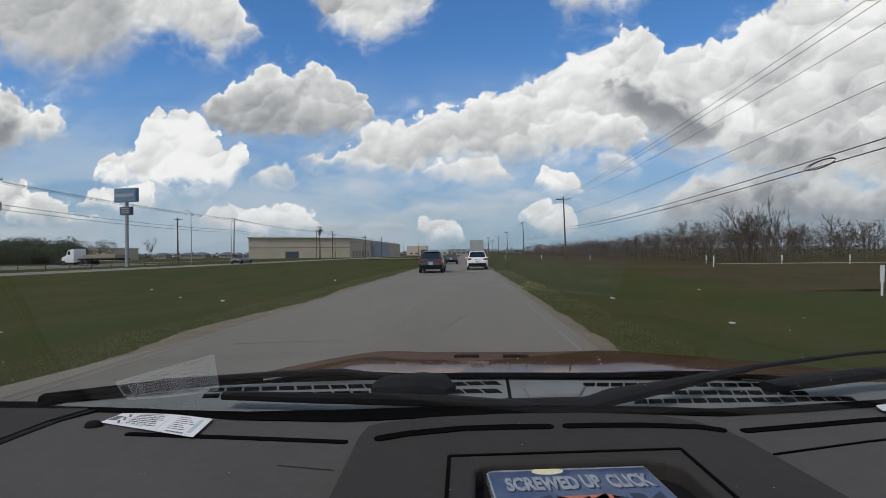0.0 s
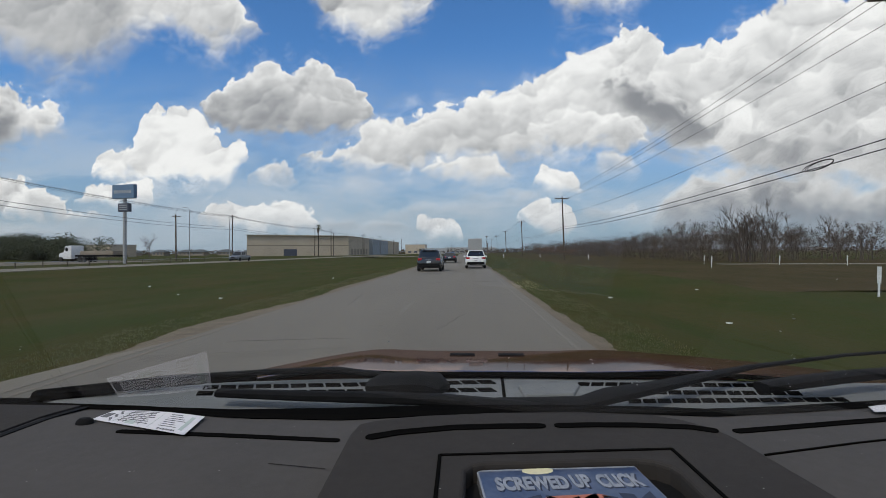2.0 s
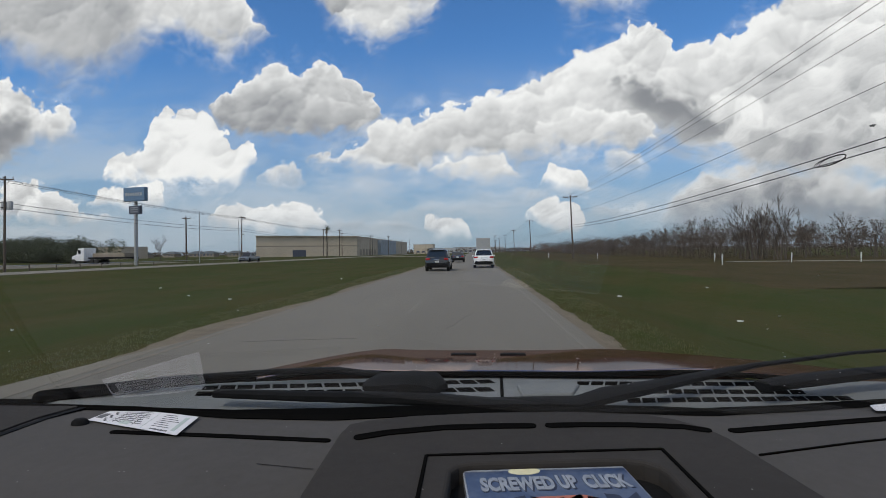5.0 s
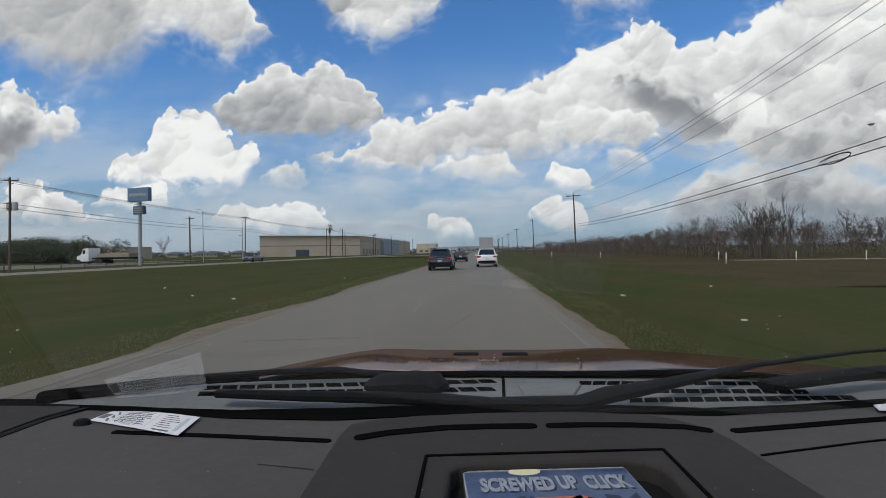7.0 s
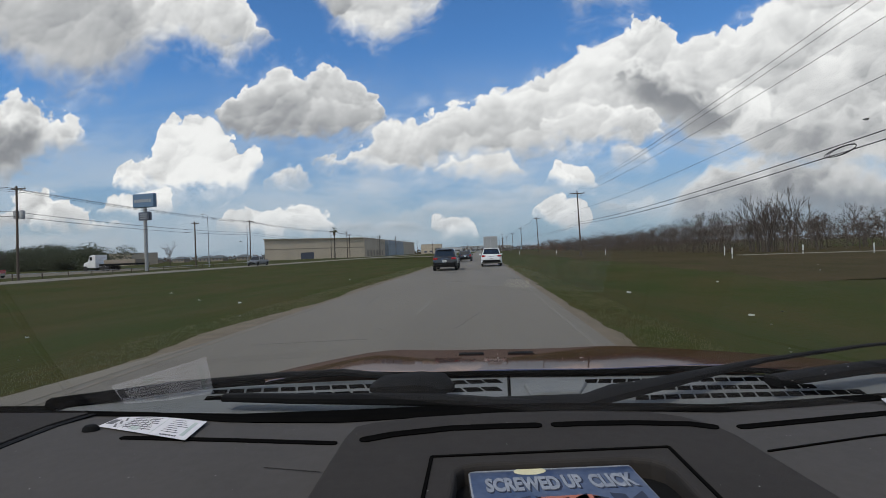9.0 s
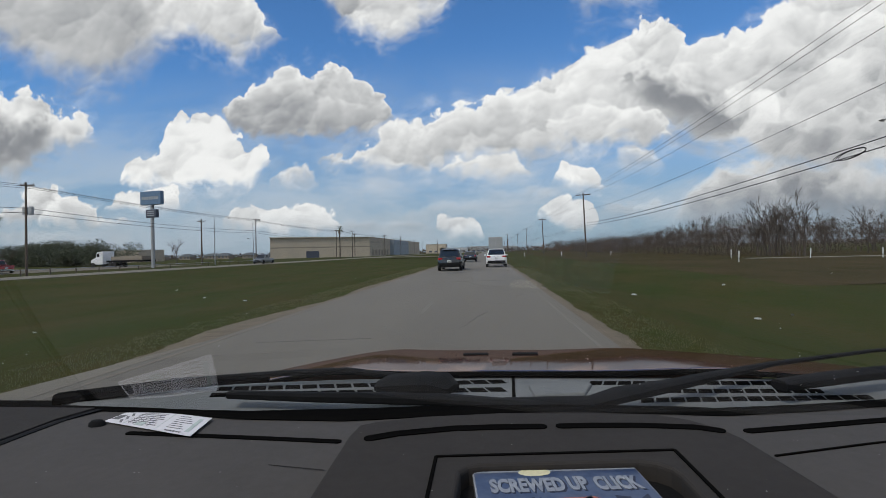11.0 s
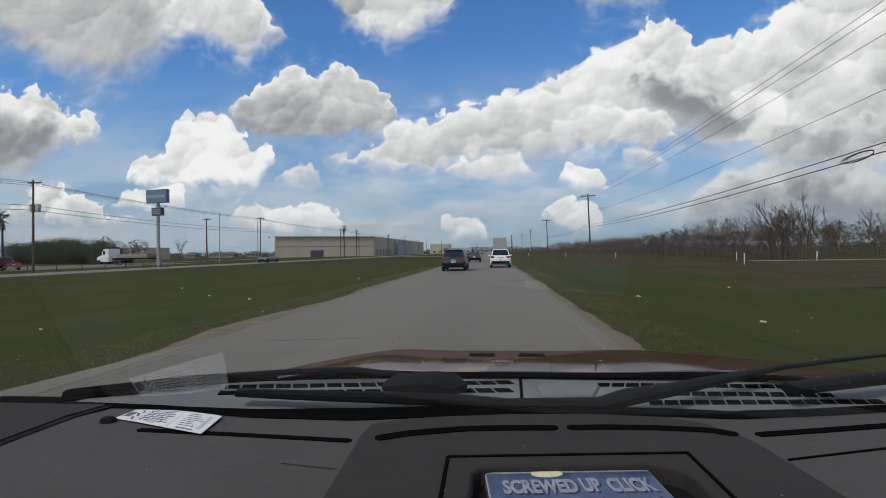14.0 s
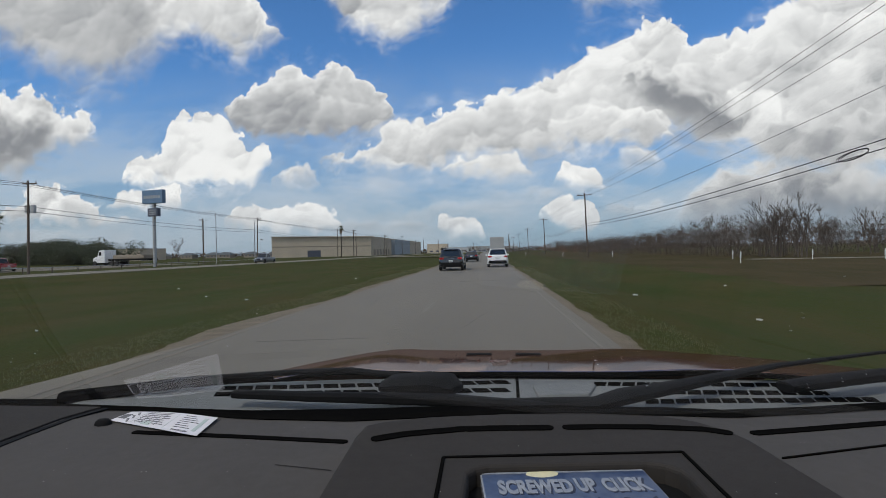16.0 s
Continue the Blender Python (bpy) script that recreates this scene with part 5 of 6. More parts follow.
shop = shed("tyre_shop", "pale low tyre shop with dark bays and gabled roof", [(-47.6, 66), (-39.4, 70), (-44, 84), (-60, 84), (-57, 66.5)], 2.35, WHITE_WALL, ROOF_DARK, 0, crown=0.9)
P0, P1 = (-47.6, 66), (-39.4, 70)
for i in range(4):
    # dark plate on the solid wall stands for the shade in an open bay
    bay = face_box(shop, "bay_shade", P0, P1, 0.05 + i * 0.235, 0.24 + i * 0.235, 0, 1.75, 0.04, SIGN_DARK, "open bay, its shade painted as a dark plate")
    face_box(shop, "bay_post", P0, P1, 0.245 + i * 0.235, 0.275 + i * 0.235, 0, 1.95, 0.10, WHITE_WALL)
face_box(shop, "fascia", P0, P1, 0.0, 1.0, 1.85, 2.75, 0.10, BLUE_GREY, "dark blue-grey fascia")
for i in range(10):
    face_box(shop, "letter_bar", P0, P1, 0.25 + i * 0.05, 0.285 + i * 0.05, 2.15, 2.45, 0.14, SIGN_WHITE)
face_box(shop, "yellow_panel", (-57, 66.5), (-47.6, 66), 0.62, 0.86, 1.25, 1.75, 0.04, YELLOW, "faded yellow notice")
face_box(shop, "lower_sign", (-57, 66.5), (-47.6, 66), 0.02, 0.20, 1.45, 2.05, 0.05, SIGN_WHITE)
for i in range(4):
    face_box(shop, "letter_bar", (-57, 66.5), (-47.6, 66), 0.035 + i * 0.038, 0.062 + i * 0.038, 1.62, 1.90, 0.08, SIGN_DARK)
works.matrix_world = Matrix.Diagonal((1.42, 1.42, 1.35, 1))
shop.matrix_world = Matrix.Diagonal((1.53, 1.53, 1.5, 1))
fence = thing("screen_fence", "dark green screened yard fence along the works", "fence")
for i in range(15):
    x0 = -92 + i * 2.5
    y0 = 57 + i * 0.55
    Geo().box(0, 2.46, -0.02, 0.02, 0.08, 1.55, pose(x0, y0, 0, 0, 0, 12.4)).ob("panel", FENCE_DARK, fence)
    Geo().tube([(x0, y0 - 0.05, -0.2), (x0, y0 - 0.05, 1.7)], 0.035, 6).ob("post", STEEL, fence)
fence.matrix_world = Matrix.Diagonal((1.4, 1.4, 1.3, 1))

hall = shed("warehouse", "long low tan concrete warehouse with a blue-grey end", [(-107.5, 303), (-63.8, 330), (-63.0, 520), (-110, 520)], 10.3, TAN_WALL, TAN_WALL, 8.0, crown=0.4)
face_box(hall, "end_block", (-63.8, 330), (-63.0, 520), 0.29, 0.60, 0.0, 10.0, 2.4, BLUE_GREY, "blue-grey glazed end block")
face_box(hall, "stripe", (-107.5, 303), (-63.8, 330), 0.0, 1.0, 5.1, 5.6, 0.05, TAN_DARK)
for i in range(6):
    face_box(hall, "dock_door", (-63.8, 330), (-63.0, 520), 0.03 + i * 0.04, 0.055 + i * 0.04, 0.3, 3.6, 0.05, TAN_DARK)
# the bay's dark inside is a coloured plate on the wall
face_box(hall, "loading_bay_shade", (-107.5, 303), (-63.8, 330), 0.34, 0.47, 0.0, 3.4, 0.08, SIGN_DARK, "loading bay, its shade painted as a dark plate")
for i in range(9):
    x = -300 + i * 17.0
    house = thing("house", "low brick house under a dark hipped roof", "house", "houses behind the rail")
    Geo().box(-4.6, 4.6, 0, 8, -0.1, 2.5).ob("wall", TAN_DARK, house)
    Geo().rings([[(-5.1, -0.5, 2.5), (5.1, -0.5, 2.5), (5.1, 8.5, 2.5), (-5.1, 8.5, 2.5)], [(-2.2, 3.6, 4.5), (2.2, 3.6, 4.5), (2.2, 4.4, 4.5), (-2.2, 4.4, 4.5)]]).ob("roof", ROOF_DARK, house)
    for k in (-2.8, 0.2, 2.8):
        Geo().box(k - 0.6, k + 0.6, -0.04, 0.02, 0.9, 2.0).ob("window", SIGN_DARK, house)
    house.matrix_world = pose(x, 420 + (i % 3) * 6, 0, 0, 0, 8 * (i % 2))
for i, (x, y, w, h, m_) in enumerate(((-52, 560, 20, 9, TAN_WALL), (-10, 590, 18, 6, WHITE_WALL), (-28, 570, 14, 5, ROOF_WHITE), (-40, 560, 16, 5, BLUE_GREY), (24, 620, 16, 6, WHITE_WALL), (-8, 700, 40, 7, BLUE_GREY), (-230, 330, 40, 5, WHITE_WALL), (-190, 300, 30, 6, TAN_WALL), (-110, 420, 30, 4, TAN_DARK))):
    far = shed("far_building", "small pale low building far down the road", [(x - w / 2, y), (x + w / 2, y), (x + w / 2, y + 20), (x - w / 2, y + 20)], h, m_, ROOF_WHITE, 0)
    for k in range(3):
        face_box(far, "window", (x - w / 2, y), (x + w / 2, y), 0.15 + k * 0.28, 0.30 + k * 0.28, 1.0, 2.6, 0.05, SIGN_DARK)

yard_fence = thing("yard_fence", "low metal rail fence before the gravel yard", "fence")
for i in range(8, 34):
    x = 22 + i * 1.9
    y = 98 - i * 0.35
    Geo().tube([(x, y, -0.1), (x, y, 1.9)], 0.045, 6).ob("post", STEEL, yard_fence)
    if i < 33:
        for z in (0.5, 1.1, 1.75):
            Geo().tube([(x, y, z), (x + 1.9, y - 0.35, z)], 0.03, 5).ob("rail", STEEL, yard_fence)
container = thing("white_container", "long white low storage container in the yard", "container")
Geo().box(-6, 6, -1.2, 1.2, 0.15, 2.4).ob("shell", WHITE_WALL, container, bevel=0.03)
for i in range(19):
    Geo().box(-0.08, 0.08, -0.05, 0.02, 0.25, 2.3, pose(-5.6 + i * 0.62, -1.2, 0)).ob("rib", WHITE_WALL, container)
container.matrix_world = pose(66, 92, 0.0, 0, 0, -8)


# ---- signs and small roadside things ----
def pylon_sign(x, y):
    s = thing("pylon_sign", "tall dark blue pylon sign with two boards", "sign")
    Geo().tube([(0, 0, -0.3), (0, 0, 9.6)], 0.28, 12).ob("post", GREY_PAINT, s, smooth=True)
    top = Geo().box(-2.3, 2.3, -0.35, 0.35, 9.4, 11.4).ob("upper_board", SIGN_BLUE, s, bevel=0.06)
    for i in range(7):
        Geo().box(-1.9 + i * 0.55, -1.5 + i * 0.55, -0.39, -0.35, 10.15, 10.6).ob("letter_bar", GREY_PAINT, top)
    low_ = Geo().box(-1.15, 1.15, -0.3, 0.3, 7.5, 8.7).ob("lower_board", SIGN_DARK, s, bevel=0.05)
    for i in range(3):
        Geo().box(-0.8, 0.8, -0.34, -0.30, 7.75 + i * 0.3, 7.87 + i * 0.3).ob("letter_bar", GREY_PAINT, low_)
    s.matrix_world = pose(x, y, ground_z(x, y), 0, 0, -12) @ Matrix.Diagonal((0.92, 1.0, 1.10, 1))


pylon_sign(-54.4, 143.2)


def post_sign(x, y):
    s = thing("shop_sign", "white framed shop sign on a grey post", "sign")
    Geo().tube([(0, 0, -0.2), (0, 0, 5.6)], 0.07, 8).ob("post", STEEL, s, smooth=True)
    Geo().box(-0.98, 0.98, -0.10, 0.10, 5.5, 6.9).ob("frame", SIGN_DARK, s, bevel=0.02)
    face = Geo().box(-0.88, 0.88, -0.13, -0.09, 5.6, 6.8).ob("face", SIGN_WHITE, s)
    for i in range(3):
        Geo().box(-0.65 + i * 0.46, -0.32 + i * 0.46, -0.15, -0.13, 5.95, 6.45).ob("letter_bar", GREY_PAINT, face)
    s.matrix_world = pose(x, y, ground_z(x, y), 0, 0, 20)


post_sign(-60.2, 70)
gs = thing("monument_sign", "low white monument sign with a dark lettered name", "sign")
Geo().box(-1.5, 1.5, -0.15, 0.15, 0, 1.45).ob("panel", SIGN_WHITE, gs, bevel=0.03)
Geo().box(-1.6, 1.6, -0.3, 0.3, -0.1, 0.10).ob("plinth", CONCRETE, gs, bevel=0.02)
for i, h in enumerate((0.85, 0.55, 0.5, 0.62, 0.5, 0.5)):
    Geo().box(-0.95 + i * 0.33, -0.70 + i * 0.33, -0.18, -0.15, 0.42, 0.42 + h * 0.75).ob("letter_bar", TEAL, gs)
gs.matrix_world = pose(28.4, 53.0, ground_z(28.4, 53), 0, 0, -18)
ub = thing("utility_box", "pale grey utility cabinet beside the footpath", "cabinet")
Geo().box(-0.42, 0.42, -0.3, 0.3, 0, 0.95).ob("cabinet", GREY_PAINT, ub, bevel=0.03)
Geo().box(-0.5, 0.5, -0.38, 0.38, -0.1, 0.06).ob("base", CONCRETE, ub)
Geo().box(-0.38, 0.38, -0.33, -0.29, 0.12, 0.86).ob("door", GREY_PAINT, ub, bevel=0.01)
ub.matrix_world = pose(15.9, 27.2, 0, 0, 0, -28) @ Matrix.Diagonal((0.55, 0.55, 0.82, 1))


def marker(x, y, h, r, material, label, dark=None):
    p = thing("marker_post", label, "post", "marker posts")
    Geo().tube([(0, 0, -0.2), (0.0, 0, h)], r, 8).ob("post", dark or material, p, smooth=True)
    Geo().box(-r * 1.5, r * 1.5, -r, r, h * 0.45, h + 0.02).ob("sleeve", material, p, bevel=0.008)
    p.matrix_world = pose(x, y, ground_z(x, y), 0, 2, 0)


marker(7.4, 13.4, 0.80, 0.018, GREEN_MARK, "thin green plastic marker post in the grass", BLACK_PLASTIC)
marker(16.9, 23.8, 0.70, 0.045, SIGN_WHITE, "stubby white plastic marker post in the grass")
for x, y in ((13.2, 84), (21.5, 112), (26.5, 124), (31, 118), (36, 116), (9.0, 190), (20, 150), (15, 170)):
    marker(x, y, 0.95, 0.032, SIGN_WHITE, "stubby white plastic marker post in the grass")
cul = thing("culvert", "three dark culvert pipes under rubble in the median", "culvert")
for i in range(3):
    x = -14.6 + i * 1.35
    Geo().lathe([(0.30, 0), (0.42, 0), (0.42, 6), (0.30, 6), (0.29, 0.02)], 18, pose(x, 53.5, -0.28, -90, 0, 0)).ob("pipe", TAN_DARK, cul, smooth=True)
    # black disc set in the pipe paints its unlit depth
    Geo().lathe([(0.29, 0), (0.29, 0.02), (0.001, 0.02), (0.001, 0)], 18, pose(x, 53.9, -0.28, -90, 0, 0)).ob("pipe_inner_shade", BLACK, cul)
r9 = random.Random(9)
for i in range(16):
    x, y, s = r9.uniform(-16, -10), r9.uniform(52.5, 53.7), r9.uniform(0.12, 0.30)
    Geo().lathe([(0.01, -s * 0.3), (s * r9.uniform(0.7, 1), -s * 0.1), (s, s * 0.25), (0.01, s * 0.5)], 7, pose(x, y, -0.30, r9.uniform(-20, 20), r9.uniform(-20, 20), 0)).ob("rubble", CONCRETE, cul)
disc = thing("round_sign", "small round white sign on a short post", "sign")
Geo().lathe([(0.001, -0.02), (0.5, -0.02), (0.5, 0.02), (0.001, 0.02)], 20, pose(0, 0, 1.0, 90, 0, 0)).ob("disc", SIGN_WHITE, disc)
Geo().tube([(0, 0.05, -0.1), (0, 0.05, 1.0)], 0.04, 6).ob("post", STEEL, disc)
Geo().box(-0.06, 0.06, -0.045, -0.02, 0.75, 1.25).ob("mark_bar", GREY_PAINT, disc)
disc.matrix_world = pose(-52.2, 66, 0, 0, 0, 30)
rail = thing("guard_rail", "low dark cable rail beside the far carriageway", "rail")
for i in range(26):
    Geo().tube([(-50.4, 84 + i * 3.6, -0.1), (-50.4, 84 + i * 3.6, 0.7)], 0.06, 6).ob("post", WOOD_POLE, rail)
    if i < 25:
        Geo().tube([(-50.4, 84 + i * 3.6, 0.6), (-50.4, 87.6 + i * 3.6, 0.6)], 0.035, 5).ob("rail_bar", GREY_PAINT, rail)


# ---- signs at the crossover ahead ----
def octagon_sign(x, y, h, r, turn, front, words, label):
    s = thing("stop_sign", label, "sign", "stop signs")
    Geo().tube([(0, 0.03, -0.2), (0, 0.03, h + r)], 0.035, 6).ob("post", YELLOW if front is YELLOW else STEEL, s)
    ring = [(math.cos(radians(22.5 + 45 * k)) * r, math.sin(radians(22.5 + 45 * k)) * r) for k in range(8)]
    plate = Geo().prism(ring, 0, 0.012, pose(0, 0, h, 90, 0, 0)).ob("plate", front, s)
    if words:
        inner = [(x_ * 1.06, y_ * 1.06) for x_, y_ in ring]
        Geo().prism(inner, -0.006, -0.001, pose(0, 0, h, 90, 0, 0)).ob("border", SIGN_WHITE, s)
        for k in range(4):
            Geo().box(-0.05, 0.05, -0.020, -0.012, -0.10, 0.10, pose((k - 1.5) * 0.14, 0, h)).ob("letter_bar", SIGN_WHITE, plate)
    s.matrix_world = pose(x, y, ground_z(x, y), 0, 0, turn)


octagon_sign(-11.1, 58.0, 2.1, 0.40, 0, YELLOW, False, "pale yellow octagonal sign on a thin yellow post")
octagon_sign(-49.2, 100, 2.1, 0.38, 8, CAR_RED, True, "red stop sign with a white border by the shops")

# ---- along the stretch of road behind ----
for i, (x, y, h, w) in enumerate(((-62.6, -18, 7.5, 8.5), (-66.5, -4, 8.5, 9.5), (-67.4, 6, 7.5, 8.0), (-71, 19, 7.5, 8.0), (-77, 39, 7.0, 7.5), (26, 6, 6.5, 8.0), (31, -4, 6.0, 7.5))):
    oak(x, y, h, w, 90 + i, "round dark-green oak in a row beside the road")
power_pole(16.3, -49.8, 12.5, [(0.4, 1.2), (1.6, 1.0)], 0, -1.0)
power_pole(8.9, -57.5, 9.5, [], 0, 1.0, 0.9, "bare dark wooden pole beside the driveway")
power_pole(14.8, -108, 11.0, [(0.4, 1.1)], 0, -1.0)
power_pole(15.5, -157.6, 12.0, [(0.4, 1.1), (2.4, 0.8)], 3, -2.5, 1.0, "leaning wooden power pole with three transformer cans")
power_pole(11.4, -154.3, 10.5, [], 0, 0.5, 0.8, "bare dark wooden pole beside the driveway")
power_pole(16.9, -137.4, 6.0, [], 0, 0, 0.8, "short bare wooden pole beside the driveway")
light_pole(19.1, -25.4, 8.5, 60)
slab("driveway", [(1.95, -170), (3.5, -160), (10, -157), (40, -152), (40, -140), (10, -143), (4, -140), (1.95, -132)], 0.003, CONCRETE, "wide pale concrete driveway off the road", "driveway")
slab("driveway", [(1.95, -74), (4, -66), (30, -58), (30, -46), (8, -50), (1.95, -40)], 0.003, DRIVE, "pale sandy driveway off the road", "driveway")
works_hall = shed("grey_works", "long pale grey works hall with dark window band", [(52, 6), (108, -10), (116, 18), (60, 34)], 8.0, WHITE_WALL, ROOF_WHITE, 3.0)
face_box(works_hall, "window_band", (52, 6), (108, -10), 0.30, 0.95, 5.4, 6.4, 0.05, SIGN_DARK, "dark window band")
for i in range(4):
    face_box(works_hall, "dock_door", (52, 6), (108, -10), 0.42 + i * 0.13, 0.50 + i * 0.13, 0, 3.4, 0.05, SIGN_DARK)
strip_mall = shed("low_shops", "long low tan shop row behind the oaks", [(-92, -70), (-76, -70), (-84, 44), (-100, 44)], 3.2, TAN_WALL, ROOF_DARK, 5.0)
for i in range(12):
    face_box(strip_mall, "shop_window", (-76, -70), (-84, 44), 0.03 + i * 0.08, 0.085 + i * 0.08, 0.5, 2.3, 0.05, SIGN_DARK)
board = thing("name_board", "pale board with teal letters on tall posts", "sign")
for s_ in (-1.3, 1.3):
    Geo().tube([(s_, 0, -0.2), (s_, 0, 7.0)], 0.09, 8).ob("post", STEEL, board)
Geo().box(-2.2, 2.2, -0.12, 0.12, 5.4, 7.4).ob("panel", SIGN_WHITE, board, bevel=0.03)
for i in range(6):
    Geo().box(-1.6 + i * 0.56, -1.2 + i * 0.56, -0.16, -0.12, 6.0, 6.8).ob("letter_bar", TEAL, board)
board.matrix_world = pose(44, -2, 0, 0, 0, -15)
diamond = thing("warning_sign", "grey back of a diamond warning sign", "sign")
Geo().tube([(0, 0.03, -0.2), (0, 0.03, 3.2)], 0.04, 6).ob("post", STEEL, diamond)
Geo().box(-0.38, 0.38, -0.012, 0.012, -0.38, 0.38, pose(0, 0, 2.7, 0, 45, 0)).ob("plate", GREY_PAINT, diamond)
diamond.matrix_world = pose(-46, -128, ground_z(-46, -128))
pipes = thing("pipe_station", "pale pipe manifold behind orange barrier rails", "pipework")
for i in range(7):
    Geo().tube([(0, i * 2.2, 0), (0, i * 2.2, 1.0), (1.2, i * 2.2, 1.0), (1.2, i * 2.2, 0)], 0.14, 8).ob("pipe", SIGN_WHITE, pipes)
    Geo().tube([(-1.0, i * 2.2, -0.1), (-1.0, i * 2.2, 1.2)], 0.05, 6).ob("barrier_post", ORANGE, pipes)
    if i < 6:
        Geo().tube([(-1.0, i * 2.2, 1.1), (-1.0, i * 2.2 + 2.2, 1.1)], 0.045, 6).ob("barrier_rail", ORANGE, pipes)
pipes.matrix_world = pose(17.5, -118, 0)
gate = thing("orange_gate", "orange pipe gate beside the sandy driveway", "gate")
for z in (0.3, 0.7, 1.1):
    Geo().tube([(0, 0, z), (3.4, 0, z)], 0.04, 6).ob("bar", ORANGE, gate)
for x_ in (0, 1.7, 3.4):
    Geo().tube([(x_, 0, -0.1), (x_, 0, 1.2)], 0.06, 6).ob("post", ORANGE, gate)
gate.matrix_world = pose(17.8, -53, 0, 0, 0, 20)
bb = thing("small_board", "small white notice board on two short posts", "sign")
Geo().box(-0.55, 0.55, -0.03, 0.03, 0.35, 1.35).ob("panel", SIGN_WHITE, bb, bevel=0.01)
for s_ in (-0.45, 0.45):
    Geo().tube([(s_, 0.05, -0.2), (s_, 0.05, 1.3)], 0.03, 6).ob("post", STEEL, bb)
for i in range(3):
    Geo().box(-0.4, 0.4, -0.045, -0.03, 0.55 + i * 0.24, 0.66 + i * 0.24).ob("letter_bar", GREY_PAINT, bb)
bb.matrix_world = pose(25.1, 19.6, ground_z(25.1, 19.6), 0, 0, -30)
marker(10.3, -27.5, 0.9, 0.06, BLACK_PLASTIC, "dark leaning marker post beside the footpath")
woods("roadside_bare_trees", "tall bare grey trees beside the road", [(R.uniform(24, 60), R.uniform(-190, -120), R.uniform(7, 11)) for _ in range(60)], TWIG)


# ---- the pickup that carries the camera: dashboard, screen, cowl, wipers, bonnet ----
pickup = thing("pickup_truck", "maroon pickup truck with a grey plastic dashboard and wet-dusted screen", "pickup")

XS = [-0.95 + 0.05 * i for i in range(43)]
EDGE_X, EDGE_Y = [-0.95, -0.587, -0.453, -0.316, -0.174, -0.027, 0.083, 0.189, 0.272, 0.396, 0.488, 1.15], [0.655, 0.648, 0.638, 0.612, 0.610, 0.640, 0.651, 0.650, 0.636, 0.656, 0.676, 0.80]


def lerp(x, xs, ys):
    return float(np.interp(x, xs, ys))


rows = []
for x in XS:
    e = lerp(x, EDGE_X, EDGE_Y)
    drop = 0.03 * step(abs(x + 0.60), 0.02, 0.0)
    rows.append([(x, 0.22, 0.80), (x, 0.24, 1.10), (x, 0.29, 1.235), (x, 0.345, 1.275), (x, 0.42, 1.288), (x, 0.52, 1.290), (x, e - 0.05, 1.290), (x, e, 1.288), (x, e + 0.004, 1.20)][::-1])
dash = Geo().rings(rows, caps=False, closed=False).ob("dashboard", DASH, pickup, "dark grey grained plastic dashboard", smooth=True)
# the raised middle with its tray
K = 0.881
POD = [(-0.172, 0.30), (0.300, 0.30), (0.285, 0.435), (0.272, 0.560), (0.262, 0.592), (0.238, 0.622), (0.205, 0.640), (0.118, 0.647), (0.010, 0.642), (-0.091, 0.626), (-0.140, 0.609), (-0.163, 0.592), (-0.166, 0.560), (-0.160, 0.412)]
WELL = [(x * K, y * K) for x, y in ((-0.034, 0.36), (0.176, 0.375), (0.172, 0.470), (0.168, 0.484), (0.158, 0.494), (0.142, 0.499), (-0.012, 0.484), (-0.024, 0.479), (-0.031, 0.468))]


def holed_plate(outer, inner, top, low, floor):
    """A plate with a sunken well."""
    bm = bmesh.new()
    a = [bm.verts.new((x, y, top)) for x, y in outer]
    b = [bm.verts.new((x, y, top)) for x, y in inner]
    edges = [bm.edges.new((r[i], r[(i + 1) % len(r)])) for r in (a, b) for i in range(len(r))]
    bmesh.ops.triangle_fill(bm, use_beauty=True, use_dissolve=False, edges=edges)
    for r, z in ((a, low), (b, floor)):
        d = [bm.verts.new((v.co.x, v.co.y, z)) for v in r]
        for i in range(len(r)):
            bm.faces.new((r[i], r[(i + 1) % len(r)], d[(i + 1) % len(r)], d[i]))
    bmesh.ops.recalc_face_normals(bm, faces=bm.faces)
    me = bpy.data.meshes.new("centre_console")
    bm.to_mesh(me)
    bm.free()
    me.materials.append(DASH_DARK)
    return me


pod = new("centre_console", holed_plate([(x * K, y * K) for x, y in POD], WELL, 1.315, 1.27, 1.2985))
pod.parent = pickup
pod["label"] = "darker raised centre of the dashboard with a tray"
soft_edge = pod.modifiers.new("bevel", "BEVEL")
soft_edge.width, soft_edge.segments, soft_edge.limit_method, soft_edge.angle_limit = 0.004, 3, "ANGLE", radians(50)


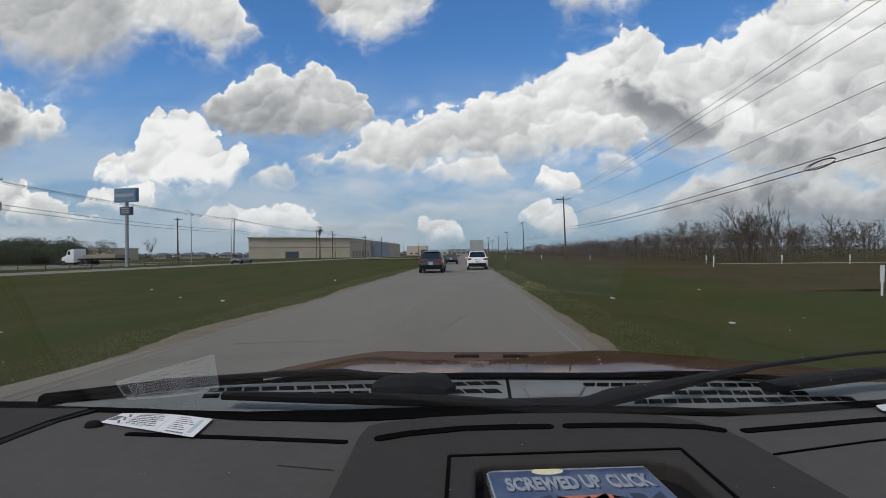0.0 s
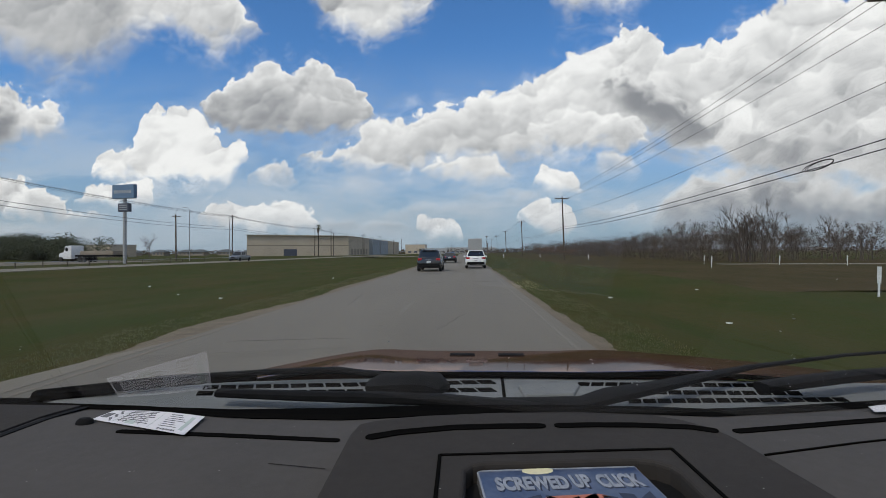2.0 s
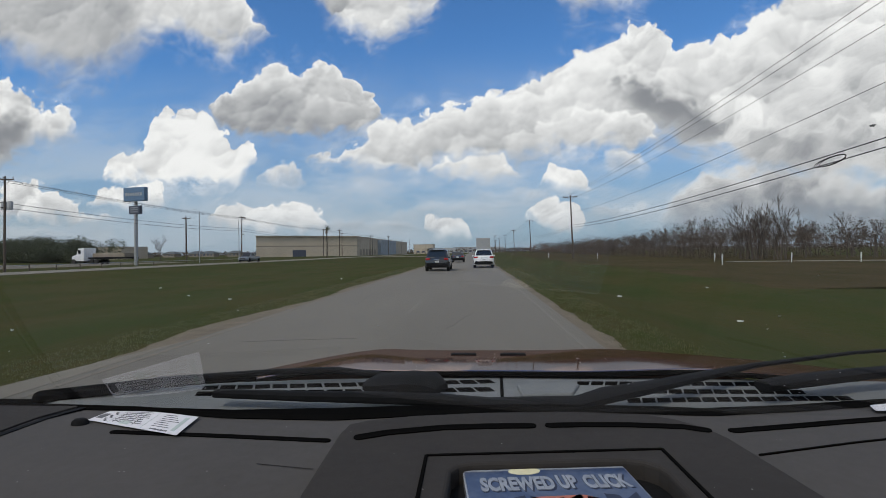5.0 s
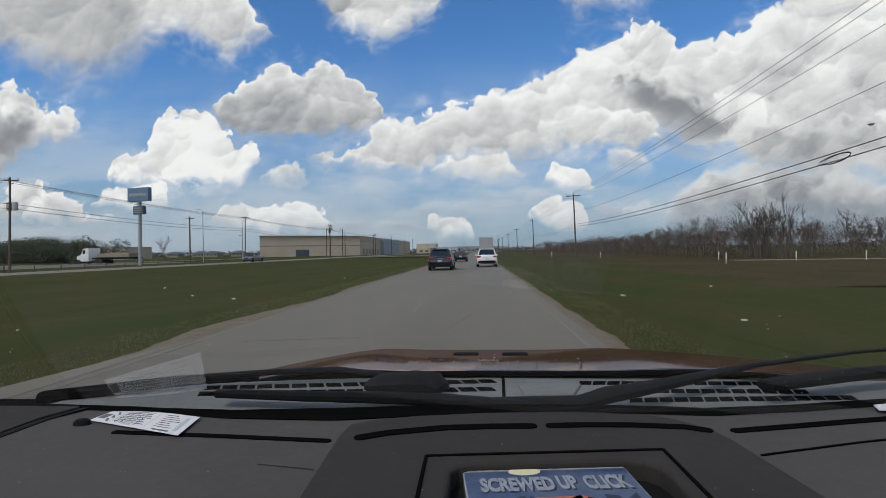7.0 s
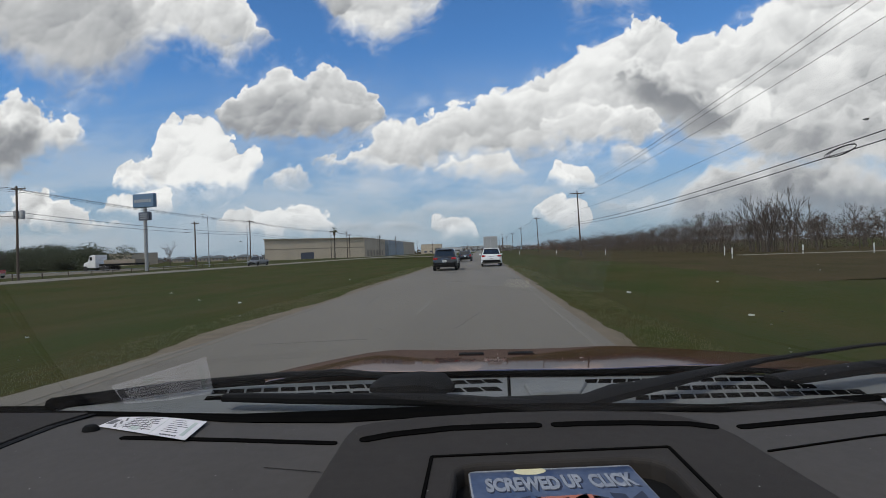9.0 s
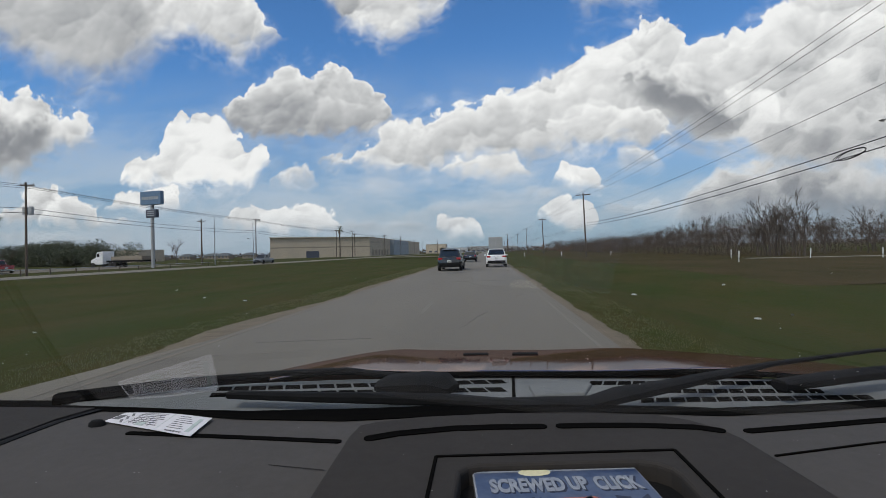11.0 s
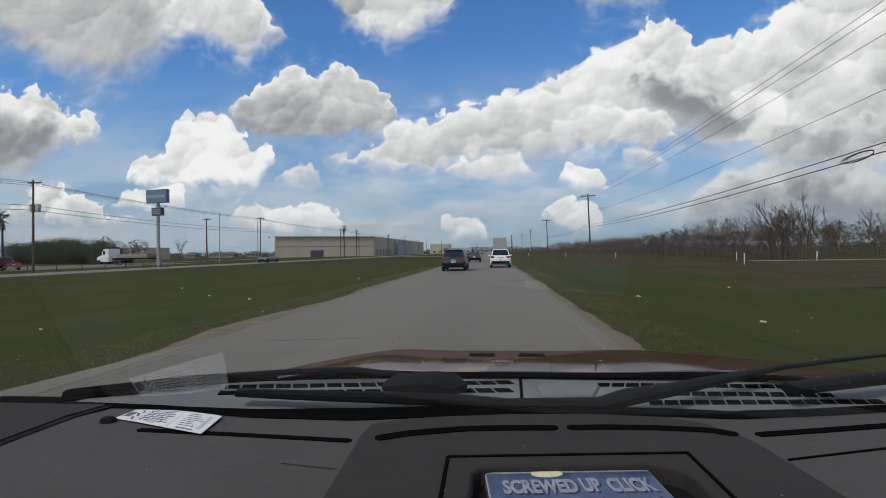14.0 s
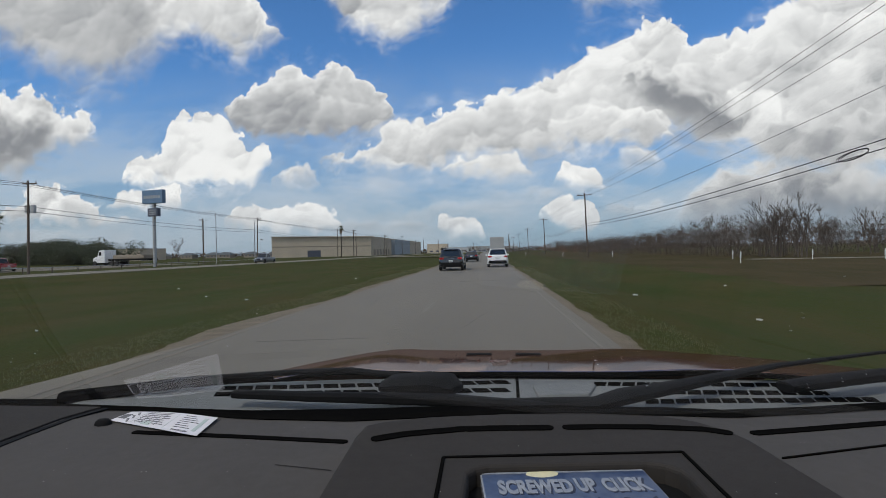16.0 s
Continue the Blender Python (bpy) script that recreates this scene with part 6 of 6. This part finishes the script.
def strip(pts, w, z, name, parent, material=BLACK, thick=0.0012, label="", ends=True):
    """A thin raised strip along pts with rounded ends; its colour gives a groove's dark."""
    p = [Vector(q) for q in pts]
    fine = []
    for a, b in zip(p, p[1:]):
        for i in range(6):
            fine.append(a.lerp(b, i / 6))
    fine.append(p[-1])
    if ends:
        r = w / 2
        fine[0], fine[-1] = fine[0] + (fine[1] - fine[0]).normalized() * min(r, (fine[1] - fine[0]).length * 0.8), fine[-1] + (fine[-2] - fine[-1]).normalized() * min(r, (fine[-2] - fine[-1]).length * 0.8)
        for k in (0, -1):
            d = (fine[k] - fine[1 if k == 0 else -2]).normalized()
            caps = [fine[k] + d * r * math.sin(t) for t in (0.5, 0.9, 1.25, 1.5)]
            fine = (caps[::-1] + fine) if k == 0 else (fine + caps)
    round_ = [math.cos(t) for t in (0.5, 0.9, 1.25, 1.5)]
    wide = [w] * len(fine)
    if ends:
        wide[:4], wide[-4:] = [w * c for c in round_[::-1]], [w * c for c in round_]
    return ribbon([tuple(q) for q in fine], wide, z, thick, name, material, parent, label)


def on(pts, k=K):
    return [(x * k, y * k) for x, y in pts]


# black strips on top of the plastic paint the dark inside the slots
strip(on([(-0.142, 0.546), (-0.109, 0.563), (-0.045, 0.581), (0.010, 0.587), (0.064, 0.590)]), 0.0135, 1.315, "defroster_slot", pod, label="black defroster slot")
strip(on([(0.076, 0.591), (0.120, 0.595), (0.173, 0.596), (0.234, 0.591), (0.258, 0.580)]), 0.0125, 1.315, "defroster_slot", pod, label="black defroster slot")
strip([(-0.440, 0.557), (-0.292, 0.547), (-0.168, 0.537)], 0.0095, 1.290, "defroster_slot", dash, label="black defroster slot")
strip([(0.281, 0.579), (0.36, 0.597), (0.445, 0.617), (0.60, 0.650)], 0.0125, 1.290, "defroster_slot", dash, label="black defroster slot")
strip([(0.277, 0.513), (0.395, 0.549), (0.55, 0.59)], 0.0028, 1.290, "seam", dash)
strip([(-0.225, 0.477), (-0.164, 0.467)], 0.0009, 1.290, "seam", dash, DASH_DARK, 0.0004)
strip([(-0.545, 0.650), (-0.562, 0.600), (-0.566, 0.540), (-0.567, 0.505), (-0.565, 0.40)], 0.009, 1.290, "panel_gap", dash, BLACK_PLASTIC)
Geo().prism([(-0.95, 0.38), (-0.578, 0.38), (-0.576, 0.52), (-0.572, 0.60), (-0.556, 0.646), (-0.95, 0.650)], 1.2885, 1.2925).ob("end_panel", DASH_DARK, dash, "darker end panel of the dashboard", bevel=0.001)
Geo().lathe([(0.026, 0), (0.024, 0.006), (0.016, 0.011), (0.001, 0.012)], 20, pose(-0.500, 0.583, 1.290) @ Matrix.Diagonal((0.42, 0.30, 0.6, 1))).ob("light_sensor", BLACK_PLASTIC, dash, "small black domed light sensor", smooth=True)
# tray in the console: rim seam, sunken well
TRAY = on([(-0.058, 0.501), (0.186, 0.525), (0.190, 0.36), (-0.056, 0.34)])
strip([TRAY[3], TRAY[0]], 0.003, 1.315, "tray_seam", pod, ends=False)
strip([TRAY[0], TRAY[1]], 0.003, 1.315, "tray_seam", pod, ends=False)
strip([TRAY[1], TRAY[2]], 0.003, 1.315, "tray_seam", pod, ends=False)
Geo().prism([(x * 1.01, y * 1.003) for x, y in WELL], 1.2960, 1.2985).ob("tray_liner", BLACK_PLASTIC, pod, "black rubber tray liner")
# black rubber along the foot of the screen
BASE = [(-0.95, 0.680), (-0.746, 0.671), (-0.60, 0.662), (-0.462, 0.650), (-0.333, 0.643), (-0.187, 0.655), (-0.081, 0.668), (0.086, 0.676), (0.231, 0.671), (0.289, 0.664), (0.407, 0.680), (0.502, 0.700), (1.15, 0.83)]
g = Geo()
rows = []
for x, y in BASE:
    e = lerp(x, EDGE_X, EDGE_Y)
    rows.append([(x, e - 0.003, 1.2895), (x, e + 0.004, 1.2935), (x, max(y, e + 0.012), 1.2900), (x, max(y, e + 0.012), 1.270)][::-1])
g.rings(rows, caps=False, closed=False).ob("screen_seal", BLACK, pickup, "black rubber seal along the windscreen foot")

# the screen: one raked sheet
SN = Vector((0.0051, 0.4873, 0.8732))
SC = 1.4399


def on_screen(x, z, lift=0.0):
    return (x + SN.x * lift, (SC - SN.z * z - SN.x * x) / SN.y + SN.y * lift, z + SN.z * lift)


ws = Geo()
ws.add([on_screen(-0.95, 1.255), on_screen(1.15, 1.255), on_screen(1.15, 1.86), on_screen(-0.95, 1.86)], [(0, 1, 2, 3)])
screen = ws.ob("windscreen", pane_glass("windscreen_glass", 0.55), pickup, "clear raked windscreen with dried specks")
screen.visible_shadow = False
r7 = random.Random(21)
g = Geo()
for i in range(46):
    x = r7.choice((r7.uniform(-0.62, -0.42), r7.uniform(-0.3, 0.5), r7.uniform(0.05, 0.45)))
    z = r7.uniform(1.345, 1.56) if i > 16 else r7.uniform(1.35, 1.42)
    c = Vector(on_screen(x, z, -0.0015))
    s = r7.uniform(0.0003, 0.0008)
    ax, ay = Vector((1, 0, 0)), Vector((0, SN.z, -SN.y))
    ring = [c + ax * math.cos(a) * s * r7.uniform(1.0, 2.2) + ay * math.sin(a) * s for a in [k * 1.047 for k in range(6)]]
    g.add(ring + [c - SN * s * 0.8], [(k, (k + 1) % 6, 6) for k in range(6)])
tagged(g.ob("dried_specks", DROPS, screen, "tiny dried water specks"), kind="stuff")

# cowl under the wipers
COWL_TOP = [(-0.775, 0.845), (-0.740, 0.895), (-0.557, 0.975), (-0.29, 1.014), (0.041, 1.030), (0.177, 1.026), (0.462, 1.023), (0.722, 1.010), (1.15, 0.98)]
rows = []
for i, (x, y) in enumerate(COWL_TOP):
    left = step(x, -0.95, -0.60)
    rows.append([(x, 0.735, 1.215), (x, 0.80, 1.236), (x, 0.84, 1.240), (x, y - 0.03, 1.240), (x, y, 1.236), (x, y + 0.004, 1.15)][::-1])
cowl = Geo().rings(rows, caps=False, closed=False).ob("cowl", COWL, pickup, "dusty silver-grey plastic cowl with grille slots", smooth=True)


Geo().prism([(-0.95, 0.70), (-0.778, 0.70), (-0.778, 0.86), (-0.95, 0.86)], 1.20, 1.238).ob("cowl_end", BLACK, cowl, "black rubber end of the cowl", bevel=0.004)


def grille_row(a, b, count, deep, skew):
    d = (Vector(b) - Vector(a))
    step_ = d / count
    u = step_.normalized()
    n = Vector((-u.y, u.x))
    for i in range(count):
        p = Vector(a) + step_ * (i + 0.07)
        q = Vector(a) + step_ * (i + 0.93)
        poly = [p - n * deep / 2 - u * skew, q - n * deep / 2 - u * skew, q + n * deep / 2 + u * skew, p + n * deep / 2 + u * skew]
        # black plate on the cowl, coloured as the dark of an open slot
        Geo().prism([tuple(c) for c in poly], 1.2385, 1.2408).ob("grille_slot_shade", BLACK, cowl)


grille_row((-0.540, 0.925), (0.028, 0.981), 17, 0.027, -0.004)
grille_row((-0.530, 0.885), (0.026, 0.925), 16, 0.027, -0.004)
grille_row((0.187, 0.969), (0.563, 0.968), 14, 0.025, 0.004)
grille_row((0.208, 0.916), (0.578, 0.916), 14, 0.025, 0.004)
grille_row((0.25, 0.86), (0.632, 0.881), 15, 0.024, 0.004)
ribbon([(0.045, 1.026), (0.043, 0.96), (0.039, 0.86)], 0.006, 1.2395, 0.0016, "cowl_seam", BLACK, cowl)
Geo().prism([(0.075, 0.872), (0.165, 0.885), (0.190, 0.950), (0.120, 0.965), (0.070, 0.940)], 1.237, 1.246).ob("cowl_boss", COWL, cowl, "raised smooth boss in the cowl", bevel=0.004)


def blade(pts, w, h, name, parent, label="", material=BLACK_PLASTIC):
    """A flattened bar along pts; w, h: its width and height at each point."""
    g = Geo()
    rows = []
    p = [Vector(q) for q in pts]
    for i, c in enumerate(p):
        d = (p[min(i + 1, len(p) - 1)] - p[max(i - 1, 0)]).normalized()
        s = d.cross(Vector((0, 0, 1))).normalized()
        a, b = (w[i] if isinstance(w, list) else w) / 2, (h[i] if isinstance(h, list) else h) / 2
        rows.append([c + s * a * x + Vector((0, 0, b * z)) for x, z in ((-1, -0.5), (-0.6, -1), (0.6, -1), (1, -0.5), (1, 0.5), (0.6, 1), (-0.6, 1), (-1, 0.5))])
    g.rings(rows)
    return g.ob(name, material, parent, label, smooth=True)


wl = blade([(-0.452, 0.815, 1.262), (-0.30, 0.808, 1.260), (-0.182, 0.803, 1.260), (-0.066, 0.800, 1.258), (0.10, 0.768, 1.256), (0.156, 0.762, 1.256)], [0.020, 0.024, 0.026, 0.026, 0.026, 0.02], [0.012, 0.014, 0.016, 0.016, 0.014, 0.01], "wiper_arm", pickup, "black wiper arm")
blade([(-0.205, 0.870, 1.262), (-0.185, 0.870, 1.265), (-0.12, 0.872, 1.268), (-0.085, 0.868, 1.266), (-0.066, 0.858, 1.260)], [0.040, 0.075, 0.085, 0.085, 0.04], [0.012, 0.024, 0.028, 0.028, 0.012], "pivot_cover", wl, "rounded black wiper pivot cover")
blade([(-0.62, 0.905, 1.262), (-0.40, 0.955, 1.265), (-0.29, 0.972, 1.265), (-0.18, 0.935, 1.263), (-0.10, 0.885, 1.262)], [0.010, 0.018, 0.018, 0.014, 0.012], [0.008, 0.010, 0.010, 0.010, 0.010], "wiper_blade", wl)
wr_ = blade([(0.02, 0.800, 1.256), (0.150, 0.772, 1.262), (0.20, 0.790, 1.270), (0.285, 0.832, 1.272), (0.40, 0.905, 1.272), (0.53, 0.985, 1.272), (0.79, 1.100, 1.272), (1.10, 1.20, 1.27)], [0.02, 0.045, 0.045, 0.030, 0.024, 0.014, 0.012, 0.010], [0.010, 0.016, 0.018, 0.016, 0.012, 0.008, 0.006, 0.006], "wiper_arm", pickup, "black wiper arm")
blade([(0.462, 0.838, 1.272), (0.56, 0.878, 1.272), (0.66, 0.915, 1.272), (0.95, 1.00, 1.272)], [0.030, 0.034, 0.030, 0.026], [0.016, 0.018, 0.018, 0.014], "wiper_blade", wr_)
blade([(-0.80, 0.84, 1.245), (-0.62, 0.90, 1.255), (-0.52, 0.93, 1.256), (-0.44, 0.945, 1.254)], [0.03, 0.03, 0.022, 0.01], [0.02, 0.018, 0.014, 0.01], "cowl_seal", cowl, "crumpled black weather seal", BLACK)


def bonnet_z(x, y):
    z = 1.252 - 0.0875 * (y - 1.0) - 0.0757 * (y - 1.0) ** 2
    z -= 0.10 * max(0, -0.30 - x) ** 1.6 / 0.54 ** 1.6 + 0.05 * max(0, x - 0.45) ** 1.6 / 0.64 ** 1.6
    z += 0.006 * math.exp(-((x + 0.33) / 0.10) ** 2) + 0.006 * math.exp(-((x - 0.42) / 0.12) ** 2)
    if y > 1.95:
        z -= (y - 1.95) ** 2 * 1.6
    return z


xs, ys = [-0.90 + 0.04 * i for i in range(51)], [1.005, 1.012, 1.03] + [1.06 + 0.04 * i for i in range(30)]
rows = []
for x in xs:
    rows.append([(x, ys[0] + 0.004, bonnet_z(x, ys[0]) - 0.006)] + [(x, y + 0.02 * math.cos(x * 2), bonnet_z(x, y)) for y in ys])
bonnet = Geo().rings([r[::-1] for r in rows[::-1]], caps=False, closed=False).ob("bonnet", MAROON, pickup, "maroon painted bonnet mirroring the sky", smooth=True)
blade([(x, 1.016 + 0.02 * (math.cos(x * 2) - 1), bonnet_z(x, 1.01) - 0.005) for x in xs[4:50]], 0.014, 0.009, "bonnet_seal", bonnet, "black rubber seal at the bonnet edge", BLACK)
for x in (-0.04, 0.095):
    z = bonnet_z(x, 1.36)
    Geo().box(-0.035, 0.035, -0.012, 0.012, -0.004, 0.007, pose(x, 1.36, z)).ob("washer_nozzle", BLACK_PLASTIC, bonnet, "small black washer nozzle", bevel=0.003)
# the rest of the body, round and behind the camera
SIDE_L, SIDE_R = -0.95, 1.15
top_y = on_screen(0, 1.86)[1]
roof = Geo().box(SIDE_L, SIDE_R, -1.75, top_y + 0.02, 1.862, 1.90).ob("roof", MAROON, pickup)
Geo().box(SIDE_L + 0.03, SIDE_R - 0.03, -1.70, top_y + 0.01, 1.835, 1.860).ob("headliner", HEADLINER, pickup, "pale grey cloth headliner")
for sx in (SIDE_L, SIDE_R):
    a, b = on_screen(sx, 1.255), on_screen(sx, 1.86)
    Geo().tube([a, b], 0.035, 8).ob("windscreen_pillar", MAROON, pickup)
    Geo().box(sx - 0.03, sx + 0.03, -1.75, 0.60, 0.55, 1.24).ob("door", MAROON, pickup, "maroon door below open side glass")
    for y in (-0.72, -1.72):
        Geo().box(sx - 0.03, sx + 0.03, y - 0.05, y + 0.05, 1.24, 1.862).ob("door_pillar", MAROON, pickup)
    Geo().box(sx - 0.05, sx + 0.05, 0.66, 2.20, 0.55, 0.88).ob("wing", MAROON, pickup, bevel=0.04)
    for y in (1.65, -2.6):
        Geo().lathe([(0.24, -0.13), (0.38, -0.13), (0.40, 0), (0.38, 0.13), (0.24, 0.13)], 24, pose(sx + (0.02 if sx < 0 else -0.02), y, 0.40, 0, 90, 0)).ob("wheel", TYRE, pickup, smooth=True)
Geo().box(SIDE_L, SIDE_R, -1.80, -1.74, 0.55, 1.862).ob("cab_back", DASH_DARK, pickup)
Geo().box(SIDE_L, SIDE_R, -1.74, 0.60, 0.50, 0.54).ob("cab_floor", DASH_DARK, pickup)
for cx in (-0.42, 0.62):
    Geo().box(cx - 0.26, cx + 0.26, -1.05, -0.50, 0.60, 0.95).ob("seat", HEADLINER, pickup, "grey cloth seat", bevel=0.06)
    Geo().box(cx - 0.26, cx + 0.26, -1.25, -1.05, 0.60, 1.42).ob("seat_back", HEADLINER, pickup, "grey cloth seat back", bevel=0.06)
Geo().box(SIDE_L, SIDE_R, -3.6, -1.82, 0.55, 1.15).ob("bed", MAROON, pickup, bevel=0.03)
Geo().box(SIDE_L + 0.1, SIDE_R - 0.1, 2.20, 2.34, 0.50, 0.98).ob("front_grille", BLACK_PLASTIC, pickup, bevel=0.03)

pickup.matrix_world = HERE


# ---- loose things on the dashboard ----
def sheet_of_paper(corners, z, name, label, text, seed):
    """A printed slip, slightly curled; corners: from the far left one clockwise."""
    r = random.Random(seed)
    t = thing(name, label, "paper", "papers on the dashboard")
    a, b, c, d = [Vector(p) for p in corners]

    def spot(u, v, lift=0.0):
        p = (a * (1 - u) + b * u) * (1 - v) + (d * (1 - u) + c * u) * v
        return (p.x, p.y, z + 0.003 * math.sin(u * 3.0) * (1 - v) + 0.002 * u * v + lift)

    n = 12
    g = Geo()
    g.add([spot(i / n, j / n, k) for k in (0, 0.0004) for j in range(n + 1) for i in range(n + 1)],
          [((j * (n + 1)) + i + 1, (j * (n + 1)) + i, (j + 1) * (n + 1) + i, (j + 1) * (n + 1) + i + 1) for j in range(n) for i in range(n)]
          + [((n + 1) ** 2 + j * (n + 1) + i, (n + 1) ** 2 + j * (n + 1) + i + 1, (n + 1) ** 2 + (j + 1) * (n + 1) + i + 1, (n + 1) ** 2 + (j + 1) * (n + 1) + i) for j in range(n) for i in range(n)])
    g.ob("slip", PAPER, t, "white printed slip", smooth=True)
    for u0, u1, v0, v1, m_ in text:
        Geo().rings([[spot(u0, v0, 0.0005), spot(u0, v1, 0.0005), spot(u1, v1, 0.0005), spot(u1, v0, 0.0005)], [spot(u0, v0, 0.0008), spot(u0, v1, 0.0008), spot(u1, v1, 0.0008), spot(u1, v0, 0.0008)]]).ob("print_bar", m_, t)
    t.matrix_world = HERE
    return t


BARS = [(0.02, 0.10, 0.30, 0.72, INK)]
for i in range(9):
    BARS.append((0.125 + 0.018 * (i % 3), 0.150 + 0.018 * (i % 3), 0.12 + 0.09 * i, 0.18 + 0.09 * i, INK))
for i in range(6):
    BARS.append((0.24, 0.52 + 0.02 * (i % 3), 0.16 + i * 0.12, 0.190 + i * 0.12, INK))
for i in range(7):
    BARS.append((0.68, 0.80 + 0.03 * (i % 4), 0.12 + i * 0.105, 0.14 + i * 0.105, INK))
for i in range(5):
    BARS.append((0.26 + i * 0.055, 0.265 + i * 0.055, 0.16, 0.86, INK))
for i in range(14):
    BARS.append((0.70 + 0.013 * i, 0.706 + 0.013 * i, 0.88, 0.94, INK))
    BARS.append((0.26 + 0.02 * i, 0.272 + 0.02 * i, 0.07, 0.10, INK))
BARS += [(0.60, 0.603, 0.06, 0.94, GREEN_INK), (0.90, 0.94, 0.15, 0.85, GREEN_INK), (0.22, 0.223, 0.06, 0.94, GREEN_INK), (0.34, 0.44, 0.70, 0.90, GREEN_INK)]
sheet_of_paper([(-0.495, 0.627), (-0.360, 0.606), (-0.348, 0.540), (-0.499, 0.593)], 1.2915, "paper_slip", "white printed paper slip lying on the dashboard", BARS, 1)
sheet_of_paper([(0.500, 0.668), (0.66, 0.69), (0.66, 0.655), (0.490, 0.645)], 1.2935, "paper_slip", "small white paper scrap at the dashboard edge", [], 2)

# the disc case in the tray
case = thing("cd_case", "clear disc case with a blue cover lying in the tray", "cd case")
CM = pose(0.0520, 0.4370, 1.2990, 0, 0, 5.9)
Geo().box(-0.071, 0.071, -0.125, 0, 0, 0.0095).ob("shell", CLEAR, case, "clear plastic case", bevel=0.001)
cover = Geo().box(-0.0695, 0.0695, -0.121, -0.0035, 0.0095, 0.0099).ob("cover", CD_BLUE, case, "blue printed cover")
Geo().lathe([(0.012, 0), (0.012, 0.0003), (0.001, 0.0003)], 24, pose(-0.018, -0.0085, 0.0099) @ Matrix.Diagonal((1.15, 0.55, 1, 1))).ob("moon", CD_MOON, cover)
Geo().prism([(-0.03, -0.060), (0.030, -0.058), (0.02, -0.052), (-0.02, -0.053)], 0.0099, 0.0101).ob("warm_patch", CD_WARM, cover)
Geo().box(-0.071, 0.071, -0.003, -0.0005, 0.0096, 0.0102).ob("spine", CLEAR, case)
Geo().box(-0.0695, 0.0695, -0.0070, -0.0036, 0.0099, 0.0101).ob("cover_edge", CD_TEXT, cover)


def lettering(words, size, m, material, parent, deep=0.0003):
    """Letters in the built-in font, as one mesh."""
    c = bpy.data.curves.new("lettering", "FONT")
    c.body, c.size, c.align_x, c.extrude, c.resolution_u = words, size, "CENTER", deep, 3
    c.offset = size * 0.045
    tmp = bpy.data.objects.new("lettering", c)
    scene.collection.objects.link(tmp)
    me = bpy.data.meshes.new_from_object(tmp.evaluated_get(bpy.context.evaluated_depsgraph_get()))
    bpy.data.objects.remove(tmp)
    me.materials.clear()
    me.materials.append(material)
    o = new("lettering", me)
    o.parent, o.matrix_basis = parent, m
    return o


x = -0.058
for word, wide, lift in (("SCREWED", 0.0595, 0.0), ("UP", 0.0165, 0.001), ("CLICK", 0.0410, 0.0)):
    lettering(word, 0.025, pose(x + wide / 2 + 0.0012, -0.0425 + lift, 0.0099) @ Matrix.Diagonal((wide / (0.0150 * len(word)) * 0.95, 1.22, 1, 1)), CD_SHADE, cover, 0.0001)
    lettering(word, 0.025, pose(x + wide / 2, -0.041 + lift, 0.0102) @ Matrix.Diagonal((wide / (0.0150 * len(word)) * 0.93, 1.18, 1, 1)), CD_TEXT, cover)
    x += wide + 0.003
for i in range(9):
    Geo().prism([(-0.066 + i * 0.0146, -0.070), (-0.055 + i * 0.0146, -0.070), (-0.055 + i * 0.0146, -0.058 + 0.004 * ((i * 7) % 3)), (-0.066 + i * 0.0146, -0.060 + 0.003 * ((i * 5) % 4))], 0.0099, 0.0101).ob("skyline_block", CD_SHADE, cover)
case.matrix_world = HERE @ CM
r8 = random.Random(33)
g = Geo()
for _ in range(46):
    fx, fy, s = r8.uniform(-0.55, 0.45), r8.uniform(0.42, 0.60), r8.uniform(0.0003, 0.0009)
    if -0.17 < fx < 0.27:
        fx, fy, fz = fx * K, fy * K, 1.3153
        if -0.04 < fx < 0.17 and fy < 0.46:
            continue
    else:
        fz = 1.2903
    g.add([(fx - s, fy - s * 0.6, fz), (fx + s, fy - s * 0.4, fz), (fx + s * 0.7, fy + s, fz), (fx - s * 0.5, fy + s * 0.8, fz + s * 0.4)], [(0, 1, 2, 3)])
tagged(g.ob("dust_flecks", DUST, dash, "pale dust flecks"), kind="stuff")
